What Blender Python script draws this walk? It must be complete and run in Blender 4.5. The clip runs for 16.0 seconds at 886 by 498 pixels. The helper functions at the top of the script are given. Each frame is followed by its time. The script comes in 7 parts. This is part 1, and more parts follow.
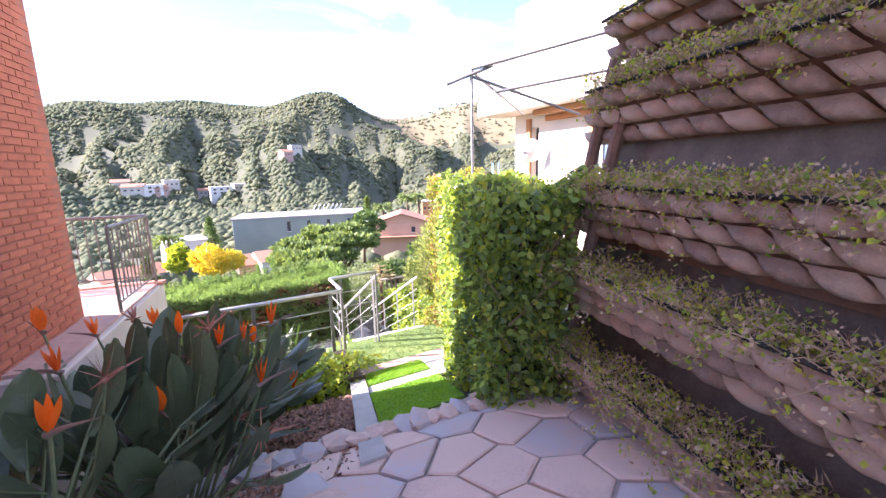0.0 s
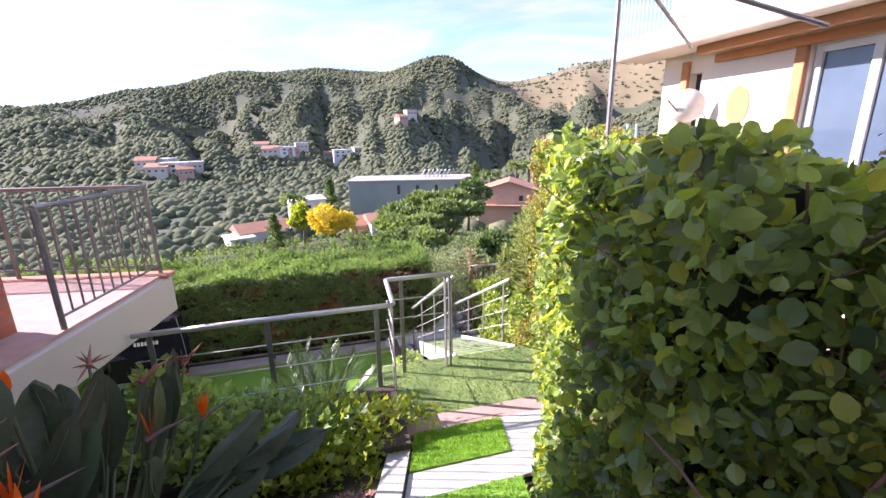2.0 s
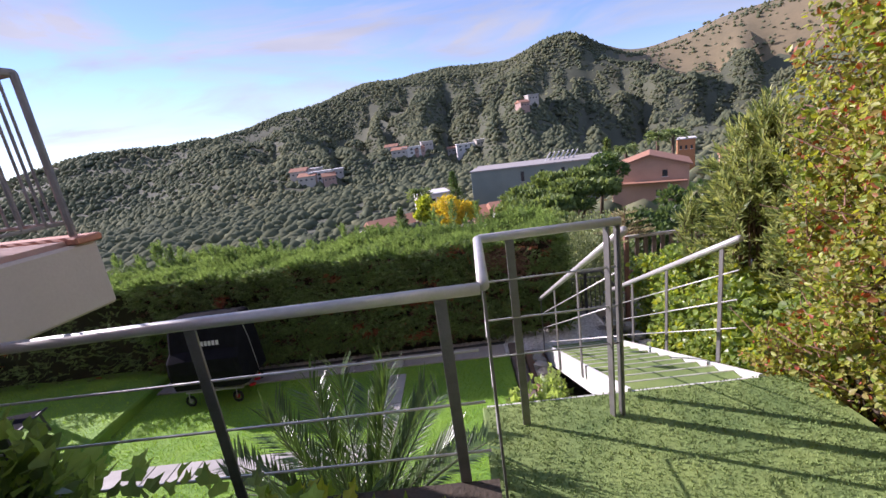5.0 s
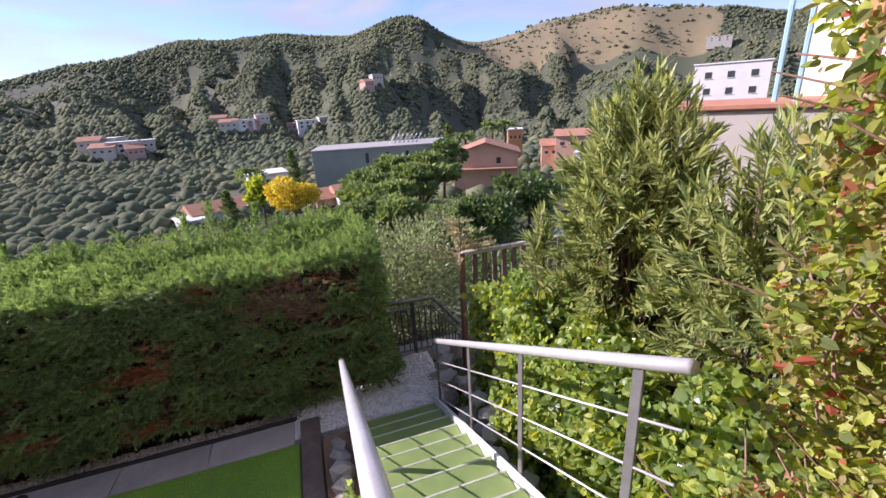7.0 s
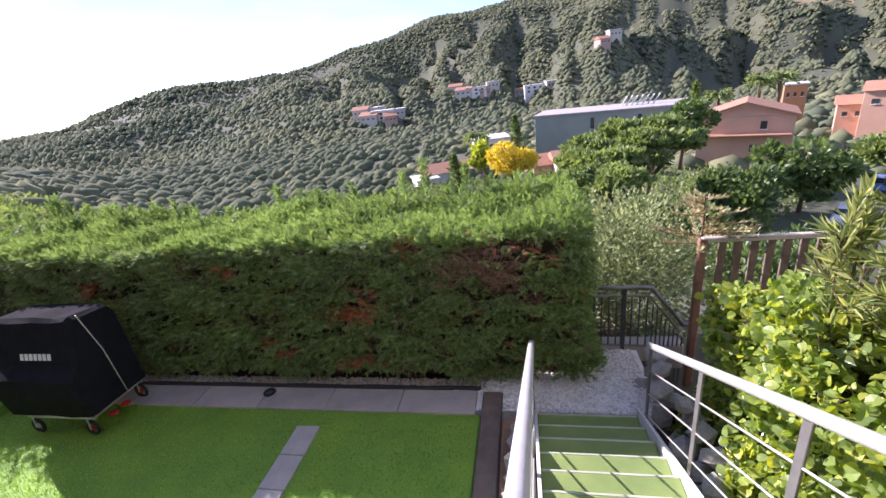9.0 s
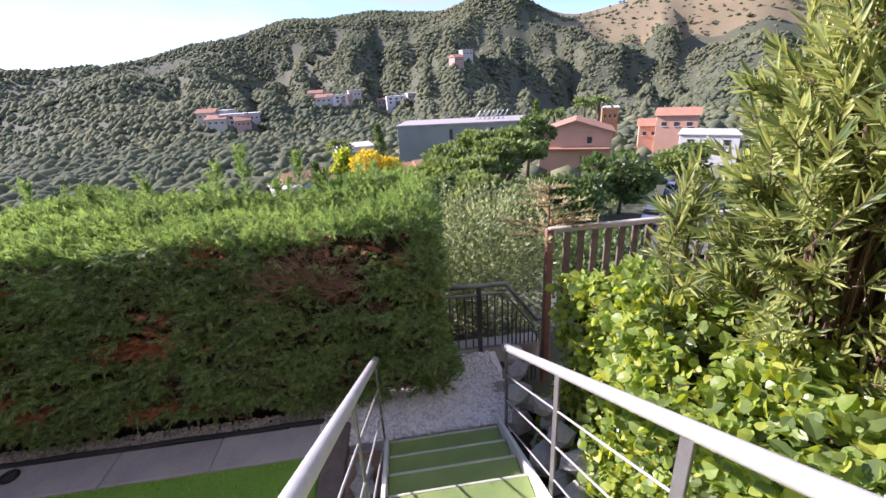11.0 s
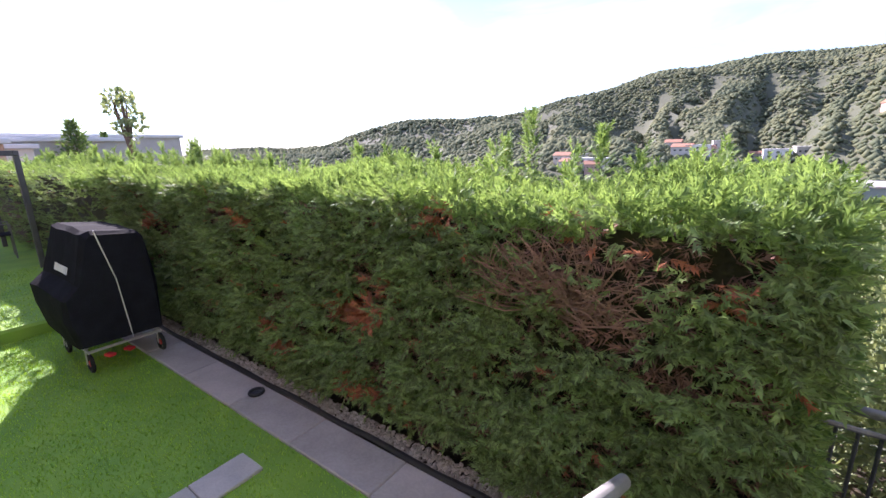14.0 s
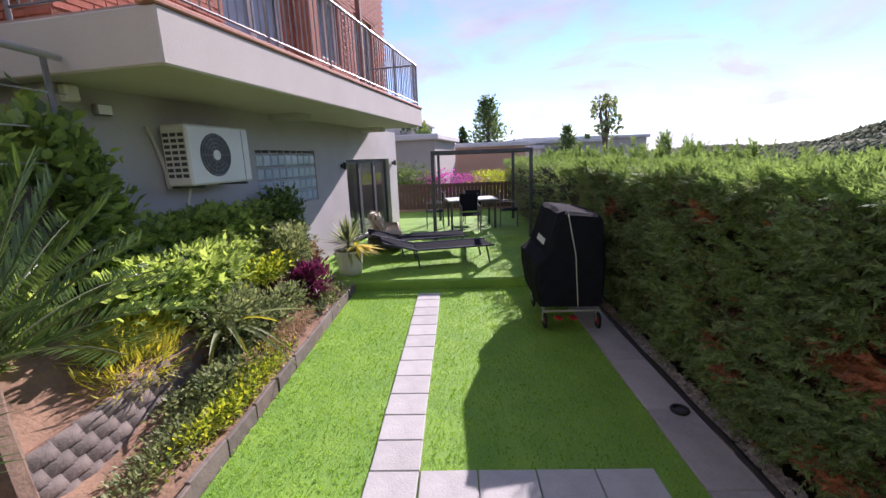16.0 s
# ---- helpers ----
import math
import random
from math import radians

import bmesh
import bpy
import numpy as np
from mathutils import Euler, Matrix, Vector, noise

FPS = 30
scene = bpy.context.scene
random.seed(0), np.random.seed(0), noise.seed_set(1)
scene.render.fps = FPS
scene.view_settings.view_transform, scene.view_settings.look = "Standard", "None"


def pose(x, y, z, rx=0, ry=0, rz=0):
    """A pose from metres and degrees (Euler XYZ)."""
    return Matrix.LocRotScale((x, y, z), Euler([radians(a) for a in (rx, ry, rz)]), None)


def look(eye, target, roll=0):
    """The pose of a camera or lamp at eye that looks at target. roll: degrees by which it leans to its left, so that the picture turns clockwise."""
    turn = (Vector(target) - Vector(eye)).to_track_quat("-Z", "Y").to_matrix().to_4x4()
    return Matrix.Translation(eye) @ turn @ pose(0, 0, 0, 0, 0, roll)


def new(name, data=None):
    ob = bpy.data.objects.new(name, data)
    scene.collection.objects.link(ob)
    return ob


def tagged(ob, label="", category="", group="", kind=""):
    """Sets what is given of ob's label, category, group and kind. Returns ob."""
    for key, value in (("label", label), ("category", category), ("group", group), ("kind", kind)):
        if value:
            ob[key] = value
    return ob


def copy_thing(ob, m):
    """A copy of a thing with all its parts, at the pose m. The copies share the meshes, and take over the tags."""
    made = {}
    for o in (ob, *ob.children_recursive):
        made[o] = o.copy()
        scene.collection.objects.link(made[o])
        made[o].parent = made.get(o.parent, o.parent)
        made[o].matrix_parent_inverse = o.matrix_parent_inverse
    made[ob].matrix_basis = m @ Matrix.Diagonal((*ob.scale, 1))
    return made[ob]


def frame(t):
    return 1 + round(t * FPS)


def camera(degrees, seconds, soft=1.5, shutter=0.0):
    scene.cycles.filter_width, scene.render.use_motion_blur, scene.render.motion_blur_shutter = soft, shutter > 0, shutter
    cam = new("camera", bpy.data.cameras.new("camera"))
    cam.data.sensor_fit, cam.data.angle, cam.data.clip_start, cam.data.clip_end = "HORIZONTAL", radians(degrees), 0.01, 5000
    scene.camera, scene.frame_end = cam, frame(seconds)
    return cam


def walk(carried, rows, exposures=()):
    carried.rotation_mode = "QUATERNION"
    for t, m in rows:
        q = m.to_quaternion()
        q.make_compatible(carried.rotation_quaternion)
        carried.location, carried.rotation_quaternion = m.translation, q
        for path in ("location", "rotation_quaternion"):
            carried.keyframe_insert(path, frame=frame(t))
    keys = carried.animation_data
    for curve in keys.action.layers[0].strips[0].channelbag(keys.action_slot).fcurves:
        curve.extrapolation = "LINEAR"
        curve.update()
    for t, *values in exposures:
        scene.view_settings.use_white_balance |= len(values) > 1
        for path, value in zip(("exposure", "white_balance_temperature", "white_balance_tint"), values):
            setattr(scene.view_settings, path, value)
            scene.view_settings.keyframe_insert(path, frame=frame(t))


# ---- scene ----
cam = camera(92.6, 16.0)
PATH = [
    (0, (-2.649, -8.546, 4.539), (-1.68, -6.838, 4.16), -1.5),
    (0.5, (-2.415, -8.076, 4.534), (-1.524, -6.332, 4.131), -1.7),
    (1, (-2.057, -7.518, 4.484), (-1.279, -5.728, 4.047), -1.9),
    (1.5, (-1.753, -7.037, 4.467), (-1.106, -5.209, 3.978), -1.5),
    (2, (-1.512, -6.575, 4.456), (-1.016, -4.709, 3.937), -1.0),
    (2.5, (-1.317, -6.506, 4.323), (-1.012, -4.604, 3.785), -0.4),
    (3, (-1.256, -6.114, 4.197), (-1.171, -4.184, 3.676), -0.8),
    (5.3, (-0.917, -3.692, 3.331), (-0.997, -1.761, 2.817), -8.6),
    (5.5, (-0.815, -3.407, 3.326), (-0.645, -1.489, 2.783), -7.2),
    (6, (-0.492, -2.794, 3.337), (0.22, -1.016, 2.762), -7.5),
    (6.5, (-0.171, -2.17, 3.201), (0.54, -0.412, 2.566), -5.7),
    (7, (-0.095, -1.942, 3.196), (0.485, -0.146, 2.534), -3.5),
    (7.5, (-0.075, -1.774, 3.178), (-0.027, 0.088, 2.45), -3.8),
    (8, (0.0, -1.68, 3.152), (-0.263, 0.162, 2.417), -4.2),
    (8.5, (0.041, -1.575, 3.12), (-0.133, 0.275, 2.379), -5.4),
    (9, (-0.008, -1.426, 3.038), (-0.397, 0.399, 2.319), -7.1),
    (9.5, (0.065, -1.294, 2.997), (-0.14, 0.566, 2.29), -6.0),
    (10, (0.21, -1.155, 2.86), (0.339, 0.708, 2.144), -4.2),
    (10.2, (0.176, -1.109, 2.837), (0.395, 0.748, 2.128), -3.4),
    (12.5, (0.349, -0.243, 2.333), (0.493, 1.593, 1.551), -2.9),
    (13, (0.268, -0.055, 2.239), (0.063, 1.824, 1.584), -1.8),
    (13.5, (0.233, 0.158, 2.158), (-0.482, 1.932, 1.573), -2.0),
    (14, (0.222, 0.389, 2.02), (-0.923, 1.959, 1.545), -1.2),
    (14.5, (0.124, 0.531, 1.93), (-1.39, 1.749, 1.457), -1.4),
    (15, (0.15, 0.508, 1.951), (-1.639, 1.273, 1.49), -1.3),
    (15.5, (0.011, 0.497, 2.001), (-1.91, 0.805, 1.539), -2.3),
    (16, (-0.062, 0.417, 1.935), (-2.016, 0.34, 1.514), -2.2),
]
walk(cam, [(t, look(eye, target, roll)) for t, eye, target, roll in PATH],
     [(t, e, 6150, 33) for t, e in ((0, 2.6), (0.6, 2.33), (1.2, 2.05), (2, 1.88), (3, 1.76), (5.3, 0.93), (6.5, 0.97), (7.5, 1.28), (9, 1.6), (10.2, 1.5), (12.5, 1.55), (13, 1.65), (13.5, 1.95), (14, 2.0), (14.5, 1.86), (15, 1.46), (15.5, 1.25), (16, 1.15))])
# ---- light ----
SUN_AZ, SUN_EL = 155.0, 28.0  # degrees from +x towards +y; above the horizon
world = bpy.data.worlds.new("sky")
scene.world = world
world.use_nodes = True
wn, wl = world.node_tree.nodes, world.node_tree.links
sky = wn.new("ShaderNodeTexSky")
sky.sky_type, sky.sun_disc = "NISHITA", False
sky.sun_elevation, sky.sun_rotation = radians(SUN_EL), radians(90 - SUN_AZ)
sky.air_density, sky.dust_density, sky.ozone_density = 0.9, 0.0, 2.5
tc = wn.new("ShaderNodeTexCoord")
mp = wn.new("ShaderNodeMapping")
mp.inputs["Scale"].default_value = (1.0, 2.2, 6.0)
mp.inputs["Rotation"].default_value = (0.1, 0.15, 0.6)
cl = wn.new("ShaderNodeTexNoise")
cl.inputs["Scale"].default_value, cl.inputs["Detail"].default_value, cl.inputs["Roughness"].default_value = 1.6, 9, 0.58
cl.inputs["Distortion"].default_value = 0.7
cr = wn.new("ShaderNodeValToRGB")
cr.color_ramp.elements[0].position, cr.color_ramp.elements[1].position = 0.43, 0.64
cr.color_ramp.elements[0].color, cr.color_ramp.elements[1].color = (0.10, 0.10, 0.10, 1), (0.92, 0.92, 0.92, 1)
cm = wn.new("ShaderNodeMixRGB")
cb = wn.new("ShaderNodeMixRGB")  # clouds take the sky's own brightness, whitened
cb.blend_type = "ADD"
cb.inputs[0].default_value = 1.0
bw = wn.new("ShaderNodeRGBToBW")
wl.new(tc.outputs["Generated"], mp.inputs["Vector"])
wl.new(mp.outputs[0], cl.inputs["Vector"])
wl.new(cl.outputs[0], cr.inputs[0])
wl.new(cr.outputs[0], cm.inputs[0])
deep = wn.new("ShaderNodeMixRGB")
deep.blend_type = "MULTIPLY"
deep.inputs[0].default_value, deep.inputs[2].default_value = 1.0, (0.57, 0.64, 0.72, 1)
wl.new(sky.outputs[0], deep.inputs[1])
wl.new(deep.outputs[0], cm.inputs[1])
wl.new(sky.outputs[0], bw.inputs[0])
c2 = wn.new("ShaderNodeTexNoise")  # thicker and thinner cloud
c2.inputs["Scale"].default_value, c2.inputs["Detail"].default_value = 3.4, 7
wl.new(mp.outputs[0], c2.inputs["Vector"])
c3 = wn.new("ShaderNodeValToRGB")
c3.color_ramp.elements[0].position, c3.color_ramp.elements[1].position = 0.34, 0.62
c3.color_ramp.elements[0].color, c3.color_ramp.elements[1].color = (1.55, 1.75, 1.95, 1), (1.95, 2.1, 2.15, 1)
wl.new(c2.outputs[0], c3.inputs[0])
wl.new(c3.outputs[0], cb.inputs[1])
dim = wn.new("ShaderNodeMath")
dim.operation = "MULTIPLY"
dim.inputs[1].default_value = 0.10
wl.new(bw.outputs[0], dim.inputs[0])
wl.new(dim.outputs[0], cb.inputs[2])
wl.new(cb.outputs[0], cm.inputs[2])
wl.new(cm.outputs[0], wn["Background"].inputs[0])
wn["Background"].inputs[1].default_value = 0.14
sun = new("sun", bpy.data.lights.new("sun", "SUN"))
sun.data.energy, sun.data.angle, sun.data.color = 4.0, radians(0.5), (1.0, 0.955, 0.89)
SD = Vector((math.cos(radians(SUN_AZ)) * math.cos(radians(SUN_EL)), math.sin(radians(SUN_AZ)) * math.cos(radians(SUN_EL)), math.sin(radians(SUN_EL))))
sun.matrix_world = look(SD * 40, (0, 0, 0))


# ---- materials ----
def mat(name, a, b=None, rough=0.7, scale=8.0, fine=90.0, bump=0.2, metal=0.0, island=0.0, objr=0.0, leaf=0.0, spec=0.5, stain=0.35, c=None):
    """Two colours mixed by coarse and fine noise, varied per piece, with fine relief."""
    m = bpy.data.materials.new(name)
    m.use_nodes = True
    n, l = m.node_tree.nodes, m.node_tree.links
    p = n["Principled BSDF"]
    b = b or tuple(v * 0.7 for v in a)
    co = n.new("ShaderNodeTexCoord")
    n1, n2 = n.new("ShaderNodeTexNoise"), n.new("ShaderNodeTexNoise")
    n1.inputs["Scale"].default_value, n2.inputs["Scale"].default_value = scale, fine
    n1.inputs["Detail"].default_value = n2.inputs["Detail"].default_value = 4
    l.new(co.outputs["Object"], n1.inputs["Vector"])
    l.new(co.outputs["Object"], n2.inputs["Vector"])
    add = n.new("ShaderNodeMath")
    add.operation = "MULTIPLY_ADD"
    l.new(n2.outputs[0], add.inputs[0])
    add.inputs[1].default_value = 0.5
    l.new(n1.outputs[0], add.inputs[2])
    ramp = n.new("ShaderNodeValToRGB")
    ramp.color_ramp.elements[0].position, ramp.color_ramp.elements[1].position = 0.75 - stain, 0.75 + stain
    ramp.color_ramp.elements[0].color, ramp.color_ramp.elements[1].color = (*b, 1), (*a, 1)
    if c:
        e = ramp.color_ramp.elements.new(0.75)
        e.color = (*c, 1)
    fac = add.outputs[0]
    if island or objr:
        src = n.new("ShaderNodeNewGeometry").outputs["Random Per Island"] if island else n.new("ShaderNodeObjectInfo").outputs["Random"]
        ma = n.new("ShaderNodeMath")
        ma.operation = "MULTIPLY_ADD"
        l.new(src, ma.inputs[0])
        ma.inputs[1].default_value = island or objr
        sub = n.new("ShaderNodeMath")
        sub.operation = "SUBTRACT"
        l.new(fac, sub.inputs[0])
        sub.inputs[1].default_value = 0.5 * (island or objr)
        l.new(sub.outputs[0], ma.inputs[2])
        fac = ma.outputs[0]
    l.new(fac, ramp.inputs[0])
    l.new(ramp.outputs[0], p.inputs["Base Color"])
    p.inputs["Roughness"].default_value, p.inputs["Metallic"].default_value = rough, metal
    p.inputs["Specular IOR Level"].default_value = spec
    if bump:
        bp = n.new("ShaderNodeBump")
        bp.inputs["Strength"].default_value, bp.inputs["Distance"].default_value = bump, 0.02
        l.new(add.outputs[0], bp.inputs["Height"])
        l.new(bp.outputs[0], p.inputs["Normal"])
    if leaf:
        tr, mx = n.new("ShaderNodeBsdfTranslucent"), n.new("ShaderNodeMixShader")
        hs = n.new("ShaderNodeHueSaturation")
        hs.inputs["Value"].default_value, hs.inputs["Saturation"].default_value, hs.inputs["Hue"].default_value = 1.7, 1.15, 0.485
        l.new(ramp.outputs[0], hs.inputs["Color"])
        l.new(hs.outputs[0], tr.inputs[0])
        mx.inputs[0].default_value = leaf
        l.new(p.outputs[0], mx.inputs[1])
        l.new(tr.outputs[0], mx.inputs[2])
        l.new(mx.outputs[0], n["Material Output"].inputs[0])
    return m


def glass_mat(name, tint=(0.9, 0.95, 0.95), rough=0.02):
    m = bpy.data.materials.new(name)
    m.use_nodes = True
    p = m.node_tree.nodes["Principled BSDF"]
    p.inputs["Base Color"].default_value = (*tint, 1)
    p.inputs["Roughness"].default_value, p.inputs["Transmission Weight"].default_value = rough, 1.0
    return m


TURF = mat("artificial_turf", (0.26, 0.44, 0.06), (0.14, 0.30, 0.05), 0.75, 2.2, 160, 0.6, stain=0.3, spec=0.25)
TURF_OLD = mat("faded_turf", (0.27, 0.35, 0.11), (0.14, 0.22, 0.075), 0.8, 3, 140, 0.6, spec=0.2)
# darker turf copy: the shade on the upright risers is in its colour
TURF_SHADED = mat("shaded_turf", (0.10, 0.15, 0.06), (0.06, 0.10, 0.04), 0.85, 3, 140, 0.6, spec=0.15)
WORNEDGE = mat("worn_pale_edge", (0.50, 0.52, 0.40), (0.34, 0.38, 0.26), 0.7, 9, 90, 0.2)
BLADE = mat("turf_fibre", (0.32, 0.52, 0.07), (0.15, 0.32, 0.04), 0.6, 3, 20, 0, island=0.7, leaf=0.25, spec=0.3)
SLAB = mat("grey_stone_slab", (0.51, 0.49, 0.455), (0.37, 0.355, 0.33), 0.8, 5, 60, 0.3, objr=0.3)
CONCRETE = mat("weathered_concrete", (0.46, 0.42, 0.39), (0.30, 0.28, 0.26), 0.9, 3, 50, 0.3, objr=0.25)
PAVING = mat("crazy_paving_stone", (0.70, 0.52, 0.43), (0.50, 0.47, 0.48), 0.7, 2.5, 40, 0.35, objr=1.3, c=(0.60, 0.44, 0.37))
MORTAR = mat("mortar", (0.46, 0.42, 0.40), (0.34, 0.31, 0.29), 0.95, 6, 70, 0.4)
PINK = mat("pink_paver", (0.50, 0.33, 0.27), (0.38, 0.25, 0.21), 0.85, 8, 70, 0.3)
GRAVEL = mat("white_gravel", (0.88, 0.86, 0.83), (0.62, 0.59, 0.56), 0.8, 9, 60, 0.2, island=0.9)
TANGRAVEL = mat("tan_gravel", (0.52, 0.46, 0.39), (0.30, 0.26, 0.22), 0.85, 9, 60, 0.2, island=0.9)
EDGING = mat("black_plastic_edging", (0.03, 0.028, 0.026), (0.015, 0.015, 0.015), 0.6, 6, 60, 0.1)
SLEEPER = mat("dark_timber", (0.22, 0.17, 0.135), (0.10, 0.075, 0.06), 0.8, 7, 60, 0.4)
SOIL = mat("dry_soil", (0.33, 0.20, 0.12), (0.17, 0.10, 0.065), 0.95, 4, 40, 0.8)
DARKSOIL = mat("dark_soil", (0.10, 0.075, 0.05), (0.05, 0.04, 0.03), 0.95, 4, 40, 0.8)
MULCH = mat("bark_mulch", (0.36, 0.20, 0.14), (0.14, 0.075, 0.055), 0.9, 8, 50, 0.3, island=0.9)
STEEL = mat("galvanised_steel", (0.66, 0.64, 0.61), (0.50, 0.49, 0.47), 0.42, 9, 120, 0.08, metal=0.4)
DSTEEL = mat("dull_grey_steel", (0.28, 0.27, 0.26), (0.18, 0.17, 0.16), 0.5, 9, 120, 0.08, metal=0.6)
IRON = mat("dark_iron", (0.10, 0.10, 0.11), (0.06, 0.06, 0.06), 0.5, 9, 90, 0.1, metal=0.3)
WHITEMETAL = mat("white_painted_metal", (0.74, 0.73, 0.70), (0.6, 0.58, 0.55), 0.5, 6, 60, 0.08)
BRICK = mat("red_brick", (0.47, 0.155, 0.085), (0.34, 0.10, 0.055), 0.85, 8, 80, 0.35, objr=0.5)
BRICKB = mat("brick_joint", (0.40, 0.17, 0.11), (0.30, 0.12, 0.08), 0.95, 8, 80, 0.3)
RENDERW = mat("cream_render", (0.80, 0.73, 0.62), (0.70, 0.63, 0.53), 0.9, 2, 70, 0.15)
GREYWALL = mat("grey_render", (0.50, 0.47, 0.44), (0.40, 0.375, 0.35), 0.9, 1.6, 60, 0.2)
FASCIA = mat("beige_render", (0.58, 0.53, 0.46), (0.50, 0.45, 0.39), 0.9, 1.6, 60, 0.15)
TERRA = mat("terracotta", (0.52, 0.24, 0.15), (0.40, 0.17, 0.11), 0.8, 6, 60, 0.25, island=0.5)
ORANGE_TRIM = mat("ochre_trim", (0.52, 0.25, 0.11), (0.44, 0.20, 0.09), 0.85, 5, 60, 0.15)
WOOD = mat("weathered_brown_timber", (0.30, 0.16, 0.11), (0.14, 0.075, 0.055), 0.8, 9, 70, 0.4)
SCALE = mat("quilted_brown_panel", (0.54, 0.38, 0.29), (0.28, 0.195, 0.155), 0.8, 12, 70, 0.35, objr=0.7)
SCALEG = mat("quilted_grey_panel", (0.21, 0.17, 0.14), (0.115, 0.095, 0.08), 0.85, 12, 70, 0.35, objr=0.5)
BLACKCLOTH = mat("black_cover_cloth", (0.018, 0.019, 0.024), (0.012, 0.012, 0.014), 0.9, 7, 90, 0.35, spec=0.03)
PLASTIC = mat("white_plastic", (0.76, 0.74, 0.68), (0.70, 0.68, 0.62), 0.4, 4, 40, 0.03)
BLACK = mat("black_rubber", (0.02, 0.02, 0.02), (0.012, 0.012, 0.012), 0.6, 9, 60, 0.1)
RED = mat("red_plastic", (0.65, 0.03, 0.03), (0.5, 0.02, 0.02), 0.4, 9, 60, 0.03)
LETTER = mat("white_print", (0.75, 0.75, 0.75), (0.6, 0.6, 0.6), 0.6, 9, 60, 0)
CUSHION = mat("beige_cushion", (0.52, 0.44, 0.34), (0.40, 0.33, 0.25), 0.9, 6, 90, 0.3)
GLASS = glass_mat("window_glass", (0.75, 0.85, 0.9))
BLOCKGLASS = mat("glass_block", (0.52, 0.60, 0.63), (0.36, 0.45, 0.50), 0.12, 9, 30, 0.25, objr=0.5)
# room surfaces painted dark: the unlit interior's dimness is in the colour
ROOM_SHADE = mat("shaded_interior", (0.09, 0.085, 0.08), (0.06, 0.055, 0.05), 0.9, 2, 20, 0)
CURTAIN = mat("blue_grey_curtain", (0.40, 0.46, 0.52), (0.30, 0.35, 0.42), 0.9, 3, 40, 0.1)
STONE = mat("rubble_stone", (0.46, 0.43, 0.38), (0.28, 0.26, 0.23), 0.9, 5, 40, 0.5, objr=0.5)
BARK = mat("brown_bark", (0.20, 0.13, 0.085), (0.10, 0.065, 0.045), 0.9, 12, 60, 0.5)
TWIG = mat("bare_twig", (0.34, 0.20, 0.14), (0.20, 0.11, 0.08), 0.9, 12, 60, 0.3)
DRY = mat("dry_straw", (0.62, 0.46, 0.30), (0.36, 0.25, 0.15), 0.9, 6, 40, 0, island=0.9, leaf=0.15)
# near-black hedge cores: the shade between the leaves is in their colour
HEDGE_SHADE = mat("hedge_inner_shade", (0.05, 0.045, 0.02), (0.02, 0.02, 0.01), 0.95, 6, 40, 0.8)
L_HEDGE = mat("cypress_sprays", (0.23, 0.335, 0.105), (0.10, 0.165, 0.055), 0.6, 1.2, 9, 0, island=0.6, leaf=0.4, spec=0.25)
L_HEDGESIDE = mat("inner_cypress_sprays", (0.25, 0.355, 0.13), (0.125, 0.16, 0.068), 0.65, 2.2, 12, 0, island=0.8, leaf=0.3, spec=0.2)
L_RUST = mat("dead_cypress_sprays", (0.46, 0.18, 0.09), (0.26, 0.12, 0.07), 0.8, 3, 20, 0, island=0.8, leaf=0.2, spec=0.2)
L_IVY = mat("ivy_leaf", (0.32, 0.43, 0.12), (0.14, 0.20, 0.065), 0.3, 1.5, 8, 0, island=1.0, leaf=0.5, spec=0.5)
# lighter, yellower copy of the ivy leaf, with sunlight put into its colour
L_IVYY = mat("sunlit_ivy_leaf", (0.42, 0.46, 0.08), (0.19, 0.28, 0.05), 0.42, 1.5, 8, 0, island=1.0, leaf=0.45, spec=0.45)
L_CREEP = mat("creeper_leaf", (0.37, 0.40, 0.10), (0.14, 0.18, 0.05), 0.5, 1.5, 8, 0, island=1.1, leaf=0.4, c=(0.29, 0.22, 0.07))
L_REDLEAF = mat("red_autumn_leaf", (0.46, 0.13, 0.07), (0.34, 0.18, 0.07), 0.5, 3, 20, 0, island=0.8, leaf=0.4)
L_OLE = mat("oleander_leaf", (0.38, 0.42, 0.14), (0.12, 0.17, 0.06), 0.45, 1.5, 8, 0, island=1.0, leaf=0.35)
L_DARK = mat("dark_shrub_leaf", (0.14, 0.21, 0.06), (0.05, 0.09, 0.03), 0.45, 1.5, 8, 0, island=0.9, leaf=0.35)
L_PINE = mat("pine_needles", (0.22, 0.29, 0.085), (0.08, 0.125, 0.04), 0.7, 0.3, 3, 0, island=0.8, leaf=0.3)
L_YELLOW = mat("yellow_blossom", (0.72, 0.60, 0.10), (0.46, 0.42, 0.08), 0.7, 0.5, 3, 0, island=0.7, leaf=0.35)
L_STREL = mat("strelitzia_leaf", (0.115, 0.145, 0.075), (0.045, 0.065, 0.038), 0.36, 3, 30, 0.06, objr=0.5, leaf=0.15)
L_STEM = mat("green_stem", (0.17, 0.20, 0.09), (0.10, 0.13, 0.06), 0.5, 6, 40, 0.05)
L_PALM = mat("cycad_leaflet", (0.10, 0.17, 0.045), (0.045, 0.085, 0.022), 0.3, 3, 20, 0, island=0.6, leaf=0.2, spec=0.6)
L_YGRASS = mat("yellow_green_grass", (0.56, 0.52, 0.09), (0.30, 0.34, 0.06), 0.6, 3, 20, 0, island=0.8, leaf=0.35)
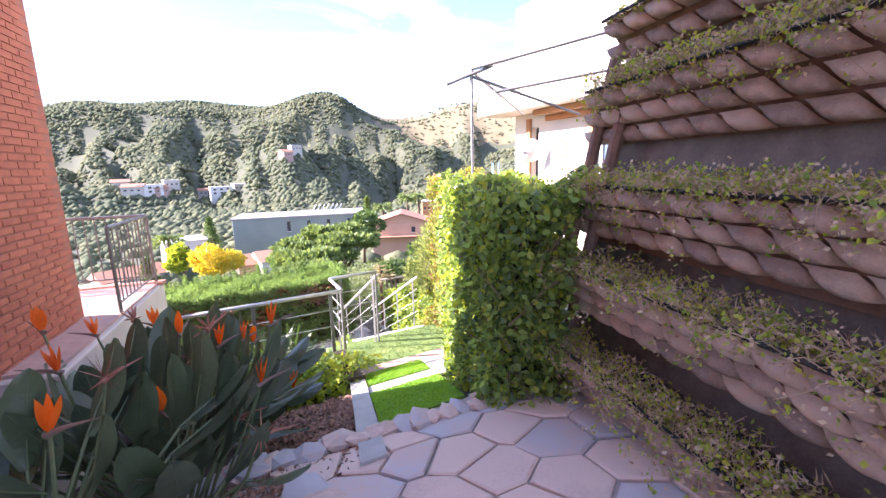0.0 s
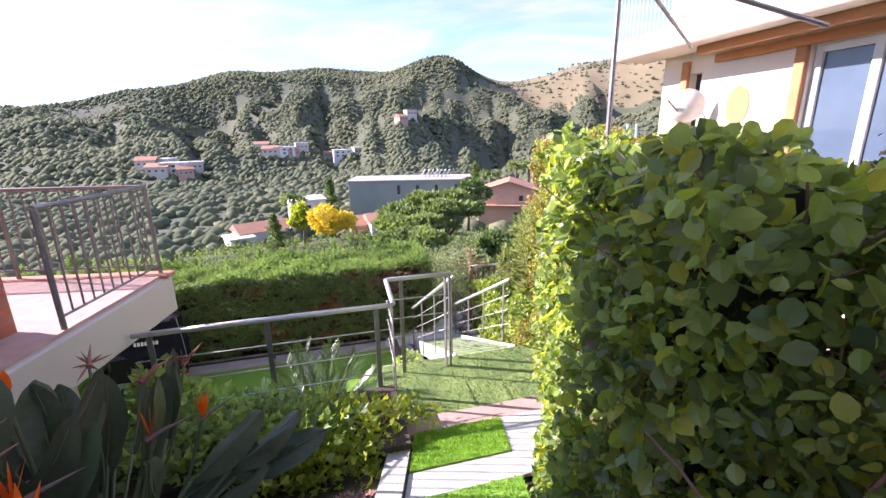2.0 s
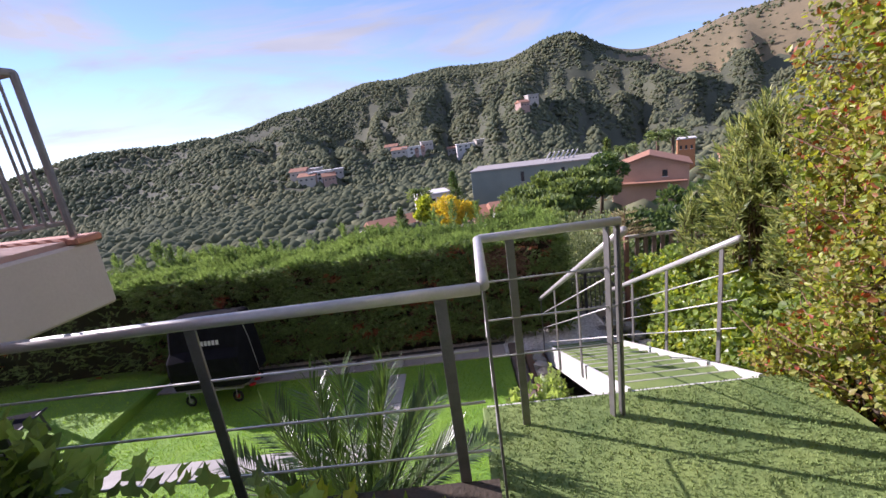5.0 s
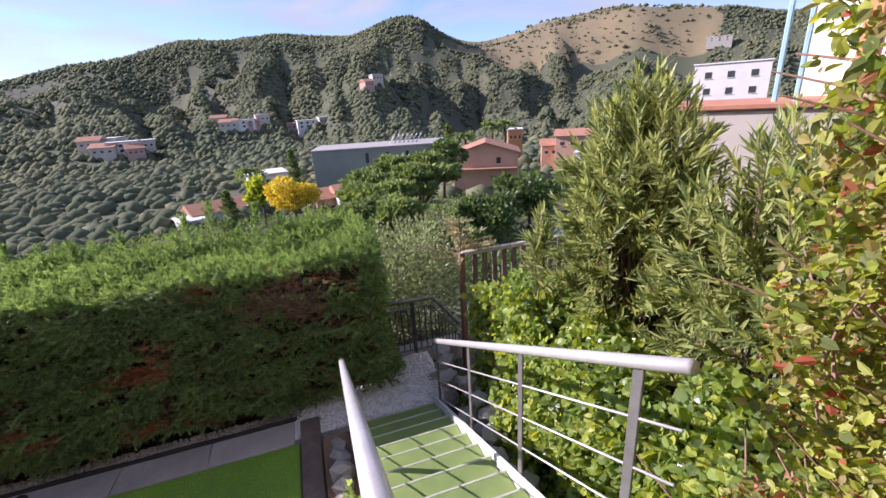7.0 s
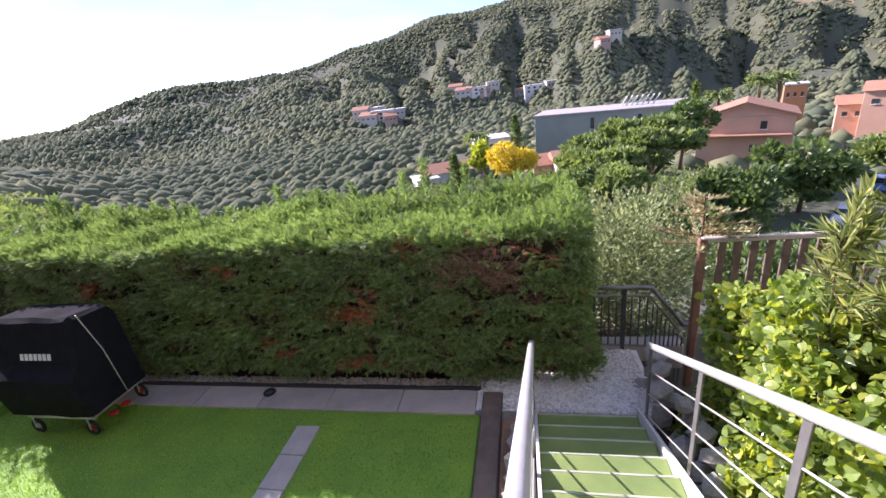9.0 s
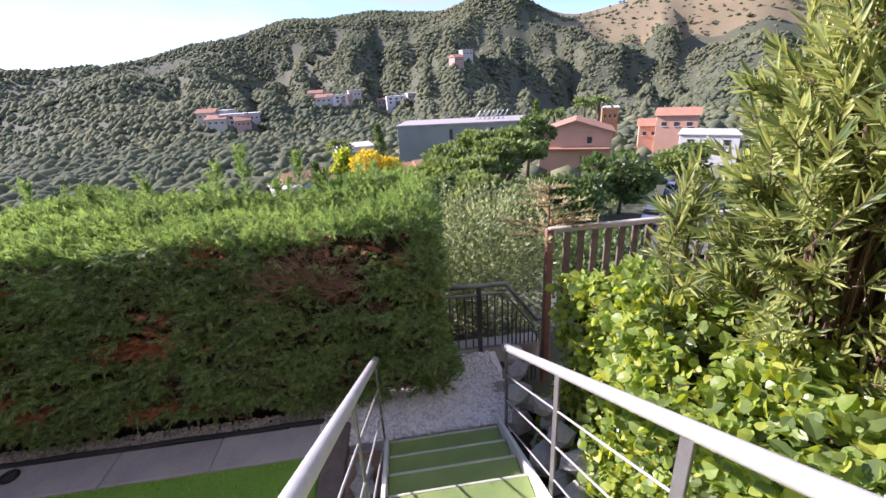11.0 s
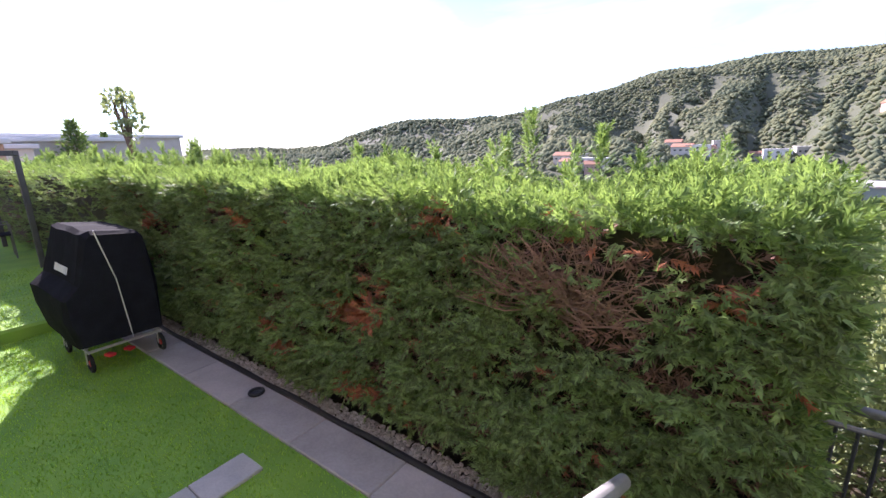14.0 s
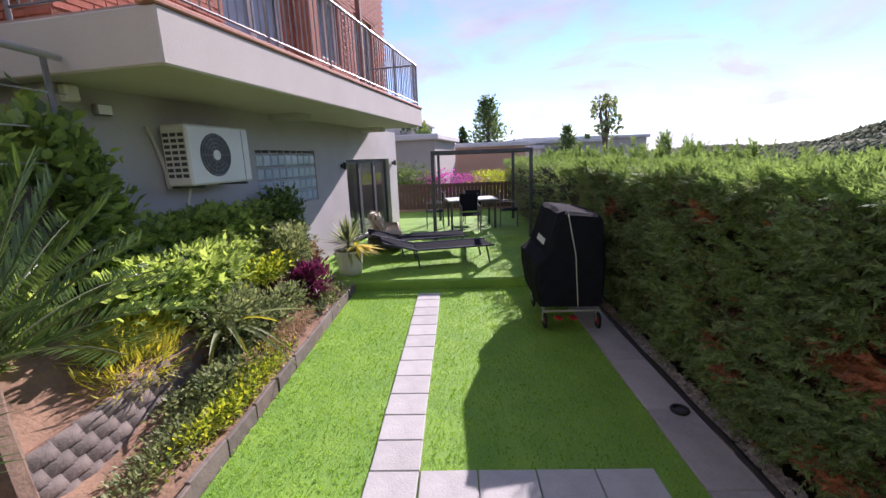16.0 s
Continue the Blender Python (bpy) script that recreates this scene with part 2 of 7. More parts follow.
L_PURPLE = mat("purple_leaf", (0.17, 0.035, 0.07), (0.075, 0.018, 0.035), 0.5, 3, 20, 0, island=0.8, leaf=0.3)
L_MAGENTA = mat("magenta_bract", (0.50, 0.13, 0.32), (0.30, 0.10, 0.20), 0.6, 3, 20, 0, island=0.7, leaf=0.4)
L_GREY = mat("grey_green_leaf", (0.30, 0.345, 0.15), (0.11, 0.15, 0.065), 0.6, 3, 20, 0, island=0.8, leaf=0.3)
PETAL = mat("orange_petal", (0.80, 0.23, 0.02), (0.62, 0.14, 0.02), 0.5, 8, 40, 0, leaf=0.4)
PETALDRY = mat("withered_petal", (0.46, 0.22, 0.15), (0.26, 0.11, 0.08), 0.8, 8, 40, 0, leaf=0.15)
PETALBLUE = mat("reddish_green_bract", (0.24, 0.13, 0.10), (0.13, 0.12, 0.08), 0.5, 8, 40, 0)
# paler and greyer than near foliage: distance haze is put into the colour
WOODS = mat("far_wood_crowns", (0.22, 0.225, 0.125), (0.115, 0.14, 0.09), 0.95, 0.014, 0.5, 0, island=0.4, c=(0.16, 0.18, 0.105), spec=0.1, leaf=0.25)
HILL = mat("hill_scrub", (0.10, 0.105, 0.06), (0.06, 0.07, 0.04), 0.95, 0.012, 0.25, 0.5)
MEADOW = mat("dry_hill_grass", (0.24, 0.185, 0.10), (0.145, 0.125, 0.068), 0.95, 0.02, 0.3, 0.5)
GREENCLAD = mat("green_grey_cladding", (0.27, 0.31, 0.27), (0.21, 0.25, 0.22), 0.8, 0.3, 4, 0.05)
WHITEH = mat("white_house_paint", (0.74, 0.71, 0.67), (0.64, 0.61, 0.57), 0.9, 0.4, 5, 0.05)
PEACH = mat("peach_house_paint", (0.64, 0.38, 0.26), (0.54, 0.32, 0.22), 0.9, 0.4, 5, 0.05)
DARKWIN = mat("dark_window", (0.06, 0.065, 0.07), (0.04, 0.04, 0.045), 0.2, 1, 10, 0)
ASPHALT = mat("asphalt", (0.16, 0.155, 0.155), (0.11, 0.11, 0.11), 0.9, 0.6, 10, 0.2)
FARWALL = mat("far_house_paint", (0.56, 0.51, 0.45), (0.42, 0.37, 0.31), 0.9, 0.1, 2, 0.05)
ROOFTILE = mat("faded_roof_tiles", (0.46, 0.23, 0.14), (0.34, 0.17, 0.11), 0.9, 0.5, 6, 0.2)
STRAWGREEN = mat("straw_green_needles", (0.50, 0.45, 0.24), (0.28, 0.27, 0.13), 0.9, 6, 40, 0, island=0.9, leaf=0.2)
FENCE = mat("brown_slat", (0.13, 0.075, 0.05), (0.07, 0.045, 0.03), 0.8, 6, 50, 0.2)


# ---- mesh tools ----
class Mesh:
    """Collects vertices and faces of one mesh."""

    def __init__(self):
        self.v, self.f, self.n = [], [], 0

    def add(self, v, f):
        v = np.asarray(v, float).reshape(-1, 3)
        self.v.append(v)
        self.f += [tuple(i + self.n for i in q) for q in f]
        self.n += len(v)
        return self

    def box(self, c, s, rz=0.0, m=None, bev=0.0):
        x, y, z = (k / 2 for k in s)
        e = min(bev, 0.45 * min(s))
        if e <= 0:
            v = np.array([(a * x, b * y, d * z) for a in (-1, 1) for b in (-1, 1) for d in (-1, 1)])
            f = [(0, 1, 3, 2), (4, 6, 7, 5), (0, 4, 5, 1), (2, 3, 7, 6), (0, 2, 6, 4), (1, 5, 7, 3)]
        else:  # chamfered: one vertex for each corner and face direction
            v, idx = [], {}
            for a in (-1, 1):
                for b in (-1, 1):
                    for d in (-1, 1):
                        for k in range(3):
                            idx[a, b, d, k] = len(v)
                            v.append([a * (x - e * (k != 0)), b * (y - e * (k != 1)), d * (z - e * (k != 2))])
            v, f, g = np.array(v), [], (-1, 1)
            for s0 in g:
                f.append([idx[s0, b, d, 0] for b, d in ((-1, -1), (-1, 1), (1, 1), (1, -1))][::-s0])
                f.append([idx[a, s0, d, 1] for a, d in ((-1, -1), (1, -1), (1, 1), (-1, 1))][::-s0])
                f.append([idx[a, b, s0, 2] for a, b in ((-1, -1), (-1, 1), (1, 1), (1, -1))][::-s0])
            for s0 in g:
                for s1 in g:
                    f.append((idx[s0, s1, -1, 0], idx[s0, s1, 1, 0], idx[s0, s1, 1, 1], idx[s0, s1, -1, 1]))
                    f.append((idx[s0, -1, s1, 0], idx[s0, 1, s1, 0], idx[s0, 1, s1, 2], idx[s0, -1, s1, 2]))
                    f.append((idx[-1, s0, s1, 1], idx[1, s0, s1, 1], idx[1, s0, s1, 2], idx[-1, s0, s1, 2]))
                    for s2 in g:
                        f.append(tuple(idx[s0, s1, s2, k] for k in range(3)))
        if rz:
            cs, sn = math.cos(radians(rz)), math.sin(radians(rz))
            v = v @ np.array([[cs, sn, 0], [-sn, cs, 0], [0, 0, 1]])
        v = v + np.array(c)
        if m is not None:
            v = np.array([m @ Vector(p) for p in v])
        return self.add(v, f)

    def tube(self, pts, r, n=8, r1=None, cap=True):
        pts = [Vector(p) for p in pts]
        k = len(pts)
        rs = [r + ((r1 if r1 is not None else r) - r) * i / max(1, k - 1) for i in range(k)]
        v = []
        for i, p in enumerate(pts):
            d = (pts[min(i + 1, k - 1)] - pts[max(i - 1, 0)]).normalized()
            a = d.orthogonal().normalized() if abs(d.z) > 0.95 else d.cross(Vector((0, 0, 1))).normalized()
            b = d.cross(a)
            v += [p + (a * math.cos(t) + b * math.sin(t)) * rs[i] for t in (math.tau * j / n for j in range(n))]
        f = [(i * n + j, i * n + (j + 1) % n, (i + 1) * n + (j + 1) % n, (i + 1) * n + j) for i in range(k - 1) for j in range(n)]
        if cap:
            f += [tuple(range(n))[::-1], tuple((k - 1) * n + j for j in range(n))]
        return self.add(v, f)

    def grid(self, fn, nu, nv):
        v = [fn(i / nu, j / nv) for i in range(nu + 1) for j in range(nv + 1)]
        f = [(i * (nv + 1) + j, (i + 1) * (nv + 1) + j, (i + 1) * (nv + 1) + j + 1, i * (nv + 1) + j + 1) for i in range(nu) for j in range(nv)]
        return self.add(v, f)

    def data(self, name, material, smooth=False):
        me = bpy.data.meshes.new(name)
        me.from_pydata(np.concatenate(self.v).tolist() if self.v else [], [], self.f)
        if smooth:
            me.shade_smooth()
        me.materials.append(material)
        return me


def part(name, mesh, material, parent=None, label="", smooth=False):
    ob = new(name, mesh if isinstance(mesh, bpy.types.Mesh) else mesh.data(name, material, smooth))
    ob.parent = parent
    if label:
        ob["label"] = label
    return ob


def piece(name, me, parent, m):
    ob = new(name, me)
    ob.parent = parent
    ob.matrix_basis = m
    return ob


def thing(name, label, category, m=None, group="", kind=""):
    ob = new(name)
    ob.empty_display_size = 0.1
    if m is not None:
        ob.matrix_basis = m
    return tagged(ob, label, category, group, kind)


def solid(name, mesh, material, label, category, kind="", group="", smooth=False):
    return tagged(part(name, mesh, material, smooth=smooth), label, category, group, kind)


RNG = np.random.default_rng(7)
LEAF2 = (np.array([(0, 0, 0), (-0.5, 0.45, 0.10), (0, 1, 0), (0.5, 0.45, 0.10)]), [(0, 1, 2), (0, 2, 3)])
IVYLEAF = (np.array([(0, 0, 0), (-0.42, 0.02, 0.06), (-0.52, 0.40, 0.10), (-0.22, 0.52, 0.05), (0, 1.0, -0.08), (0.22, 0.52, 0.05), (0.52, 0.40, 0.10), (0.42, 0.02, 0.06)]),
           [(0, 1, 2, 3), (0, 3, 4), (0, 4, 5), (0, 5, 6, 7)])
OVAL = (np.array([(0, 0, 0), (-0.36, 0.25, 0.08), (-0.40, 0.6, 0.08), (0, 1.0, -0.06), (0.40, 0.6, 0.08), (0.36, 0.25, 0.08), (0, 0.5, 0)]),
        [(0, 1, 6), (1, 2, 6), (2, 3, 6), (3, 4, 6), (4, 5, 6), (5, 0, 6)])
KITE = (np.array([(0, 0, 0), (-0.40, 0.28, 0.10), (-0.36, 0.66, 0.10), (0, 1.0, -0.05), (0.36, 0.66, 0.10), (0.40, 0.28, 0.10)]), [(0, 1, 2, 3), (0, 3, 4, 5)])
BROAD = (np.array([(0, 0, 0), (-0.26, 0.14, 0.06), (-0.43, 0.42, 0.10), (-0.34, 0.74, 0.06), (0, 1.0, -0.08), (0.34, 0.74, 0.06), (0.43, 0.42, 0.10), (0.26, 0.14, 0.06), (0, 0.5, 0)]),
         [(0, 1, 8), (1, 2, 8), (2, 3, 8), (3, 4, 8), (4, 5, 8), (5, 6, 8), (6, 7, 8), (7, 0, 8)])
NEEDLE = (np.array([(-0.5, 0, 0), (0.5, 0, 0), (0, 1, 0)]), [(0, 1, 2)])


def unit(a):
    return a / np.maximum(np.linalg.norm(a, axis=1, keepdims=True), 1e-6)


def leaves(pts, grow, face, length, width, shape=LEAF2, jitter=0.5, vary=0.35):
    """A mesh of many leaves at pts, growing along grow with the upper side towards face."""
    tv, tf = shape
    k = len(pts)
    g = unit(np.asarray(grow) + RNG.normal(0, jitter, (k, 3)))
    n = np.asarray(face) + RNG.normal(0, jitter, (k, 3))
    x = unit(np.cross(g, n))
    n = np.cross(x, g)
    s = (1 + RNG.uniform(-vary, vary, (k, 1, 1)))
    v = (pts[:, None, :] + s * (tv[None, :, 0:1] * width * x[:, None, :] + tv[None, :, 1:2] * length * g[:, None, :] + tv[None, :, 2:3] * width * n[:, None, :]))
    m, nv = Mesh(), len(tv)
    m.v, m.n = [v.reshape(-1, 3)], k * nv
    base = np.arange(k) * nv
    m.f = [tuple(r) for q in tf for r in (base[:, None] + np.array(q)[None, :]).tolist()]
    return m


def blob_points(c, r, k, top=False, fill=0.25):
    """Points in the outer layer of an uneven ellipsoid, and their outward directions."""
    d = unit(RNG.normal(0, 1, (k, 3)))
    if top:
        d[:, 2] = np.abs(d[:, 2])
    lump = 1 + 0.18 * np.sin(d[:, 0] * 5 + c[0] * 3) * np.sin(d[:, 1] * 6 + c[1]) + 0.12 * np.sin(d[:, 2] * 9 + c[0])
    rad = (1 - fill * RNG.random(k) ** 1.5) * lump
    return np.array(c) + d * rad[:, None] * np.array(r), d


def face_points(k, corner, eu, ev, out, depth=0.12, lump=0.06, fr=2.2):
    """Points just under a rectangular leafy face, swelling and hollow."""
    u, w = RNG.random(k), RNG.random(k)
    p = np.array(corner) + u[:, None] * np.array(eu) + w[:, None] * np.array(ev)
    n = np.array(out, float)
    sw = lump * (np.sin(p @ np.array((fr, fr * 1.3, fr * 0.9))) + np.sin(p @ np.array((fr * 2.3, -fr * 1.9, fr * 2.6)) + 1.3))
    p = p + n * (sw - depth * RNG.random(k) ** 2)[:, None]
    return p, np.tile(n, (k, 1))


# ---- ground and hills ----
def ridge(a):
    """Elevation in degrees of the skyline at the angle a, left of +y."""
    g = lambda c, w, h: h * math.exp(-((a - c) / w) ** 2)
    return g(8, 22, 5.8) + g(-15, 6.5, 4.3) + g(-4, 7, 1.0) + g(-15, 26, 3.6) + g(-40, 15, 6.8) + g(33, 7, 1.3) + g(24, 12, 0.9) + g(-75, 30, 6.5) - 1.0 + g(10, 3, 0.5)


def height(x, y):
    r, a = math.hypot(x, y), math.degrees(math.atan2(-x, y))
    front = max(0.0, math.cos(radians(max(-180, min(180, a * 0.75)))))
    side = 1 / (1 + math.exp((a - 54) / 4))  # the land ahead falls to the valley; to the left it runs level
    back = 1 / (1 + math.exp((-a - 100) / 8))
    drop = -14.5 * (1 - math.exp(-max(0, r - 5) / 26)) * side * back
    up = max(0, min(1, (r - 150) / 480))
    e = ridge(a)
    far = (up ** 1.35) * (r * math.tan(radians(max(e, -0.6))) + 14) * side
    if r > 700:
        far *= max(0.55, 1 - (r - 700) / 2600)
    spur = 26 * math.exp(-((a + 9) / 9) ** 2 - ((r - 330) / 95) ** 2) + 12 * math.exp(-((a - 14) / 8) ** 2 - ((r - 330) / 80) ** 2)
    rough = (noise.noise((x / 70, y / 70, 0.3)) * 17 + noise.noise((x / 190, y / 190, 1.7)) * 32) * min(1, up * 2) * side * (1 - 0.55 * min(1, max(0, (r - 520) / 100)))
    # gullies run down from the ridge and leave spurs between them
    n = noise.noise((a / 7.5 + 0.5 * noise.noise((r / 130, a / 9, 4.0)), r / 420, 8.0)) + 0.35 * noise.noise((a / 2.6, r / 160, 2.0))
    span = max(0, min(1, (r - 190) / 120)) * max(0, min(1, (640 - r) / 110))
    carve = -21 * max(0, 1 - abs(n) / 0.34) * span * side * max(0, min(1, (28 - a) / 14))
    return drop * (1 - 0.3 * up) + far + spur * side + rough + carve - 0.45


m = Mesh()
RINGS = [3.0 * 1.075 ** i for i in range(96)]
SEG = 288
v = [(r * math.cos(j * math.tau / SEG), r * math.sin(j * math.tau / SEG), height(r * math.cos(j * math.tau / SEG), r * math.sin(j * math.tau / SEG))) for r in RINGS for j in range(SEG)]
f = [(i * SEG + j, (i + 1) * SEG + j, (i + 1) * SEG + (j + 1) % SEG, i * SEG + (j + 1) % SEG) for i in range(len(RINGS) - 1) for j in range(SEG)]
f.append(tuple(range(SEG))[::-1])
m.add(v, f)
ground = solid("ground", m, HILL, "scrubby hillside ground falling to the valley", "ground", "structure", smooth=True)
ground.data.materials.append(MEADOW)


def meadow(x, y):
    """Whether the bare grassy hilltop lies here."""
    r, a = math.hypot(x, y), math.degrees(math.atan2(-x, y))
    return -50 < a < -20 and r > 555 + 130 * noise.noise((x / 90, y / 90, 3)) + max(0, a + 28) * 12


for fc in ground.data.polygons:
    fc.material_index = int(meadow(fc.center.x, fc.center.y))

# woods on the hills: many small uneven crowns
ICO = bmesh.new()
bmesh.ops.create_icosphere(ICO, subdivisions=1, radius=1)
IV = np.array([q.co[:] for q in ICO.verts])
IF = [tuple(q.index for q in fc.verts) for fc in ICO.faces]
ICO.free()


def crowns(places, size, verts=IV, faces=IF):
    m = Mesh()
    k = len(places)
    s = size[:, None, None] * RNG.uniform(0.75, 1.25, (k, 1, 3)) * np.array((1, 1, 0.85))
    v = np.asarray(places)[:, None, :] + verts[None] * s * RNG.uniform(0.72, 1.22, (k, len(verts), 1))
    m.v, m.n = [v.reshape(-1, 3)], k * len(verts)
    base = np.arange(k) * len(verts)
    m.f = [tuple(r) for q in faces for r in (base[:, None] + np.array(q)[None, :]).tolist()]
    return m


OCTA = (np.array([(0, 0, 1), (0.9, 0.3, 0.1), (-0.3, 0.95, -0.1), (-0.9, -0.3, 0.1), (0.3, -0.95, -0.1), (0, 0, -0.6)]),
        [(0, 1, 2), (0, 2, 3), (0, 3, 4), (0, 4, 1), (5, 2, 1), (5, 3, 2), (5, 4, 3), (5, 1, 4)])
near_w, far_w = [], []
while len(near_w) + len(far_w) < 68000:
    r, a = 62 + 690 * random.random() ** 0.72, radians(random.uniform(-72, 66))
    x, y = -r * math.sin(a), r * math.cos(a)
    ad = math.degrees(a)
    if r < 130 and -50 < ad < 22 and (r < 72 or random.random() < 0.55):
        continue
    thin = noise.noise((x / 45, y / 45, 5)) + 0.5 * noise.noise((x / 16, y / 16, 9))
    if (random.random() < 0.86 and meadow(x, y)) or (ad < -17 and thin > 0.36 and random.random() < 0.7):
        continue
    s = random.choice((random.uniform(1.1, 1.9), random.uniform(1.5, 2.9))) * (0.78 + r / 1450)
    (near_w if r < 190 else far_w).append((x, y, height(x, y) + s * 0.15, s))
for places, shape in ((near_w, (IV, IF)), (far_w, OCTA)):
    places = np.array(places)
    solid("woods", crowns(places[:, :3], places[:, 3], *shape), WOODS, "dense dark green woods covering the far hills", "woods", "stuff", smooth=True)

# ---- lawn level ----
m = Mesh().box((-3.38, 0.31, -0.15), (5.7, 3.0, 0.3), bev=0.01)
solid("lawn", m, TURF, "bright green artificial turf lawn beside the hedge", "lawn", "structure")
m = Mesh().box((-11.2, 0.4, -0.10), (10.0, 5.2, 0.5), bev=0.03)
solid("platform", m, TURF, "raised turf terrace one low step above the lawn", "terrace", "structure")
k = 60000
p = np.column_stack((RNG.uniform(-6.2, -0.55, k), RNG.uniform(-1.18, 1.8, k), np.full(k, 0.0)))
p = p[~(((p[:, 1] > -0.2) & (p[:, 1] < 0.13) & (p[:, 0] < -2.05)) | ((p[:, 0] > -2.37) & (p[:, 0] < -2.11) & (p[:, 1] > -0.2) & (p[:, 1] < 1.6)))]
up = np.tile((0.0, 0.0, 1.0), (len(p), 1))
solid("turf_fibres", leaves(p, up, RNG.normal(0, 1, (len(p), 3)), 0.022, 0.006, jitter=0.45), BLADE, "short plastic grass fibres of the lawn", "turf", "stuff")
k = 14000
p = np.column_stack((RNG.uniform(-9.5, -6.25, k), RNG.uniform(-1.9, 2.2, k), np.full(k, 0.15)))
up = np.tile((0.0, 0.0, 1.0), (len(p), 1))
solid("turf_fibres", leaves(p, up, RNG.normal(0, 1, (len(p), 3)), 0.024, 0.008, jitter=0.45), BLADE, "short plastic grass fibres of the raised terrace", "turf", "stuff")
# base under everything on this level
m = Mesh().box((-8.5, 1.0, -0.4), (19.5, 6.6, 0.5))
solid("subsoil", m, DARKSOIL, "dark soil under the garden level", "soil", "structure")

path = thing("garden_path", "pale grey square stone slabs laid in the turf", "path", kind="structure")
sl = Mesh().box((0, 0, 0), (0.292, 0.318, 0.03), bev=0.006).data("slab", SLAB)
for i in range(13):
    piece("slab", sl, path, pose(-2.21 - i * 0.298, -0.035 + random.uniform(-0.004, 0.004), 0.008, random.uniform(-0.4, 0.4), random.uniform(-0.4, 0.4), random.uniform(-0.6, 0.6)))
sl2 = Mesh().box((0, 0, 0), (0.245, 0.355, 0.03), bev=0.006).data("slab", SLAB)
for i in range(4):
    piece("slab", sl2, path, pose(-2.24, 0.31 + i * 0.361, 0.008, 0, 0, random.uniform(-0.5, 0.5)))
strip = thing("paved_strip", "weathered grey concrete slabs edging the lawn", "paving", kind="structure")
sl3 = Mesh().box((0, 0, 0), (0.795, 0.335, 0.05), bev=0.008).data("slab", CONCRETE)
for i in range(8):
    piece("slab", sl3, strip, pose(-0.98 - i * 0.8, 1.965, 0.0, 0, 0, random.uniform(-0.2, 0.2)))
m = Mesh()
m.tube([(-0.55 - i * 0.3, 2.155 + 0.008 * math.sin(i * 2.1), 0.03) for i in range(36)], 0.022, 6)
solid("garden_edging", m, EDGING, "black plastic edging strip along the hedge", "edging")
m = Mesh().box((-0.42, 0.35, 0.0), (0.2, 3.5, 0.1), bev=0.015)
solid("timber_edging", m, SLEEPER, "dark stained timber sleeper along the lawn end", "edging")
dr = thing("drain_ring", "black round plastic drain ring on the paving", "drain")
m = Mesh()
m.tube([(-2.94 + 0.055 * math.cos(t), 2.02 + 0.055 * math.sin(t), 0.04) for t in (math.tau * i / 20 for i in range(21))], 0.014, 8)
part("ring", m, BLACK, dr, smooth=True)
part("cap", Mesh().tube([(-2.94, 2.02, 0.026), (-2.94, 2.02, 0.034)], 0.05, 16), IRON, dr)

# white gravel: bed and stones
m = Mesh().box((0.15, 2.42, -0.06), (2.0, 1.1, 0.12))
solid("gravel_bed", m, GRAVEL, "white gravel bed at the foot of the stairs", "gravel", "structure")


def stones(k, x0, x1, y0, y1, z, s0, s1):
    p = np.column_stack((RNG.uniform(x0, x1, k), RNG.uniform(y0, y1, k), z + RNG.uniform(-0.004, 0.012, k)))
    return crowns(p, RNG.uniform(s0, s1, k))


solid("gravel", stones(5200, -0.55, 1.1, 1.86, 2.95, 0.004, 0.008, 0.019), GRAVEL, "loose white gravel stones under the hedge end", "gravel", "stuff")
solid("gravel", stones(3600, -6.2, -0.5, 2.17, 2.32, 0.01, 0.008, 0.02), TANGRAVEL, "narrow strip of pale gravel along the hedge foot", "gravel", "stuff")

# ---- cypress hedge ----
hedge = thing("cypress_hedge", "clipped green cypress hedge with brown dead patches", "hedge")
HX0, HX1, HY0, HY1, HZ = -16.5, 0.52, 2.22, 3.8, 1.70
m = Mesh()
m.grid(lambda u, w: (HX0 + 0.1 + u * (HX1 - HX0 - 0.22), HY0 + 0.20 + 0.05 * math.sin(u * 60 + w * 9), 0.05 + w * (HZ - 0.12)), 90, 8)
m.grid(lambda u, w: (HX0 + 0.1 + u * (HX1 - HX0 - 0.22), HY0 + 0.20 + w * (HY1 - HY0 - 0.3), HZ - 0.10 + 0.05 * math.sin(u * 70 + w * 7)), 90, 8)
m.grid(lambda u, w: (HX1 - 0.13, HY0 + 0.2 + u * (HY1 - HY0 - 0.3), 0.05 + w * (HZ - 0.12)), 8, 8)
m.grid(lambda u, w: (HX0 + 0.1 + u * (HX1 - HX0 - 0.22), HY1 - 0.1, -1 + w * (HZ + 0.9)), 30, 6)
part("core", m, HEDGE_SHADE, hedge, "brown core of the hedge, darkened to stand for shade")


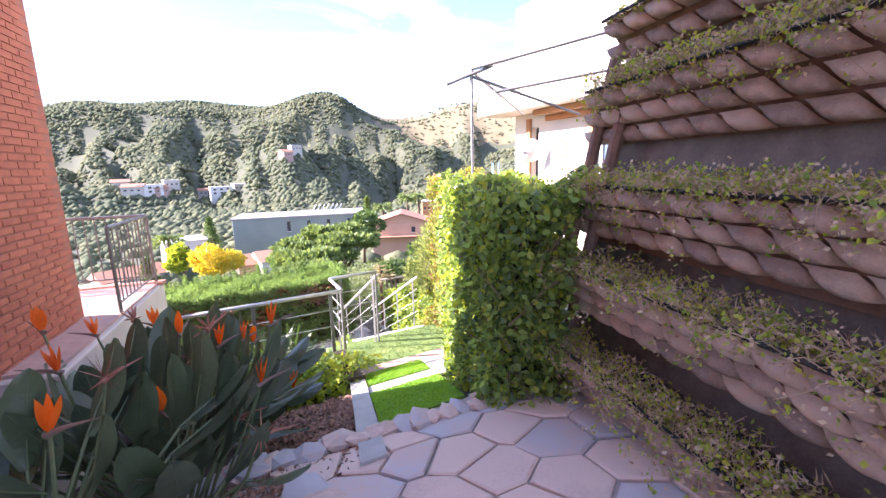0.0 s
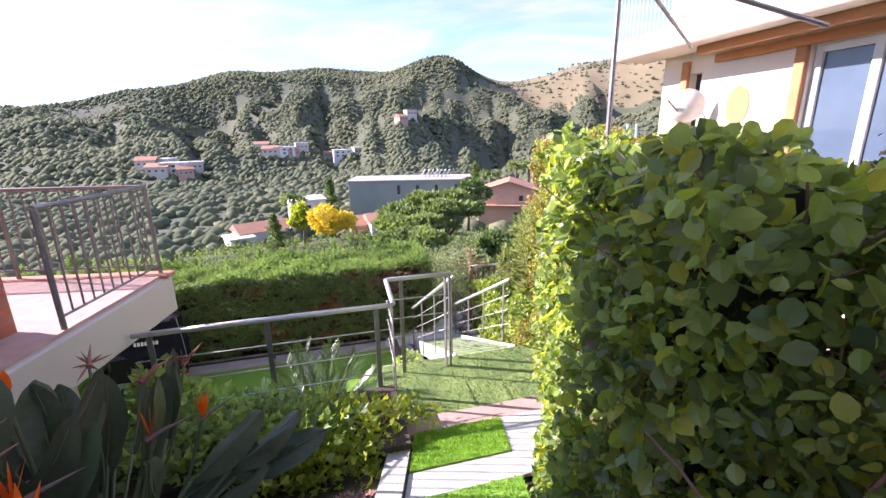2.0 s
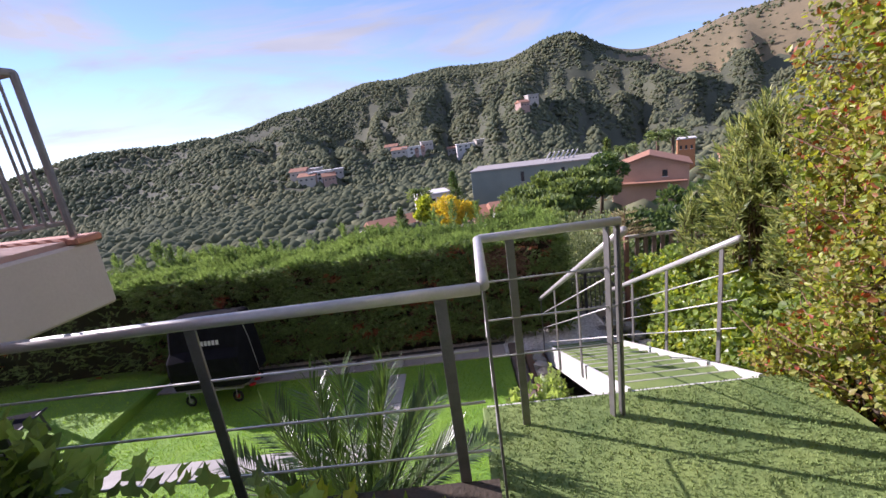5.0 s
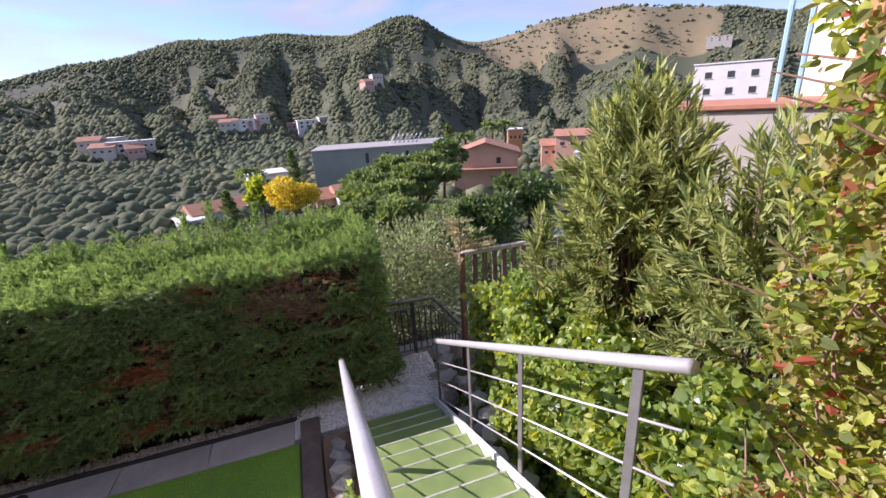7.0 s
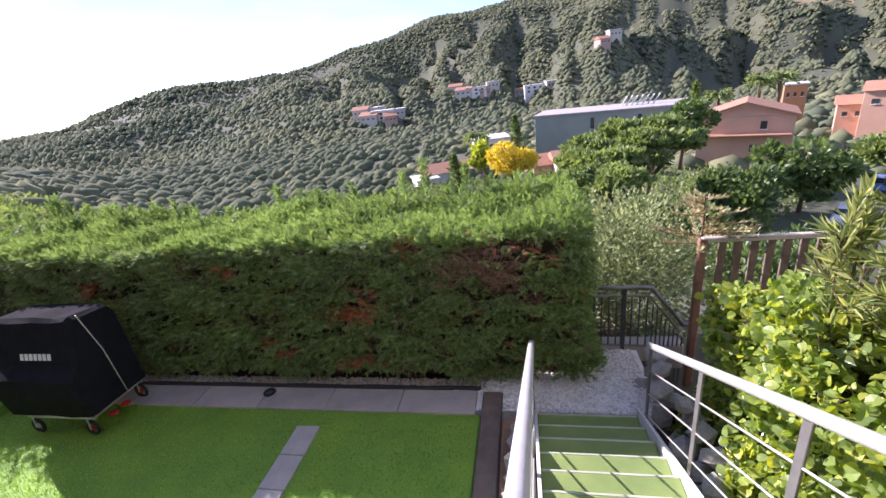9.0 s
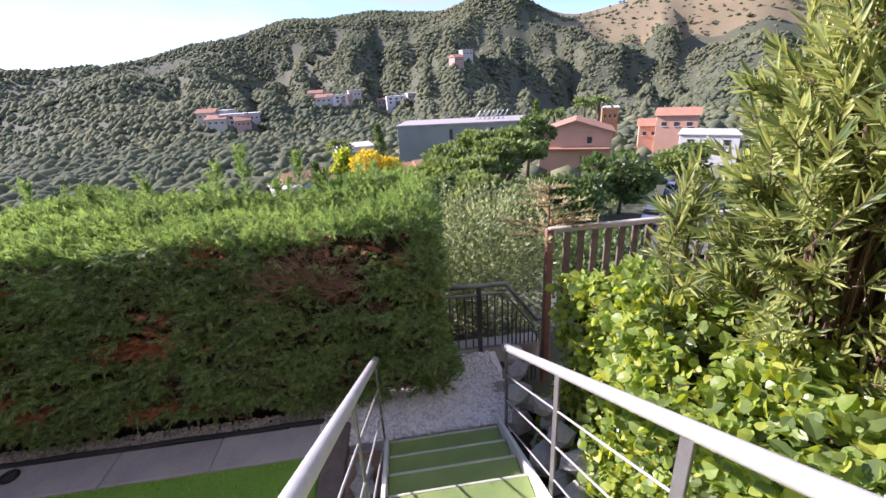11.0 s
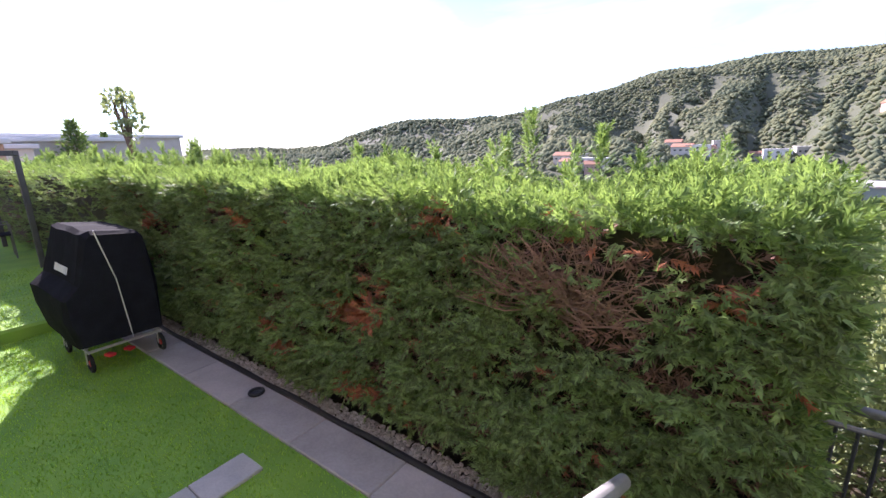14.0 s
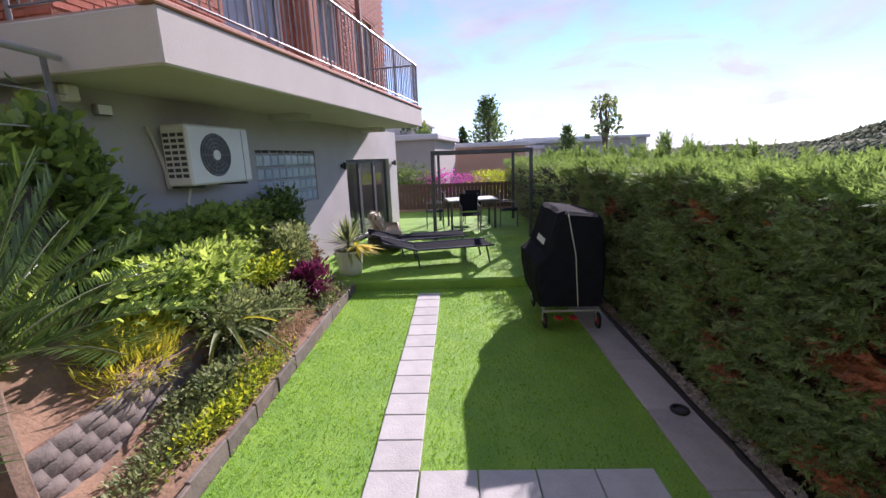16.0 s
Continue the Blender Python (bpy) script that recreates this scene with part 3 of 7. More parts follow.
def sprays(base, axis, face, length, leaflet, width, pairs=5, jitter=0.25):
    """Flat feathery cypress sprays: leaflets in pairs along each axis, and one at its tip."""
    k = len(base)
    g = unit(np.asarray(axis) + RNG.normal(0, jitter, (k, 3)))
    n = np.asarray(face) + RNG.normal(0, jitter, (k, 3))
    x = unit(np.cross(g, n))
    n = np.cross(x, g)
    L = length * RNG.uniform(0.6, 1.35, (k, 1))
    ps, gs, ns = [], [], []
    for j in range(pairs):
        t = j / pairs
        for sg in (-1, 1):
            ps.append(base + g * L * t)
            gs.append(g * 0.9 + x * sg * (0.85 - 0.35 * t) - n * 0.12)
            ns.append(n)
    ps.append(base + g * L * 0.8)
    gs.append(g)
    ns.append(n)
    return leaves(np.vstack(ps), np.vstack(gs), np.vstack(ns), leaflet, width, NEEDLE, 0.2, 0.35)


def ragged(p, f=1.0):
    """Uneven growth over a hedge face, about -1 to 1."""
    return np.array([noise.noise((x * 2.6 * f, y * 2.6 * f, z * 5.2 * f)) + 0.6 * noise.noise((x * 7 * f, y * 7 * f, z * 15 * f)) for x, y, z in p])


RUST = ((-1.95, 0.90, 0.20, 0.09), (-1.72, 0.99, 0.17, 0.09), (-1.54, 1.14, 0.09, 0.09), (-1.14, 1.65, 0.09, 0.13), (-2.9, 0.62, 0.10, 0.06), (-1.9, 0.30, 0.25, 0.05), (-0.42, 1.62, 0.14, 0.10),
        (-3.1, 1.45, 0.09, 0.08), (-0.02, 1.56, 0.10, 0.07), (-2.7, 0.45, 0.12, 0.05), (0.2, 1.45, 0.06, 0.08), (-5.0, 1.3, 0.10, 0.08))


def hedge_front(k, x0, x1):
    p, _ = face_points(k, (x0, HY0, 0.10), (x1 - x0, 0, 0), (0, 0, HZ - 0.08), (0, -1, 0), 0.10, 0.025, 3.4)
    g = ragged(p)
    p[:, 1] += 0.16 * np.clip(-g, 0, 1) - 0.05 * np.clip(g, 0, 1) + 0.10 * np.clip((0.5 - p[:, 2]) / 0.5, 0, 1)
    keep = RNG.random(len(p)) < np.clip(0.85 + 1.9 * g, 0.05, 1)
    hole = ((p[:, 0] + 0.25) / 0.24) ** 2 + ((p[:, 2] - 1.22) / 0.13) ** 2 < 1
    hole |= ((p[:, 0] + 0.02) / 0.20) ** 2 + ((p[:, 2] - 1.06) / 0.07) ** 2 < 1
    gap = ((p[:, 0] + 0.38) / 0.52) ** 2 + ((p[:, 2] - 1.44) / 0.24) ** 2 < 0.35 + 0.9 * RNG.random(len(p))
    return p[keep & ~(hole & (RNG.random(len(p)) < 0.95)) & ~(gap & (RNG.random(len(p)) < 0.88))]


p = np.vstack((hedge_front(20000, -6.5, HX1), hedge_front(3200, HX0, -6.5)))
rust = np.zeros(len(p), bool)
for cx, cz, rx, rz_ in RUST:
    q = ((p[:, 0] - cx) / rx) ** 2 + ((p[:, 2] - cz) / rz_) ** 2
    rust |= q < 0.55 + 0.8 * RNG.random(len(p))
rust |= RNG.random(len(p)) < 0.012
side = RNG.normal(0, 0.9, len(p))
out = np.column_stack((side, np.full(len(p), -0.62), RNG.normal(0.12, 0.3, len(p))))
face = np.tile((0.0, -0.75, 0.8), (len(p), 1))
part("side_sprays", sprays(p[~rust], out[~rust], face[~rust], 0.12, 0.034, 0.012, 8), L_HEDGESIDE, hedge)["kind"] = "stuff"
part("dead_sprays", sprays(p[rust], out[rust], face[rust], 0.11, 0.034, 0.011, 8), L_RUST, hedge, "rust-brown dead cypress sprays")["kind"] = "stuff"
# brown leafless growth behind the green, seen in the gaps
p, _ = face_points(5200, (-6.5, HY0 + 0.15, 0.10), (HX1 + 6.4, 0, 0), (0, 0, HZ - 0.15), (0, -1, 0), 0.10, 0.03, 3.4)
part("inner_sprays", sprays(p, np.column_stack((RNG.normal(0, 0.9, len(p)), np.full(len(p), -0.6), RNG.normal(0.1, 0.4, len(p)))), np.tile((0.0, -0.8, 0.7), (len(p), 1)), 0.10, 0.05, 0.011, 4), MULCH, hedge, "brown leafless inner growth")["kind"] = "stuff"
p1, _ = face_points(14500, (-7.5, HY0 - 0.02, HZ), (HX1 + 7.5, 0, 0), (0, HY1 - HY0, 0), (0, 0, 1), 0.14, 0.035)
p2, _ = face_points(3000, (HX0, HY0 - 0.02, HZ), (-7.5 - HX0, 0, 0), (0, HY1 - HY0, 0), (0, 0, 1), 0.14, 0.04)
p3, _ = face_points(2600, (HX1, HY0, 0.12), (0, HY1 - HY0, 0), (0, 0, HZ - 0.1), (1, 0, 0), 0.14, 0.05)
p = np.vstack((p1, p2))
g = ragged(p * (1, 1, 0.2), 0.7)
p[:, 2] += 0.05 * np.sin(p[:, 0] * 1.9) + 0.012 * np.clip(p[:, 0] + 4, 0, 5) + 0.05 * g
out = np.column_stack((RNG.normal(0, 0.55, len(p)), RNG.normal(-0.45, 0.5, len(p)), np.full(len(p), 0.75)))
part("top_sprays", sprays(p, out, np.tile((0.2, -1.0, 0.5), (len(p), 1)), 0.12, 0.034, 0.011, 8), L_HEDGE, hedge)["kind"] = "stuff"
part("end_sprays", sprays(p3, np.tile((0.7, 0, 0.4), (len(p3), 1)), np.tile((0.8, 0, 0.6), (len(p3), 1)), 0.12, 0.036, 0.012, 8), L_HEDGE, hedge)["kind"] = "stuff"
sp, sg = [], []
for x, y, h in [(-1.15, 3.4, 0.50), (-0.7, 3.65, 0.36), (-2.1, 3.5, 0.28), (-1.5, 3.7, 0.32), (-3.2, 3.6, 0.26), (-0.1, 3.7, 0.2)] + [(random.uniform(-15, 0.2), random.uniform(2.9, 3.75), random.uniform(0.08, 0.26)) for _ in range(80)] + [(random.uniform(-15, -4.5), random.uniform(3.3, 3.78), random.uniform(0.2, 0.42)) for _ in range(30)]:
    n = int(12 + 80 * h)
    t = RNG.random(n)
    a = RNG.uniform(0, math.tau, n)
    sp.append(np.column_stack((np.full(n, x), np.full(n, y), HZ + t * h)) + RNG.normal(0, 0.015, (n, 3)))
    sg.append(np.column_stack((np.cos(a) * (1 - 0.6 * t), np.sin(a) * (1 - 0.6 * t), 0.35 + 0.9 * t)))
sp, sg = np.vstack(sp), np.vstack(sg)
part("shoot_growth", sprays(sp, sg, np.tile((0, -0.5, 1.0), (len(sp), 1)), 0.12, 0.038, 0.011, 8), L_HEDGE, hedge, "loose upright shoots above the clipped top")["kind"] = "stuff"
tw = Mesh()
random.seed(5)
for i in range(80):
    a = math.pi * (0.06 + 0.92 * random.random())
    L = random.uniform(0.2, 0.52)
    o = Vector((-0.50 + random.uniform(-0.08, 0.10), HY0 + 0.16, 1.22 + random.uniform(-0.06, 0.06)))
    q = o + Vector((L * 1.1 * math.cos(a), -0.17 - random.uniform(0, 0.08), L * 0.85 * math.sin(a)))
    mid = o.lerp(q, 0.5) + Vector((random.uniform(-0.05, 0.05), random.uniform(-0.05, 0.03), random.uniform(-0.04, 0.04)))
    tw.tube([o, mid, q], random.uniform(0.005, 0.011), 5, 0.002)
    for _ in range(5):
        s = mid.lerp(q, random.random())
        e = s + Vector((random.uniform(-0.14, 0.14), random.uniform(-0.06, 0.01), random.uniform(-0.04, 0.14)))
        tw.tube([s, s.lerp(e, 0.5) + Vector((0, 0, 0.012)), e], 0.0028, 4, 0.001)
for i in range(14):
    o = Vector((random.uniform(-0.25, 0.25), HY0 + 0.10, random.uniform(1.0, 1.12)))
    tw.tube([o, o + Vector((random.uniform(-0.16, 0.16), -0.10, random.uniform(-0.05, 0.04)))], 0.004, 4, 0.001)
part("branchwork", tw, TWIG, hedge, "bare reddish-brown branches in a dead gap")

# ---- metal stairs ----
NST, RUN, RISE, YB, SX0, SX1 = 14, 0.245, 0.106, 1.72, 0.0, 0.90
stairs = thing("garden_stairs", "straight steel stairs with turf-covered treads down to the gravel", "stairs")
ta = Mesh().box((0, 0, 0), (SX1 - SX0 - 0.03, RUN + 0.02, 0.03), bev=0.008).data("tread", TURF_OLD)
tr_ = Mesh().box((0, 0, 0), (SX1 - SX0 - 0.03, 0.025, 0.035), bev=0.006).data("nosing", WORNEDGE)
rz_m = Mesh().box((0, 0, 0), (SX1 - SX0 - 0.04, 0.012, RISE - 0.03)).data("riser", TURF_SHADED)
for i in range(1, NST):
    y1, z = YB - (i - 1) * RUN, i * RISE
    td = piece("tread", ta, stairs, pose((SX0 + SX1) / 2, y1 - RUN / 2, z - 0.015))
    piece("nosing", tr_, stairs, pose((SX0 + SX1) / 2, y1 + 0.012, z - 0.014))
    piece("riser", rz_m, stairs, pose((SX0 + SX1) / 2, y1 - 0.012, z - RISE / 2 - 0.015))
ZL, YT = NST * RISE, YB - (NST - 1) * RUN  # landing height and its front edge
for x in (SX0, SX1):
    m = Mesh()
    m.add([(x - 0.012, YB + 0.03, 0.0), (x - 0.012, YB + 0.03, 0.17), (x - 0.012, YT, ZL + 0.02), (x - 0.012, YT, ZL - 0.24), (x - 0.012, YB - 0.25, 0.0),
           (x + 0.012, YB + 0.03, 0.0), (x + 0.012, YB + 0.03, 0.17), (x + 0.012, YT, ZL + 0.02), (x + 0.012, YT, ZL - 0.24), (x + 0.012, YB - 0.25, 0.0)],
          [(0, 1, 2, 3, 4), (9, 8, 7, 6, 5), (0, 5, 6, 1), (1, 6, 7, 2), (2, 7, 8, 3), (3, 8, 9, 4), (4, 9, 5, 0)])
    part("stringer", m, WHITEMETAL, stairs, "pale painted steel stringer")


def railing(name, label, pts, posts, wires, group=""):
    """A round handrail through pts, flat posts (x, y, z0, z1, turn) and thin wires given as point lists."""
    r = thing(name, label, "railing", group=group)
    part("handrail", Mesh().tube(pts, 0.026, 14), STEEL, r, smooth=True)
    for x, y, z0, z1, tn in posts:
        m = Mesh().box((0, 0, 0), (0.012, 0.05, z1 - z0), bev=0.002)
        o = part("post", m, DSTEEL, r)
        o.matrix_basis = pose(x, y, (z0 + z1) / 2, 0, 0, tn)
    for w in wires:
        part("wire", Mesh().tube(w, 0.006, 6), STEEL, r, smooth=True)
    return r


rl = lambda y: 0.904 + (1.70 - y) * 0.541  # left handrail's height
rr = lambda y: 0.905 + (1.66 - y) * 0.531
LX = lambda y: -0.01 - (1.70 - y) * 0.016
railing("stair_railing", "grey steel stair railing with round handrail and thin bars", [(LX(y), y, rl(y)) for y in (1.72, 0.5, -0.6, -1.60)],
        [(LX(y), y, max(0.02, rl(y) - 1.10), rl(y) - 0.02, 0) for y in (1.66, 0.62, -0.45, -1.5)],
        [[(LX(y), y, rl(y) - d) for y in (1.66, -1.5)] for d in (0.24, 0.47, 0.70)], "stair railings")
RX = lambda y: 0.926
railing("stair_railing", "grey steel stair railing with round handrail and thin bars", [(RX(y), y, rr(y)) for y in (1.68, 0.4, -0.5, -1.15)],
        [(RX(y), y, max(0.02, rr(y) - 1.10), rr(y) - 0.02, 0) for y in (1.63, 0.73, -0.1, -0.95)],
        [[(RX(y), y, rr(y) - d) for y in (1.66, -1.15)] for d in (0.24, 0.47, 0.70)], "stair railings")
GZ = 2.773
railing("terrace_railing", "grey steel guard railing round the stair landing", [(-3.33, -2.50, GZ - 0.01), (-2.4, -2.50, GZ), (-0.985, -2.50, GZ)],
        [(x, -2.50, 1.7, GZ - 0.02, 90) for x in (-3.2, -2.2, -1.15)],
        [[(-3.33, -2.50, GZ - d), (-1.02, -2.50, GZ - d)] for d in (0.27, 0.52, 0.77)], "landing railings")
railing("landing_railing", "grey steel guard railing round the stair landing", [(-0.97, -2.47, GZ), (-0.945, -1.72, GZ), (-0.92, -1.697, GZ), (-0.12, -1.697, GZ)],
        [(-0.97, -2.40, 1.40, GZ - 0.02, 0), (-0.96, -2.18, 1.40, GZ - 0.02, 0), (-0.76, -1.697, 1.38, GZ - 0.02, 90), (-0.20, -1.697, 1.38, GZ - 0.02, 20), (-0.14, -1.697, 1.38, GZ - 0.02, 20)],
        [[(-0.975, -2.4, GZ - d), (-0.945, -1.70, GZ - d), (-0.15, -1.70, GZ - d)] for d in (0.27, 0.52, 0.77)], "landing railings")
m = Mesh().box((0.06, (-2.82 + YT) / 2, ZL - 0.06), (2.2, YT + 2.82, 0.12), bev=0.01)
solid("landing", m, TURF_OLD, "stair landing covered with faded green turf", "landing", "structure")
m = Mesh().box((-0.03, YT + 0.012, ZL - 0.10), (1.95, 0.02, 0.18), bev=0.003)
solid("landing_fascia", m, WHITEMETAL, "white painted steel edge of the landing", "trim", "structure")
k = 16000
p = np.column_stack((RNG.uniform(-1.0, 1.1, k), RNG.uniform(-2.80, YT, k), np.full(k, ZL)))
solid("turf_fibres", leaves(p, np.tile((0, 0, 1.0), (k, 1)), RNG.normal(0, 1, (k, 3)), 0.018, 0.006, jitter=0.5), TURF_OLD, "worn plastic grass fibres of the landing", "turf", "stuff")

# ---- upper path ----
PZ = lambda y: 1.62 + 0.30 * (-3.06 - y) if y > -6 else 2.502 + 0.17 * (-6 - y)
m = Mesh().grid(lambda u, w: (-7.5 + u * 10.5, -2.80 - w * 11.65, PZ(-2.80 - w * 11.65) - 0.05), 40, 60)
solid("upper_ground", m, DARKSOIL, "dark planted soil of the upper garden", "soil", "structure", smooth=True)
m = Mesh().box((-2.25, -2.98, 0.93), (2.5, 0.95, 1.84))
solid("terrace_fill", m, DARKSOIL, "planted soil behind the terrace railing", "soil", "structure")
m = Mesh().box((0.06, (-3.3 + YT) / 2 - 0.03, ZL / 2 - 0.08), (2.1, YT + 3.25, ZL - 0.12))
solid("landing_base", m, MORTAR, "rough cement base under the landing", "wall", "structure")
m = Mesh().box((2.1, -2.6, 0.7), (1.4, 1.9, 1.6))
solid("bank", m, DARKSOIL, "planted soil bank beside the stairs", "soil", "structure")
m = Mesh().box((-0.2, -2.94, ZL + 0.05), (1.65, 0.26, 0.17), bev=0.012)
solid("step_edging", m, PINK, "pinkish brick step edge above the landing", "step", "structure")


def sloped(x0, x1, y0, y1, sx, dz, n=8, th=0.03):
    """A slab lying on the slope; sx shifts it sideways with y."""
    def fn(u, w, z):
        y = y0 + (y1 - y0) * w
        return (x0 + (x1 - x0) * u + sx * (-3.4 - y), y, PZ(y) + z)
    m = Mesh().grid(lambda u, w: fn(u, w, dz), n, n)
    for a, b in (((0, 0), (1, 0)), ((1, 0), (1, 1)), ((1, 1), (0, 1)), ((0, 1), (0, 0))):
        m.grid(lambda u, w: fn(a[0] + (b[0] - a[0]) * u, a[1] + (b[1] - a[1]) * u, dz - th * w), n, 1)
    return m


SKEW = -0.27
for y0, y1, x1 in ((-3.10, -3.78, -0.10), (-4.18, -5.28, -0.08)):
    solid("turf_mat", sloped(-0.98, x1, y0, y1, SKEW, 0.022), TURF, "bright green turf mat laid between stone slabs", "mat", "structure")
    k = 9000
    q = RNG.random((k, 2))
    yy = y0 + (y1 - y0) * q[:, 1]
    p = np.column_stack((-0.98 + (x1 + 0.98) * q[:, 0] + SKEW * (-3.4 - yy), yy, [PZ(t) + 0.02 for t in yy]))
    solid("turf_fibres", leaves(p, np.tile((0, 0, 1.0), (k, 1)), RNG.normal(0, 1, (k, 3)), 0.026, 0.006, jitter=0.5), BLADE, "bright plastic grass fibres of the mat", "turf", "stuff")
for y0, y1, x0, x1 in ((-3.08, -3.80, -0.09, 0.5), (-3.80, -4.16, -0.98, 0.4)):
    solid("stone_slab", sloped(x0, x1, y0, y1, SKEW, 0.012), SLAB, "pale grey stone slab on the garden path", "slab", "structure")
solid("path_kerb", sloped(-1.20, -1.0, -3.4, -6.0, SKEW, 0.05, 10, 0.15), SLAB, "pale stone kerb along the planting bed", "kerb", "structure")
crazy = thing("crazy_paving", "crazy paving of pinkish and grey natural stones", "paving", kind="structure")
part("mortar", sloped(-2.9, 1.2, -5.30, -11.5, SKEW * 0.4, 0.0, 10, 0.1), MORTAR, crazy, "pale grey mortar bed")
random.seed(11)
sites = {}
for ix in range(-1, 10):
    for iy in range(-1, 16):
        cy = -5.35 - iy * 0.42 + random.uniform(-0.15, 0.15)
        sites[ix, iy] = (-2.2 + ix * 0.42 + 0.2 * (iy % 2) + random.uniform(-0.15, 0.15) + SKEW * 0.4 * (-3.4 - cy), cy)


def cell(ix, iy):
    """The outline of one stone: a square cut back to the joints with its neighbours."""
    cx, cy = sites[ix, iy]
    ring = [(cx - 0.6, cy - 0.6), (cx + 0.6, cy - 0.6), (cx + 0.6, cy + 0.6), (cx - 0.6, cy + 0.6)]
    for jx in range(ix - 2, ix + 3):
        for jy in range(iy - 2, iy + 3):
            if (jx, jy) == (ix, iy) or (jx, jy) not in sites:
                continue
            ox, oy = sites[jx, jy]
            nx, ny = ox - cx, oy - cy
            d = math.hypot(nx, ny)
            side_of = lambda q: ((q[0] - cx) * nx + (q[1] - cy) * ny) / d - (d / 2 - 0.011)
            cut = []
            for a, b in zip(ring, ring[1:] + ring[:1]):
                sa, sb = side_of(a), side_of(b)
                if sa <= 0:
                    cut.append(a)
                if sa * sb < 0:
                    t = sa / (sa - sb)
                    cut.append((a[0] + (b[0] - a[0]) * t, a[1] + (b[1] - a[1]) * t))
            ring = cut
    return cx, cy, ring


for ix, iy in [(i, j) for i in range(9) for j in range(15)]:
    cx, cy, ring = cell(ix, iy)
    ring = [(x + random.uniform(-0.008, 0.008), y + random.uniform(-0.008, 0.008)) for x, y in ring]
    n = len(ring)
    if n < 3 or max(y for x, y in ring) > -5.29:
        continue
    th = 0.022 + random.uniform(0, 0.014)
    m = Mesh().add([(x, y, PZ(y) - 0.01) for x, y in ring] + [(x, y, PZ(y) + th - 0.010) for x, y in ring] + [(cx + (x - cx) * 0.93, cy + (y - cy) * 0.93, PZ(y) + th) for x, y in ring],
                   [tuple(range(2 * n, 3 * n))] + [(i, (i + 1) % n, n + (i + 1) % n, n + i) for i in range(n)] + [(n + i, n + (i + 1) % n, 2 * n + (i + 1) % n, 2 * n + i) for i in range(n)])
    part("paving_stone", m, PAVING, crazy)
# rough stones edging the bed
edge = thing("rock_edging", "rough reddish stones edging the planting bed", "edging")
rk = []
for i in range(5):
    rk.append(crowns(np.array([(0, 0, 0.0)]), np.array([1.0])).data("stone", PAVING))
for i in range(16):
    y = -6.05 - i * 0.21
    piece("stone", rk[i % 5], edge, pose(-1.98 + SKEW * 0.4 * (-3.4 - y) + random.uniform(-0.06, 0.06), y, PZ(y) + 0.03, 0, 0, random.uniform(0, 360)) @ Matrix.Diagonal((0.19, 0.15, 0.10, 1)))
for i in range(19):
    t = i / 18
    x, y = -2.95 + 2.35 * t, -5.42 - 0.30 * t ** 2 + random.uniform(-0.04, 0.04)
    sz_ = random.uniform(0.10, 0.17)
    piece("stone", rk[i % 5], edge, pose(x, y, PZ(y) + 0.05, random.uniform(-12, 12), random.uniform(-12, 12), random.uniform(0, 360)) @ Matrix.Diagonal((sz_, sz_ * 0.75, 0.10, 1)))
# mulch
p = np.column_stack((RNG.uniform(-2.2, -1.2, 5200), RNG.uniform(-6.0, -3.9, 5200), np.zeros(5200)))
p[:, 0] += SKEW * (-3.4 - p[:, 1])
p[:, 2] = [PZ(y) + 0.0 for y in p[:, 1]]
solid("bark_mulch", leaves(p, RNG.normal(0, 1, (5200, 3)) * (1, 1, 0.3), np.tile((0, 0, 1.0), (5200, 1)), 0.05, 0.03, LEAF2, 0.3), MULCH, "reddish-brown bark mulch in the bed", "mulch", "stuff")


# ---- the house beside the lawn ----
HM = Matrix(((-0.985, -0.174, 0, -4.51), (0.174, -0.985, 0, -2.70), (0, 0, 1, 0), (0, 0, 0, 1)))  # x along the wall, y into the house
house = thing("house", "two-storey house with grey ground floor and red brick above", "house", HM)


def wall_with_holes(name, parent, material, label, x0, x1, z0, z1, y, th, holes):
    """Wall panels along x from y to y + th, leaving rectangular openings (x0, x1, z0, z1). Returns the first."""
    made = []
    xs = sorted({x0, x1, *(h[0] for h in holes), *(h[1] for h in holes)})
    for a, b in zip(xs, xs[1:]):
        spans = sorted((h[2], h[3]) for h in holes if h[0] <= a and h[1] >= b)
        z = z0
        for s, e in spans + [(z1, z1)]:
            if s - z > 0.001:
                made.append(part(name, Mesh().box(((a + b) / 2, y + th / 2, (z + s) / 2), (b - a, th, s - z)), material, parent, label))
            z = e
    return made[0]


wall_with_holes("ground_floor_wall", house, GREYWALL, "grey rendered ground floor wall", -0.9, 8.0, 0.0, 2.68, 0.0, 0.25, [(1.6, 3.3, 1.28, 2.14), (4.6, 7.35, 0.15, 1.97)])
part("end_wall", Mesh().box((7.87, 2.7, 1.36), (0.25, 4.9, 2.72)), GREYWALL, house)
part("side_wall", Mesh().box((-0.78, 2.9, 1.36), (0.25, 5.3, 2.72)), GREYWALL, house)
part("room_back", Mesh().box((3.5, 2.2, 1.3), (8.4, 0.1, 2.6)), ROOM_SHADE, house, "room behind the glass, painted dark for its dimness")
part("room_floor", Mesh().box((3.5, 1.2, 0.10), (8.4, 1.9, 0.1)), ROOM_SHADE, house)
slab = part("balcony_slab", Mesh().box((2.56, 0.17, 2.86), (7.3, 2.88, 0.40), bev=0.015), FASCIA, house, "beige rendered balcony slab")
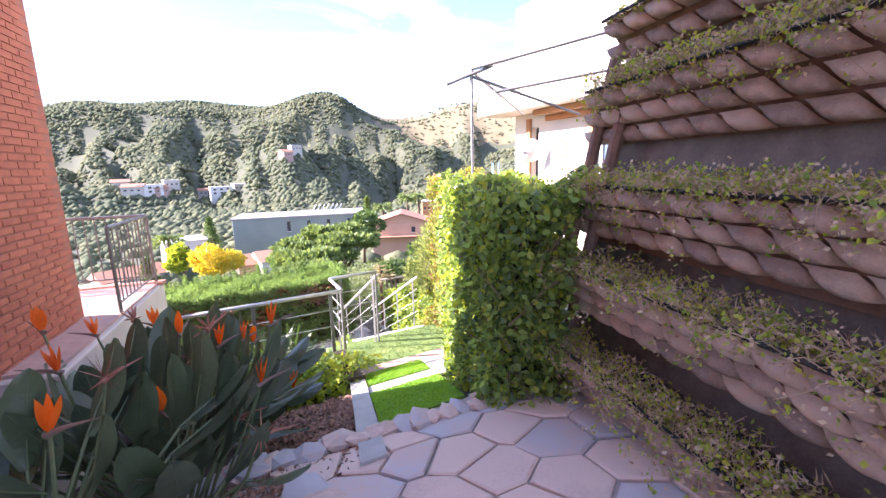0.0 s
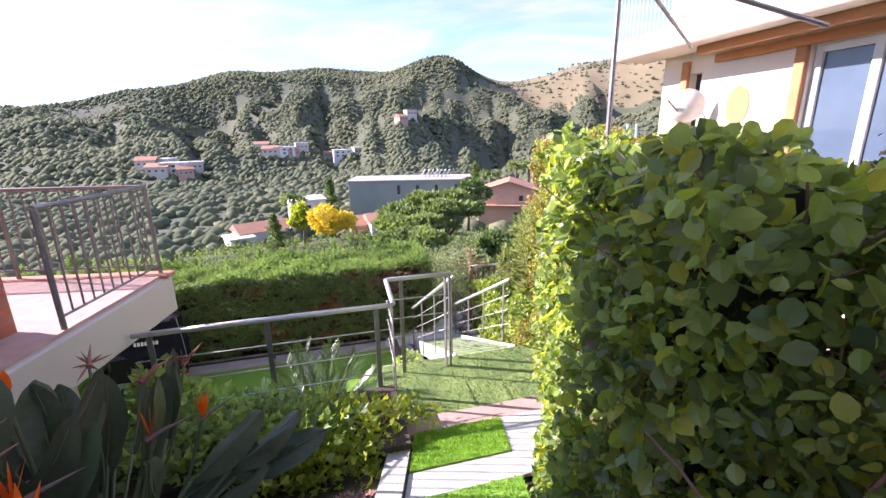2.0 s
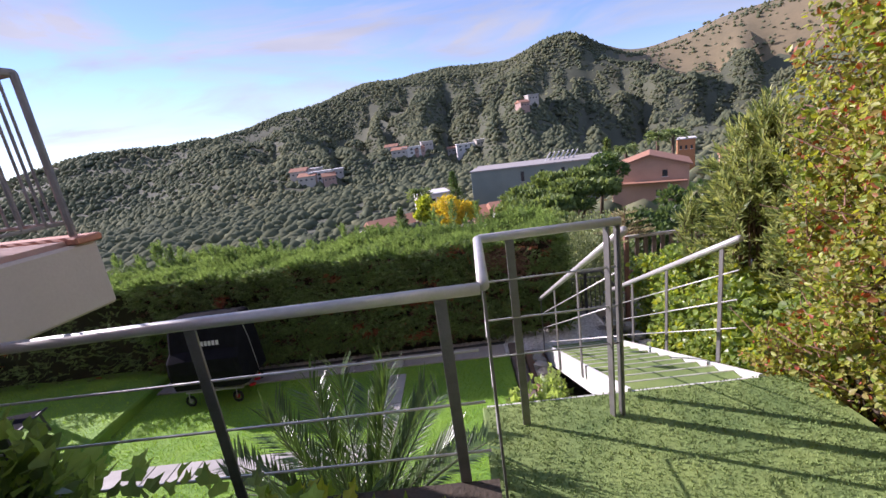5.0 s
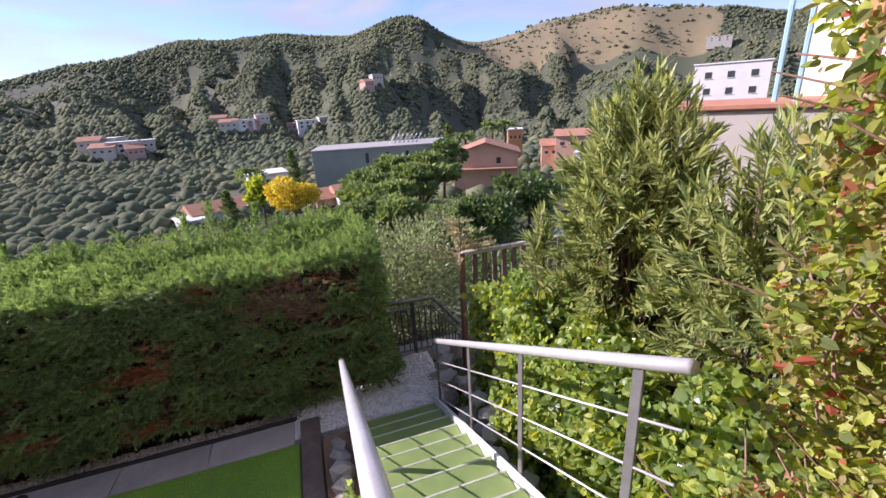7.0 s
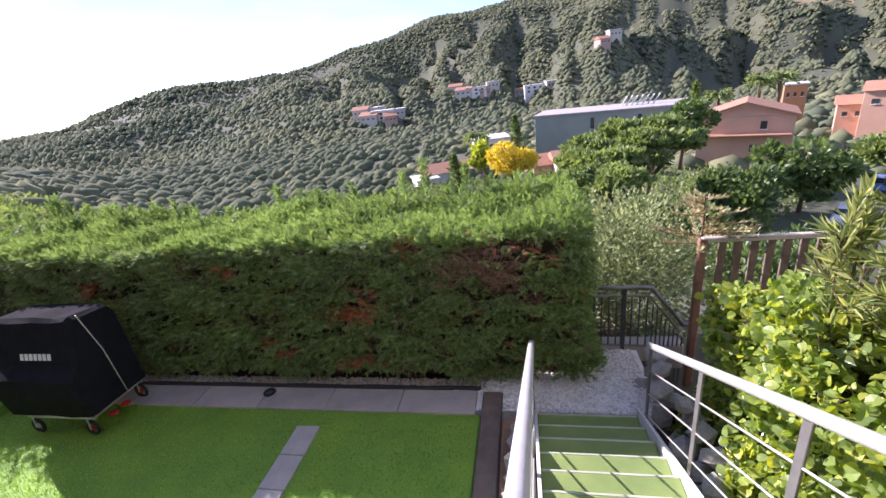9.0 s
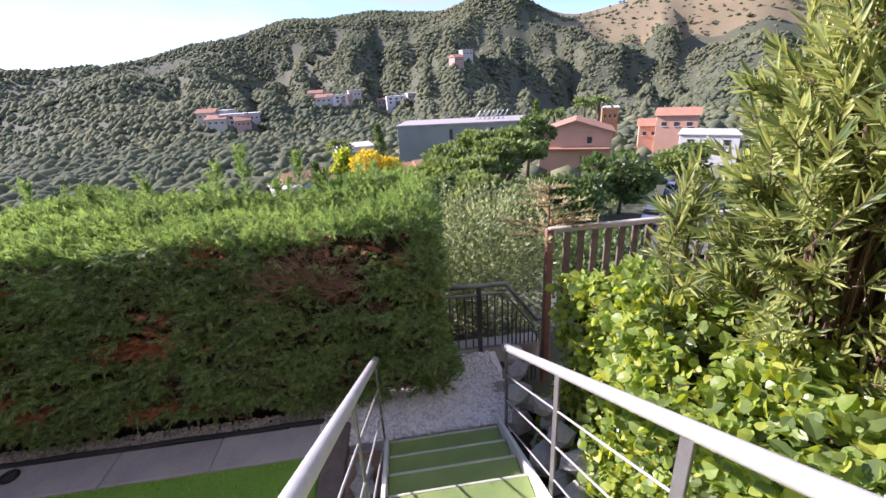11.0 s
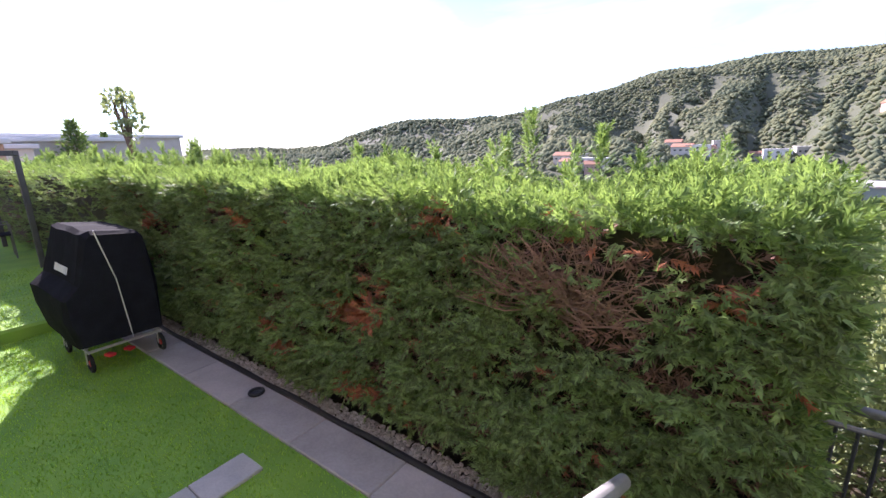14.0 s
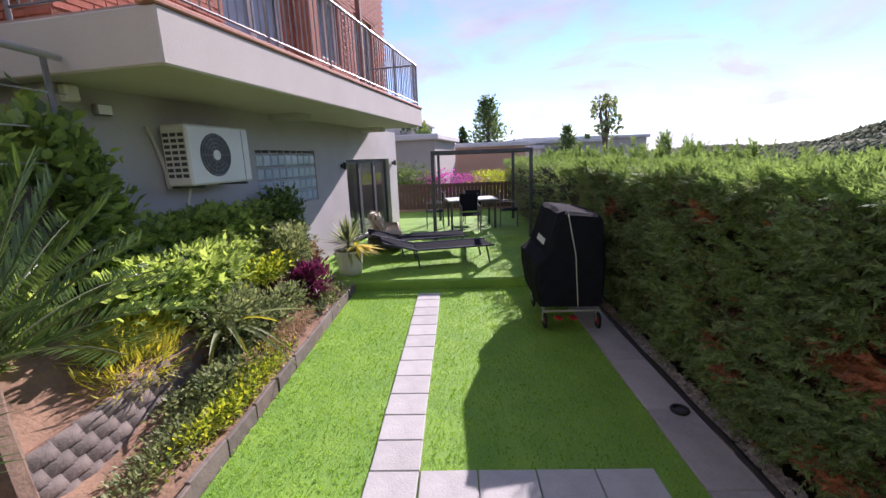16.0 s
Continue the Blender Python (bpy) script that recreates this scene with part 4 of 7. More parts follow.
part("balcony_coping", Mesh().box((2.56, -1.21, 3.082), (7.36, 0.16, 0.045), bev=0.01), TERRA, house, "terracotta coping tiles")
part("balcony_floor", Mesh().box((2.56, 0.2, 3.075), (7.2, 2.7, 0.03)), PINK, house, "pink tiled balcony floor")
part("beam", Mesh().box((2.2, -0.25, 2.64), (0.35, 0.5, 0.14), bev=0.01), GREYWALL, house)
part("beam", Mesh().box((5.6, -0.25, 2.64), (0.35, 0.5, 0.14), bev=0.01), GREYWALL, house)
# upper storeys
core_wall = wall_with_holes("brick_core", house, BRICKB, "red brick upper wall", -0.69, 7.6, 3.05, 9.4, 0.12, 0.3, [(1.5, 3.0, 3.14, 5.2), (4.2, 5.1, 3.9, 5.1), (5.9, 7.0, 3.14, 5.2)])
part("brick_side_core", Mesh().box((-0.55, 3.3, 5.5), (0.27, 6.36, 7.8)), BRICKB, house, "red brick side wall")
part("roof", Mesh().box((3.4, 3.2, 9.5), (9.4, 6.9, 0.2), bev=0.02), TERRA, house, "terracotta roof edge")
for a, b, z0, z1 in ((1.5, 3.0, 3.14, 5.2), (5.9, 7.0, 3.14, 5.2), (4.2, 5.1, 3.9, 5.1)):
    w = part("window", Mesh().box(((a + b) / 2, 0.30, (z0 + z1) / 2), (b - a, 0.02, z1 - z0)), CURTAIN, house, "blue-grey curtained balcony window")
    fr = Mesh()
    for x in (a + 0.03, (a + b) / 2, b - 0.03):
        fr.box((x, 0.22, (z0 + z1) / 2), (0.06, 0.06, z1 - z0))
    for z in (z0 + 0.03, z1 - 0.03):
        fr.box(((a + b) / 2, 0.22, z), (b - a, 0.055, 0.06))
    part("frame", fr, WHITEMETAL, w)
part("pillar", Mesh().box((3.45, -0.02, 4.25), (0.3, 0.26, 2.4), bev=0.01), BRICKB, house)
part("pillar", Mesh().box((4.0, -0.75, 4.26), (0.09, 0.09, 2.4), bev=0.01), WOOD, house)


def bar_rail(parent, pts, z0, h, gap, material):
    """An upright-bar railing along pts, as a part with its bars."""
    rail = part("balcony_rail", Mesh().tube([(x, y, z0 + h) for x, y in pts], 0.02, 8), material, parent, "grey steel balcony rail")
    part("lower_rail", Mesh().tube([(x, y, z0 + 0.10) for x, y in pts], 0.012, 6), material, rail)
    bar = None
    for (ax, ay), (bx, by) in zip(pts, pts[1:]):
        n = int(math.hypot(bx - ax, by - ay) / gap)
        for i in range(n + 1):
            t = i / n
            th = 0.020 if i % 12 == 0 else 0.008
            z1 = 0.0 if i % 12 == 0 else 0.1
            m = Mesh().tube([(ax + (bx - ax) * t, ay + (by - ay) * t, z0 + z1), (ax + (bx - ax) * t, ay + (by - ay) * t, z0 + h)], th, 6)
            part("bar", m, material, rail)


bar_rail(house, [(-1.02, 0.12), (-1.02, -1.2), (6.12, -1.2), (6.12, 0.1)], 3.09, 0.92, 0.115, DSTEEL)
# glass blocks
gw = part("glass_block_window", Mesh().box((2.45, 0.20, 1.71), (1.7, 0.02, 0.86)), WHITEH, house, "window of square glass blocks")
gb = Mesh().box((0, 0, 0), (0.178, 0.10, 0.178), bev=0.02).data("glass_block", BLOCKGLASS, False)
for i in range(9):
    for j in range(4):
        piece("glass_block", gb, gw, pose(1.70 + i * 0.188, 0.06, 1.39 + j * 0.20))
gr = Mesh()
for i in range(10):
    gr.box((1.606 + i * 0.188, 0.075, 1.71), (0.012, 0.09, 0.86))
for j in range(5):
    gr.box((2.45, 0.075, 1.29 + j * 0.20), (1.7, 0.085, 0.016))
part("joints", gr, GREYWALL, gw)
# sliding doors
for i, (a, b) in enumerate(((4.6, 5.5), (5.5, 6.42), (6.42, 7.35))):
    d = Mesh()
    for x in (a + 0.035, b - 0.035):
        d.box((x, 0.12, 1.06), (0.07, 0.06, 1.82), bev=0.005)
    for z in (0.19, 1.93):
        d.box(((a + b) / 2, 0.12, z), (b - a - 0.14, 0.055, 0.08), bev=0.005)
    dd = part("sliding_door", d, IRON, house, "dark framed glass sliding door")
    g = part("pane", Mesh().box(((a + b) / 2, 0.12, 1.06), (b - a - 0.14, 0.008, 1.66)), GLASS, dd)
    g.visible_shadow = False
for x in (4.35, 7.6):
    sc = thing("wall_lamp", "small black outdoor wall lamp on the grey wall", "lamp", HM @ pose(x, -0.002, 1.85), "wall lamps")
    part("bracket", Mesh().box((0, -0.02, 0), (0.05, 0.04, 0.08), bev=0.006), BLACK, sc)
    part("shade", Mesh().tube([(0, -0.08, -0.07), (0, -0.08, 0.07)], 0.035, 12), BLACK, sc)
# bricks of the visible side and front
br = Mesh().box((0, 0, 0), (0.016, 0.238, 0.052), bev=0.006).data("brick", BRICK)
side = [o for o in house.children if o.name.startswith("brick_side_core")][0]
for r in range(27):
    for c in range(11):
        piece("brick", br, side, pose(-0.692, 0.26 + c * 0.25 + (0.125 if r % 2 else 0), 2.75 + r * 0.0655))
rest = Mesh()
for r in range(101):
    for c in range(23):
        if r >= 27 or c >= 11:
            rest.box((-0.692, 0.26 + c * 0.25 + (0.125 if r % 2 else 0), 2.75 + r * 0.0655), (0.016, 0.238, 0.052))
tagged(part("brick_course", rest, BRICK, side), kind="stuff")
rest = Mesh()
for r in range(93):
    for c in range(34):
        x = -0.56 + c * 0.25 + (0.125 if r % 2 else 0)
        z = 3.2 + r * 0.0655
        if any(a - 0.1 < x < b + 0.1 and z0 - 0.05 < z < z1 + 0.05 for a, b, z0, z1 in ((1.5, 3.0, 3.1, 5.2), (4.2, 5.1, 3.9, 5.1), (5.9, 7.0, 3.1, 5.2))):
            continue
        rest.box((x, 0.116, z), (0.238, 0.016, 0.052))
tagged(part("brick_course", rest, BRICK, core_wall), kind="stuff")
# air conditioner
ac = thing("air_conditioner", "off-white outdoor air conditioner unit on wall brackets", "air conditioner", HM @ pose(0.48, -0.22, 2.06))
part("casing", Mesh().box((0, 0, 0), (0.98, 0.32, 0.63), bev=0.02), PLASTIC, ac)
m = Mesh()
for i in range(5):
    m.tube([(-0.10 + (0.04 + i * 0.045) * math.cos(t), -0.168, (0.04 + i * 0.045) * math.sin(t)) for t in (math.tau * k / 28 for k in range(29))], 0.004, 5)
for k in range(10):
    t = math.tau * k / 10
    m.tube([(-0.10, -0.168, 0), (-0.10 + 0.225 * math.cos(t), -0.168, 0.225 * math.sin(t))], 0.004, 4)
gl_ = part("fan_grille", m, DSTEEL, ac, "round grey fan grille")
part("fan_recess", Mesh().tube([(-0.10, -0.1605, 0), (-0.10, -0.163, 0)], 0.235, 28), IRON, gl_)
part("hub", Mesh().tube([(-0.10, -0.165, 0), (-0.10, -0.176, 0)], 0.055, 16), PLASTIC, gl_)
for i in range(8):
    for j in range(3):
        part("louvre", Mesh().box((-0.492, -0.09 + j * 0.09, -0.21 + i * 0.06), (0.006, 0.07, 0.035), bev=0.004), IRON, ac)
part("seam", Mesh().box((0.36, -0.1615, 0), (0.006, 0.004, 0.58)), DSTEEL, ac)
for x in (-0.35, 0.35):
    part("bracket", Mesh().box((x, 0.03, -0.33), (0.04, 0.40, 0.03), bev=0.004), IRON, ac)
part("pipe", Mesh().tube([(-0.46, 0.17, -0.34), (-0.47, 0.18, -0.1), (-0.56, 0.19, 0.2), (-0.6, 0.19, 0.3)], 0.022, 8), GREYWALL, ac)
part("pipe", Mesh().tube([(-0.3, 0.05, -0.33), (-0.31, 0.1, -0.5), (-0.22, 0.16, -0.75), (-0.24, 0.17, -1.0)], 0.012, 6), PLASTIC, ac)
fl = thing("flood_light", "small outdoor flood light under the balcony", "lamp", HM @ pose(-0.62, -0.06, 2.46))
part("body", Mesh().box((0, -0.05, 0), (0.14, 0.07, 0.10), bev=0.01), DSTEEL, fl)
part("lens", Mesh().box((0, -0.088, 0), (0.12, 0.008, 0.08)), PLASTIC, fl)
part("bracket", Mesh().box((0, -0.005, 0), (0.03, 0.1, 0.03)), IRON, fl)
jb = solid("junction_box", Mesh().box((0, 0, 0), (0.12, 0.09, 0.14), bev=0.015), PLASTIC, "white plastic junction box under the balcony", "box")
jb.matrix_basis = HM @ pose(-0.82, -0.045, 2.58)

# ---- neighbouring cream house ----
nb = thing("neighbour_house", "cream rendered house with ochre window surrounds", "house", pose(6.0, 2.0, -4, 0, 0, -90))
wall_with_holes("wall", nb, RENDERW, "cream rendered wall", 0.0, 14.0, 2.0, 13.0, 0, 0.3, [(0.75, 1.05, 7.6, 9.6), (3.1, 4.8, 7.4, 9.72)])
part("end_wall", Mesh().box((0.14, 4.2, 7.5), (0.28, 7.8, 11)), RENDERW, nb)
bl = part("balcony", Mesh().box((4.2, -0.5, 10.2), (9.6, 1.0, 0.40), bev=0.03), RENDERW, nb, "cream balcony slab")
for i in range(22):
    part("bar", Mesh().tube([(-0.55 + i * 0.12, -0.95, 10.4), (-0.55 + i * 0.12, -0.95, 11.35)], 0.013, 6), STEEL, bl)
part("rail", Mesh().tube([(-0.58, -0.95, 11.35), (2.0, -0.95, 11.35)], 0.022, 6), STEEL, bl)
part("parapet", Mesh().box((5.5, -0.9, 10.9), (7.0, 0.14, 1.0), bev=0.02), RENDERW, nb)
for x in (0.66, 3.0, 4.9):
    part("trim", Mesh().box((x, -0.03, 8.6), (0.17, 0.1, 2.5), bev=0.01), ORANGE_TRIM, nb, "ochre window trim")
for y, z in ((-0.5, 9.93), (-0.05, 9.80)):
    part("beam", Mesh().box((5.2, y, z), (7.6, 0.12, 0.15), bev=0.01), ORANGE_TRIM, nb, "ochre timber beam")
wf = Mesh()
for x in (3.17, 3.95, 4.73):
    wf.box((x, 0.12, 8.56), (0.12, 0.08, 2.32), bev=0.01)
for z in (7.46, 9.66):
    wf.box((3.95, 0.12, z), (1.6, 0.075, 0.11))
win = part("window", wf, WHITEMETAL, nb, "white framed sliding window")
part("pane", Mesh().box((3.95, 0.14, 8.56), (1.6, 0.01, 2.2)), mat("blue_reflecting_glass", (0.10, 0.14, 0.19), (0.08, 0.11, 0.15), 0.03, 1, 5, 0), win)
part("niche", Mesh().box((0.9, 0.2, 8.6), (0.3, 0.05, 2.0)), DARKWIN, nb)
m = Mesh().add([(1.95 + 0.24 * math.cos(t), -0.012, 8.9 + 0.36 * math.sin(t)) for t in (math.tau * k / 24 for k in range(24))], [tuple(range(24))])
part("oval_plaque", m, ORANGE_TRIM, nb, "ochre oval plaque")
sd = thing("satellite_dish", "off-white satellite dish on the cream wall", "satellite dish", nb.matrix_basis @ pose(1.15, -0.4, 8.95))
m = Mesh().grid(lambda u, w: (0.34 * w * math.cos(math.tau * u), -0.2 + 0.16 * w * w, 0.34 * w * math.sin(math.tau * u)), 20, 5)
part("dish", m, PLASTIC, sd, smooth=True).rotation_euler = (0.3, 0, 0.9)
part("arm", Mesh().tube([(0, 0.39, -0.1), (0, -0.2, -0.1), (0, -0.45, 0.1)], 0.02, 6), DSTEEL, sd)
tn = thing("terrace_block", "peach terrace wall with pale blue metal posts", "building", pose(5.0, 1.95, 1.42, 0, 0, -50) @ Matrix.Diagonal((0.5, 0.5, 0.5, 1)))
part("wall", Mesh().box((0, 0, -3.0), (4.5, 3.0, 12.0), bev=0.04), FASCIA, tn)
part("coping", Mesh().box((0, 0, 3.06), (4.7, 3.2, 0.14), bev=0.03), TERRA, tn)
for x in (0.5, 0.85):
    part("post", Mesh().tube([(x, -1.4, 3.0), (x, -1.4, 6.4)], 0.05, 6), mat("pale_blue_paint", (0.35, 0.55, 0.68), (0.28, 0.46, 0.58), 0.5, 5, 50, 0.05), tn, "pale blue painted post")
# awning frame on poles over the neighbour's terrace
aw = thing("awning_frame", "slim grey metal awning frame on a pole", "awning")
part("pole", Mesh().tube([(1.06, -3.0, 1.9), (1.06, -3.0, 5.95)], 0.024, 8), DSTEEL, aw)
for a, b in (((1.06, -3.0, 5.95), (4.3, -7.0, 6.7)), ((1.06, -3.0, 5.93), (3.6, -1.2, 5.6)), ((0.75, -2.8, 5.75), (1.3, -3.2, 5.98)), ((1.06, -3.0, 5.85), (2.7, -3.6, 5.3)), ((1.3, -3.3, 5.6), (4.5, -7.0, 6.1))):
    part("bar", Mesh().tube([a, b], 0.022, 6), DSTEEL, aw)

# ---- tiered planter wall ----
PD = Vector((0.276, 0.961, 0)).normalized()
PN = Vector((-0.961, 0.276, 0)).normalized()
P0 = Vector((0.33, -5.70, 0))


def PW(k, d, z):
    """k metres back along the planter from its end, d towards the path, z up."""
    q = P0 - PD * k + PN * d
    return Vector((q.x, q.y, z))


pw = thing("planter_wall", "tiered timber planter with scalloped grey troughs and dry plants", "planter")
for k in (0.0, 0.30):
    part("post", Mesh().tube([PW(k, 0.30, 2.4), PW(k, -0.42, 5.45)], 0.055, 7), WOOD, pw, "reddish-brown weathered post")
for z in (2.9, 3.62):
    part("brace", Mesh().tube([PW(-0.1, 0.34 - (z - 2.4) * 0.2, z), PW(0.1, -0.4, z + 0.03)], 0.05, 6), WOOD, pw)
# added backing; its dark colour stands in for shaded soil between the rows
part("back_board", Mesh().grid(lambda u, w: PW(-0.05 + u * 4.1, -0.02 - 0.62 * w, 2.3 + 3.6 * w), 6, 6), SLEEPER, pw, "added dark backing for the shaded gaps between troughs")
sc_me = Mesh()
n = 8
sc_me.grid(lambda u, w: ((u - 0.5) * 0.228 + (w - 0.5) * 0.12, -0.075 * (max(0, math.sin(math.pi * u)) * max(0, math.sin(math.pi * w))) ** 0.5 - 0.002, (0.5 - w) * 0.146), 6, 6)
sc_me = sc_me.data("tile", SCALE, True)
dryp, dryg = [], []
for row, (zt, ht, off) in enumerate(((3.02, 0.42, 0.34), (3.70, 0.50, 0.22), (4.36, 0.52, 0.06), (5.16, 0.46, -0.14), (5.75, 0.3, -0.28))):
    tr = part("trough", Mesh().grid(lambda u, w: PW(u * 3.9, off - 0.02 - 0.26 * w, zt - ht * w - 0.004), 12, 3), WOOD, pw, "dark trough front")
    part("liner", Mesh().grid(lambda u, w: PW(u * 3.9, off - 0.03 - 0.42 * w, zt - 0.05), 12, 2), DARKSOIL, tr)
    part("rim", Mesh().tube([PW(0, off + 0.01, zt), PW(3.9, off + 0.01, zt)], 0.016, 6), BLACK, tr)
    rows = 3
    for j in range(rows):
        for i in range(15):
            k = 0.10 + i * 0.26 - j * 0.125
            z = zt - 0.085 - j * 0.15
            c = PW(k, off - 0.0 - 0.26 * (zt - z) / ht, z)
            mm = Matrix.Translation(c) @ Matrix(((-PD.x, -PN.x, 0, 0), (-PD.y, -PN.y, 0, 0), (0, 0, 1, 0), (0, 0, 0, 1))) @ pose(0, 0, 0, 30, random.uniform(-1.5, 1.5), 0)
            piece("tile", sc_me, tr, mm)
    q = RNG.random((5200, 3))
    base = np.array([PW(a * 3.9, off + 0.03 - 0.33 * b, zt - 0.05 + 0.14 * c * c) for a, b, c in q])
    dryp.append(base)
    dryg.append(np.tile((PN.x * 0.5, PN.y * 0.5, 0.7), (5200, 1)))
dryp, dryg = np.vstack(dryp), np.vstack(dryg)
sel = RNG.random(len(dryp)) < 0.62
part("dry_plants", leaves(dryp[sel], dryg[sel], RNG.normal(0, 1, (sel.sum(), 3)), 0.075, 0.007, LEAF2, 1.2), DRY, pw, "dry straw-coloured trailing stems")["kind"] = "stuff"
part("green_plants", leaves(dryp[~sel], dryg[~sel], RNG.normal(0, 1, ((~sel).sum(), 3)), 0.034, 0.022, LEAF2, 1.0), L_YGRASS, pw, "small yellow-green trailing leaves")["kind"] = "stuff"
st, curl = Mesh(), []
random.seed(21)
for i in range(900):
    row = random.choice(((3.02, 0.34), (3.70, 0.22), (4.36, 0.06), (5.16, -0.14)))
    a = PW(random.uniform(0.1, 3.8), row[1] + 0.02, row[0])
    b = a + Vector((PN.x, PN.y, 0)) * random.uniform(-0.25, 0.10) + Vector((random.uniform(-0.15, 0.15), random.uniform(-0.15, 0.15), random.uniform(0.0, 0.10)))
    c = b + Vector((random.uniform(-0.1, 0.1), random.uniform(-0.1, 0.1), -random.uniform(0.0, 0.22) if random.random() < 0.35 else random.uniform(-0.03, 0.08)))
    d = c + Vector((random.uniform(-0.12, 0.12), random.uniform(-0.12, 0.12), random.uniform(-0.12, 0.05)))
    e = d + Vector((random.uniform(-0.07, 0.07), random.uniform(-0.07, 0.07), random.uniform(-0.07, 0.04)))
    st.tube([a, a.lerp(b, 0.6) + Vector((0, 0, 0.03)), b, b.lerp(c, 0.5) + Vector((PN.x, PN.y, 0.4)) * 0.03, c, d, e], 0.003, 3, 0.0012)
    for q in (b, c, d, e):
        for _ in range(7):
            curl.append((q + Vector((random.gauss(0, 0.022), random.gauss(0, 0.022), random.gauss(0, 0.022))))[:])
part("trailing_stems", st, DRY, pw, "dry curling stems hanging over the troughs")["kind"] = "stuff"

curl = np.array(curl)
half = RNG.random(len(curl)) < 0.55
part("withered_leaves", leaves(curl[half], RNG.normal(0, 1, (half.sum(), 3)), RNG.normal(0, 1, (half.sum(), 3)), 0.024, 0.017, LEAF2, 0.5), DRY, pw, "withered curled leaves")["kind"] = "stuff"
part("green_leaves", leaves(curl[~half], RNG.normal(0, 1, ((~half).sum(), 3)), RNG.normal(0, 1, ((~half).sum(), 3)), 0.028, 0.02, LEAF2, 0.5), L_IVYY, pw, "small yellow-green leaves")["kind"] = "stuff"

# ---- leafy screens ----
def screen(name, label, faces, leaf_mat, k, length, width, shape, extra=(), twigs=60, core=None, seed=3, rough=0.12):
    t = thing(name, label, "hedge")
    ps, ns = [], []
    tot = sum(np.linalg.norm(np.cross(f[1], f[2])) for f in faces)
    for co, eu, ev, out in faces:
        a, b = face_points(int(k * np.linalg.norm(np.cross(eu, ev)) / tot), co, eu, ev, out, 0.36, 0.06, 2.7)
        ps.append(a)
        ns.append(b)
    ps, ns = np.vstack(ps), np.vstack(ns)
    g = ragged(ps * (1, 1, 0.6), 0.8)  # bunches of growth with hollows between
    keep = RNG.random(len(ps)) < np.clip(0.85 + 1.5 * g, 0.32, 1)
    ps, ns = (ps + ns * (rough * g)[:, None])[keep], ns[keep]
    mask = RNG.random(len(ps))
    lo = 0.0
    for mm, share, lab in ((leaf_mat, 1 - sum(e[1] for e in extra), ""), *extra):
        s = (mask >= lo) & (mask < lo + share)
        lo += share
        o = part("foliage", leaves(ps[s], ns[s] * 0.5 + np.array((0, 0, -0.35)), ns[s] + np.array((0, 0, 0.5)), length, width, shape, 1.0, 0.6), mm, t, lab)
        o["kind"] = "stuff"
    random.seed(seed)
    tw = Mesh()
    for i in range(twigs):
        j = random.randrange(len(ps))
        a = Vector(ps[j]) - Vector(ns[j]) * 0.15
        d = Vector((random.uniform(-0.5, 0.5), random.uniform(-0.5, 0.5), random.uniform(0.1, 0.6))) * (0.3 if ns[j][2] > 0.8 or ps[j][2] > 4.05 else 0.8)
        tw.tube([a, a + d * 0.35 + Vector(ns[j]) * 0.04, a + d * 0.7 + Vector(ns[j]) * 0.06], 0.006, 5, 0.003)
    part("twig", tw, TWIG, t, "tangled brown twigs")["kind"] = "stuff"
    # the core's dark colour stands in for shade deep among the leaves
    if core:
        part("core", core, HEDGE_SHADE, t, "core of the hedge, painted dark for inner shade")
    return t


A, B, C, D = (0.22, -3.42), (-0.66, -5.72), (-0.14, -6.20), (1.0, -3.42)
core = Mesh()
ca = [(A[0] + 0.32, A[1] - 0.25), (B[0] + 0.34, B[1] + 0.15), (C[0] + 0.22, C[1] + 0.55), (D[0] - 0.22, D[1] - 0.45)]
core.add([(x, y, 1.9) for x, y in ca] + [(x, y, 4.28) for x, y in ca], [(4, 5, 6, 7)] + [(i, (i + 1) % 4, 4 + (i + 1) % 4, 4 + i) for i in range(4)])
screen("ivy_hedge", "tall hedge of glossy ivy with sunlit yellow-green end", [
    ((A[0], A[1], 1.95), (B[0] - A[0], B[1] - A[1], 0), (0, 0, 2.40), (-0.93, 0.36, 0)),
    ((B[0], B[1], 2.3), (C[0] - B[0], C[1] - B[1], 0), (0, 0, 2.06), (-0.76, -0.65, 0)),
    ((B[0], B[1], 4.34), (A[0] - B[0], A[1] - B[1], 0), (0.9, -0.4, 0), (0, 0, 1)),
    ((A[0], A[1], 1.95), (D[0] - A[0], 0, 0), (0, 0, 2.5), (0, 1, 0)),
    ((C[0], C[1], 2.3), (D[0] - C[0], D[1] - C[1], 0), (0, 0, 2.06), (0.93, -0.36, 0))], L_IVY, 36000, 0.056, 0.050, BROAD, ((L_IVYY, 0.24, "sunlit yellow-green leaves"), (L_DARK, 0.10, "dark older leaves")), 420, core)
core = Mesh().box((1.85, -2.4, 2.3), (0.7, 1.8, 3.0))
screen("creeper_hedge", "tall creeper hedge with yellowing and red autumn leaves", [
    ((1.16, -3.4, 1.2), (0, 2.25, 0), (0, 0, 3.2), (-1, 0, 0)),
    ((1.16, -1.15, 0.7), (1.1, 0, 0), (0, 0, 3.6), (0, 1, 0)),
    ((1.16, -3.4, 4.3), (0, 2.25, 0), (0.8, 0, 0), (0, 0, 1))], L_CREEP, 66000, 0.036, 0.028, KITE, ((L_REDLEAF, 0.07, "scattered red leaves"), (L_IVYY, 0.34, "")), 900, core, 4, 0.22)
core = Mesh().box((2.04, 0.3, 0.35), (0.7, 2.7, 1.5))
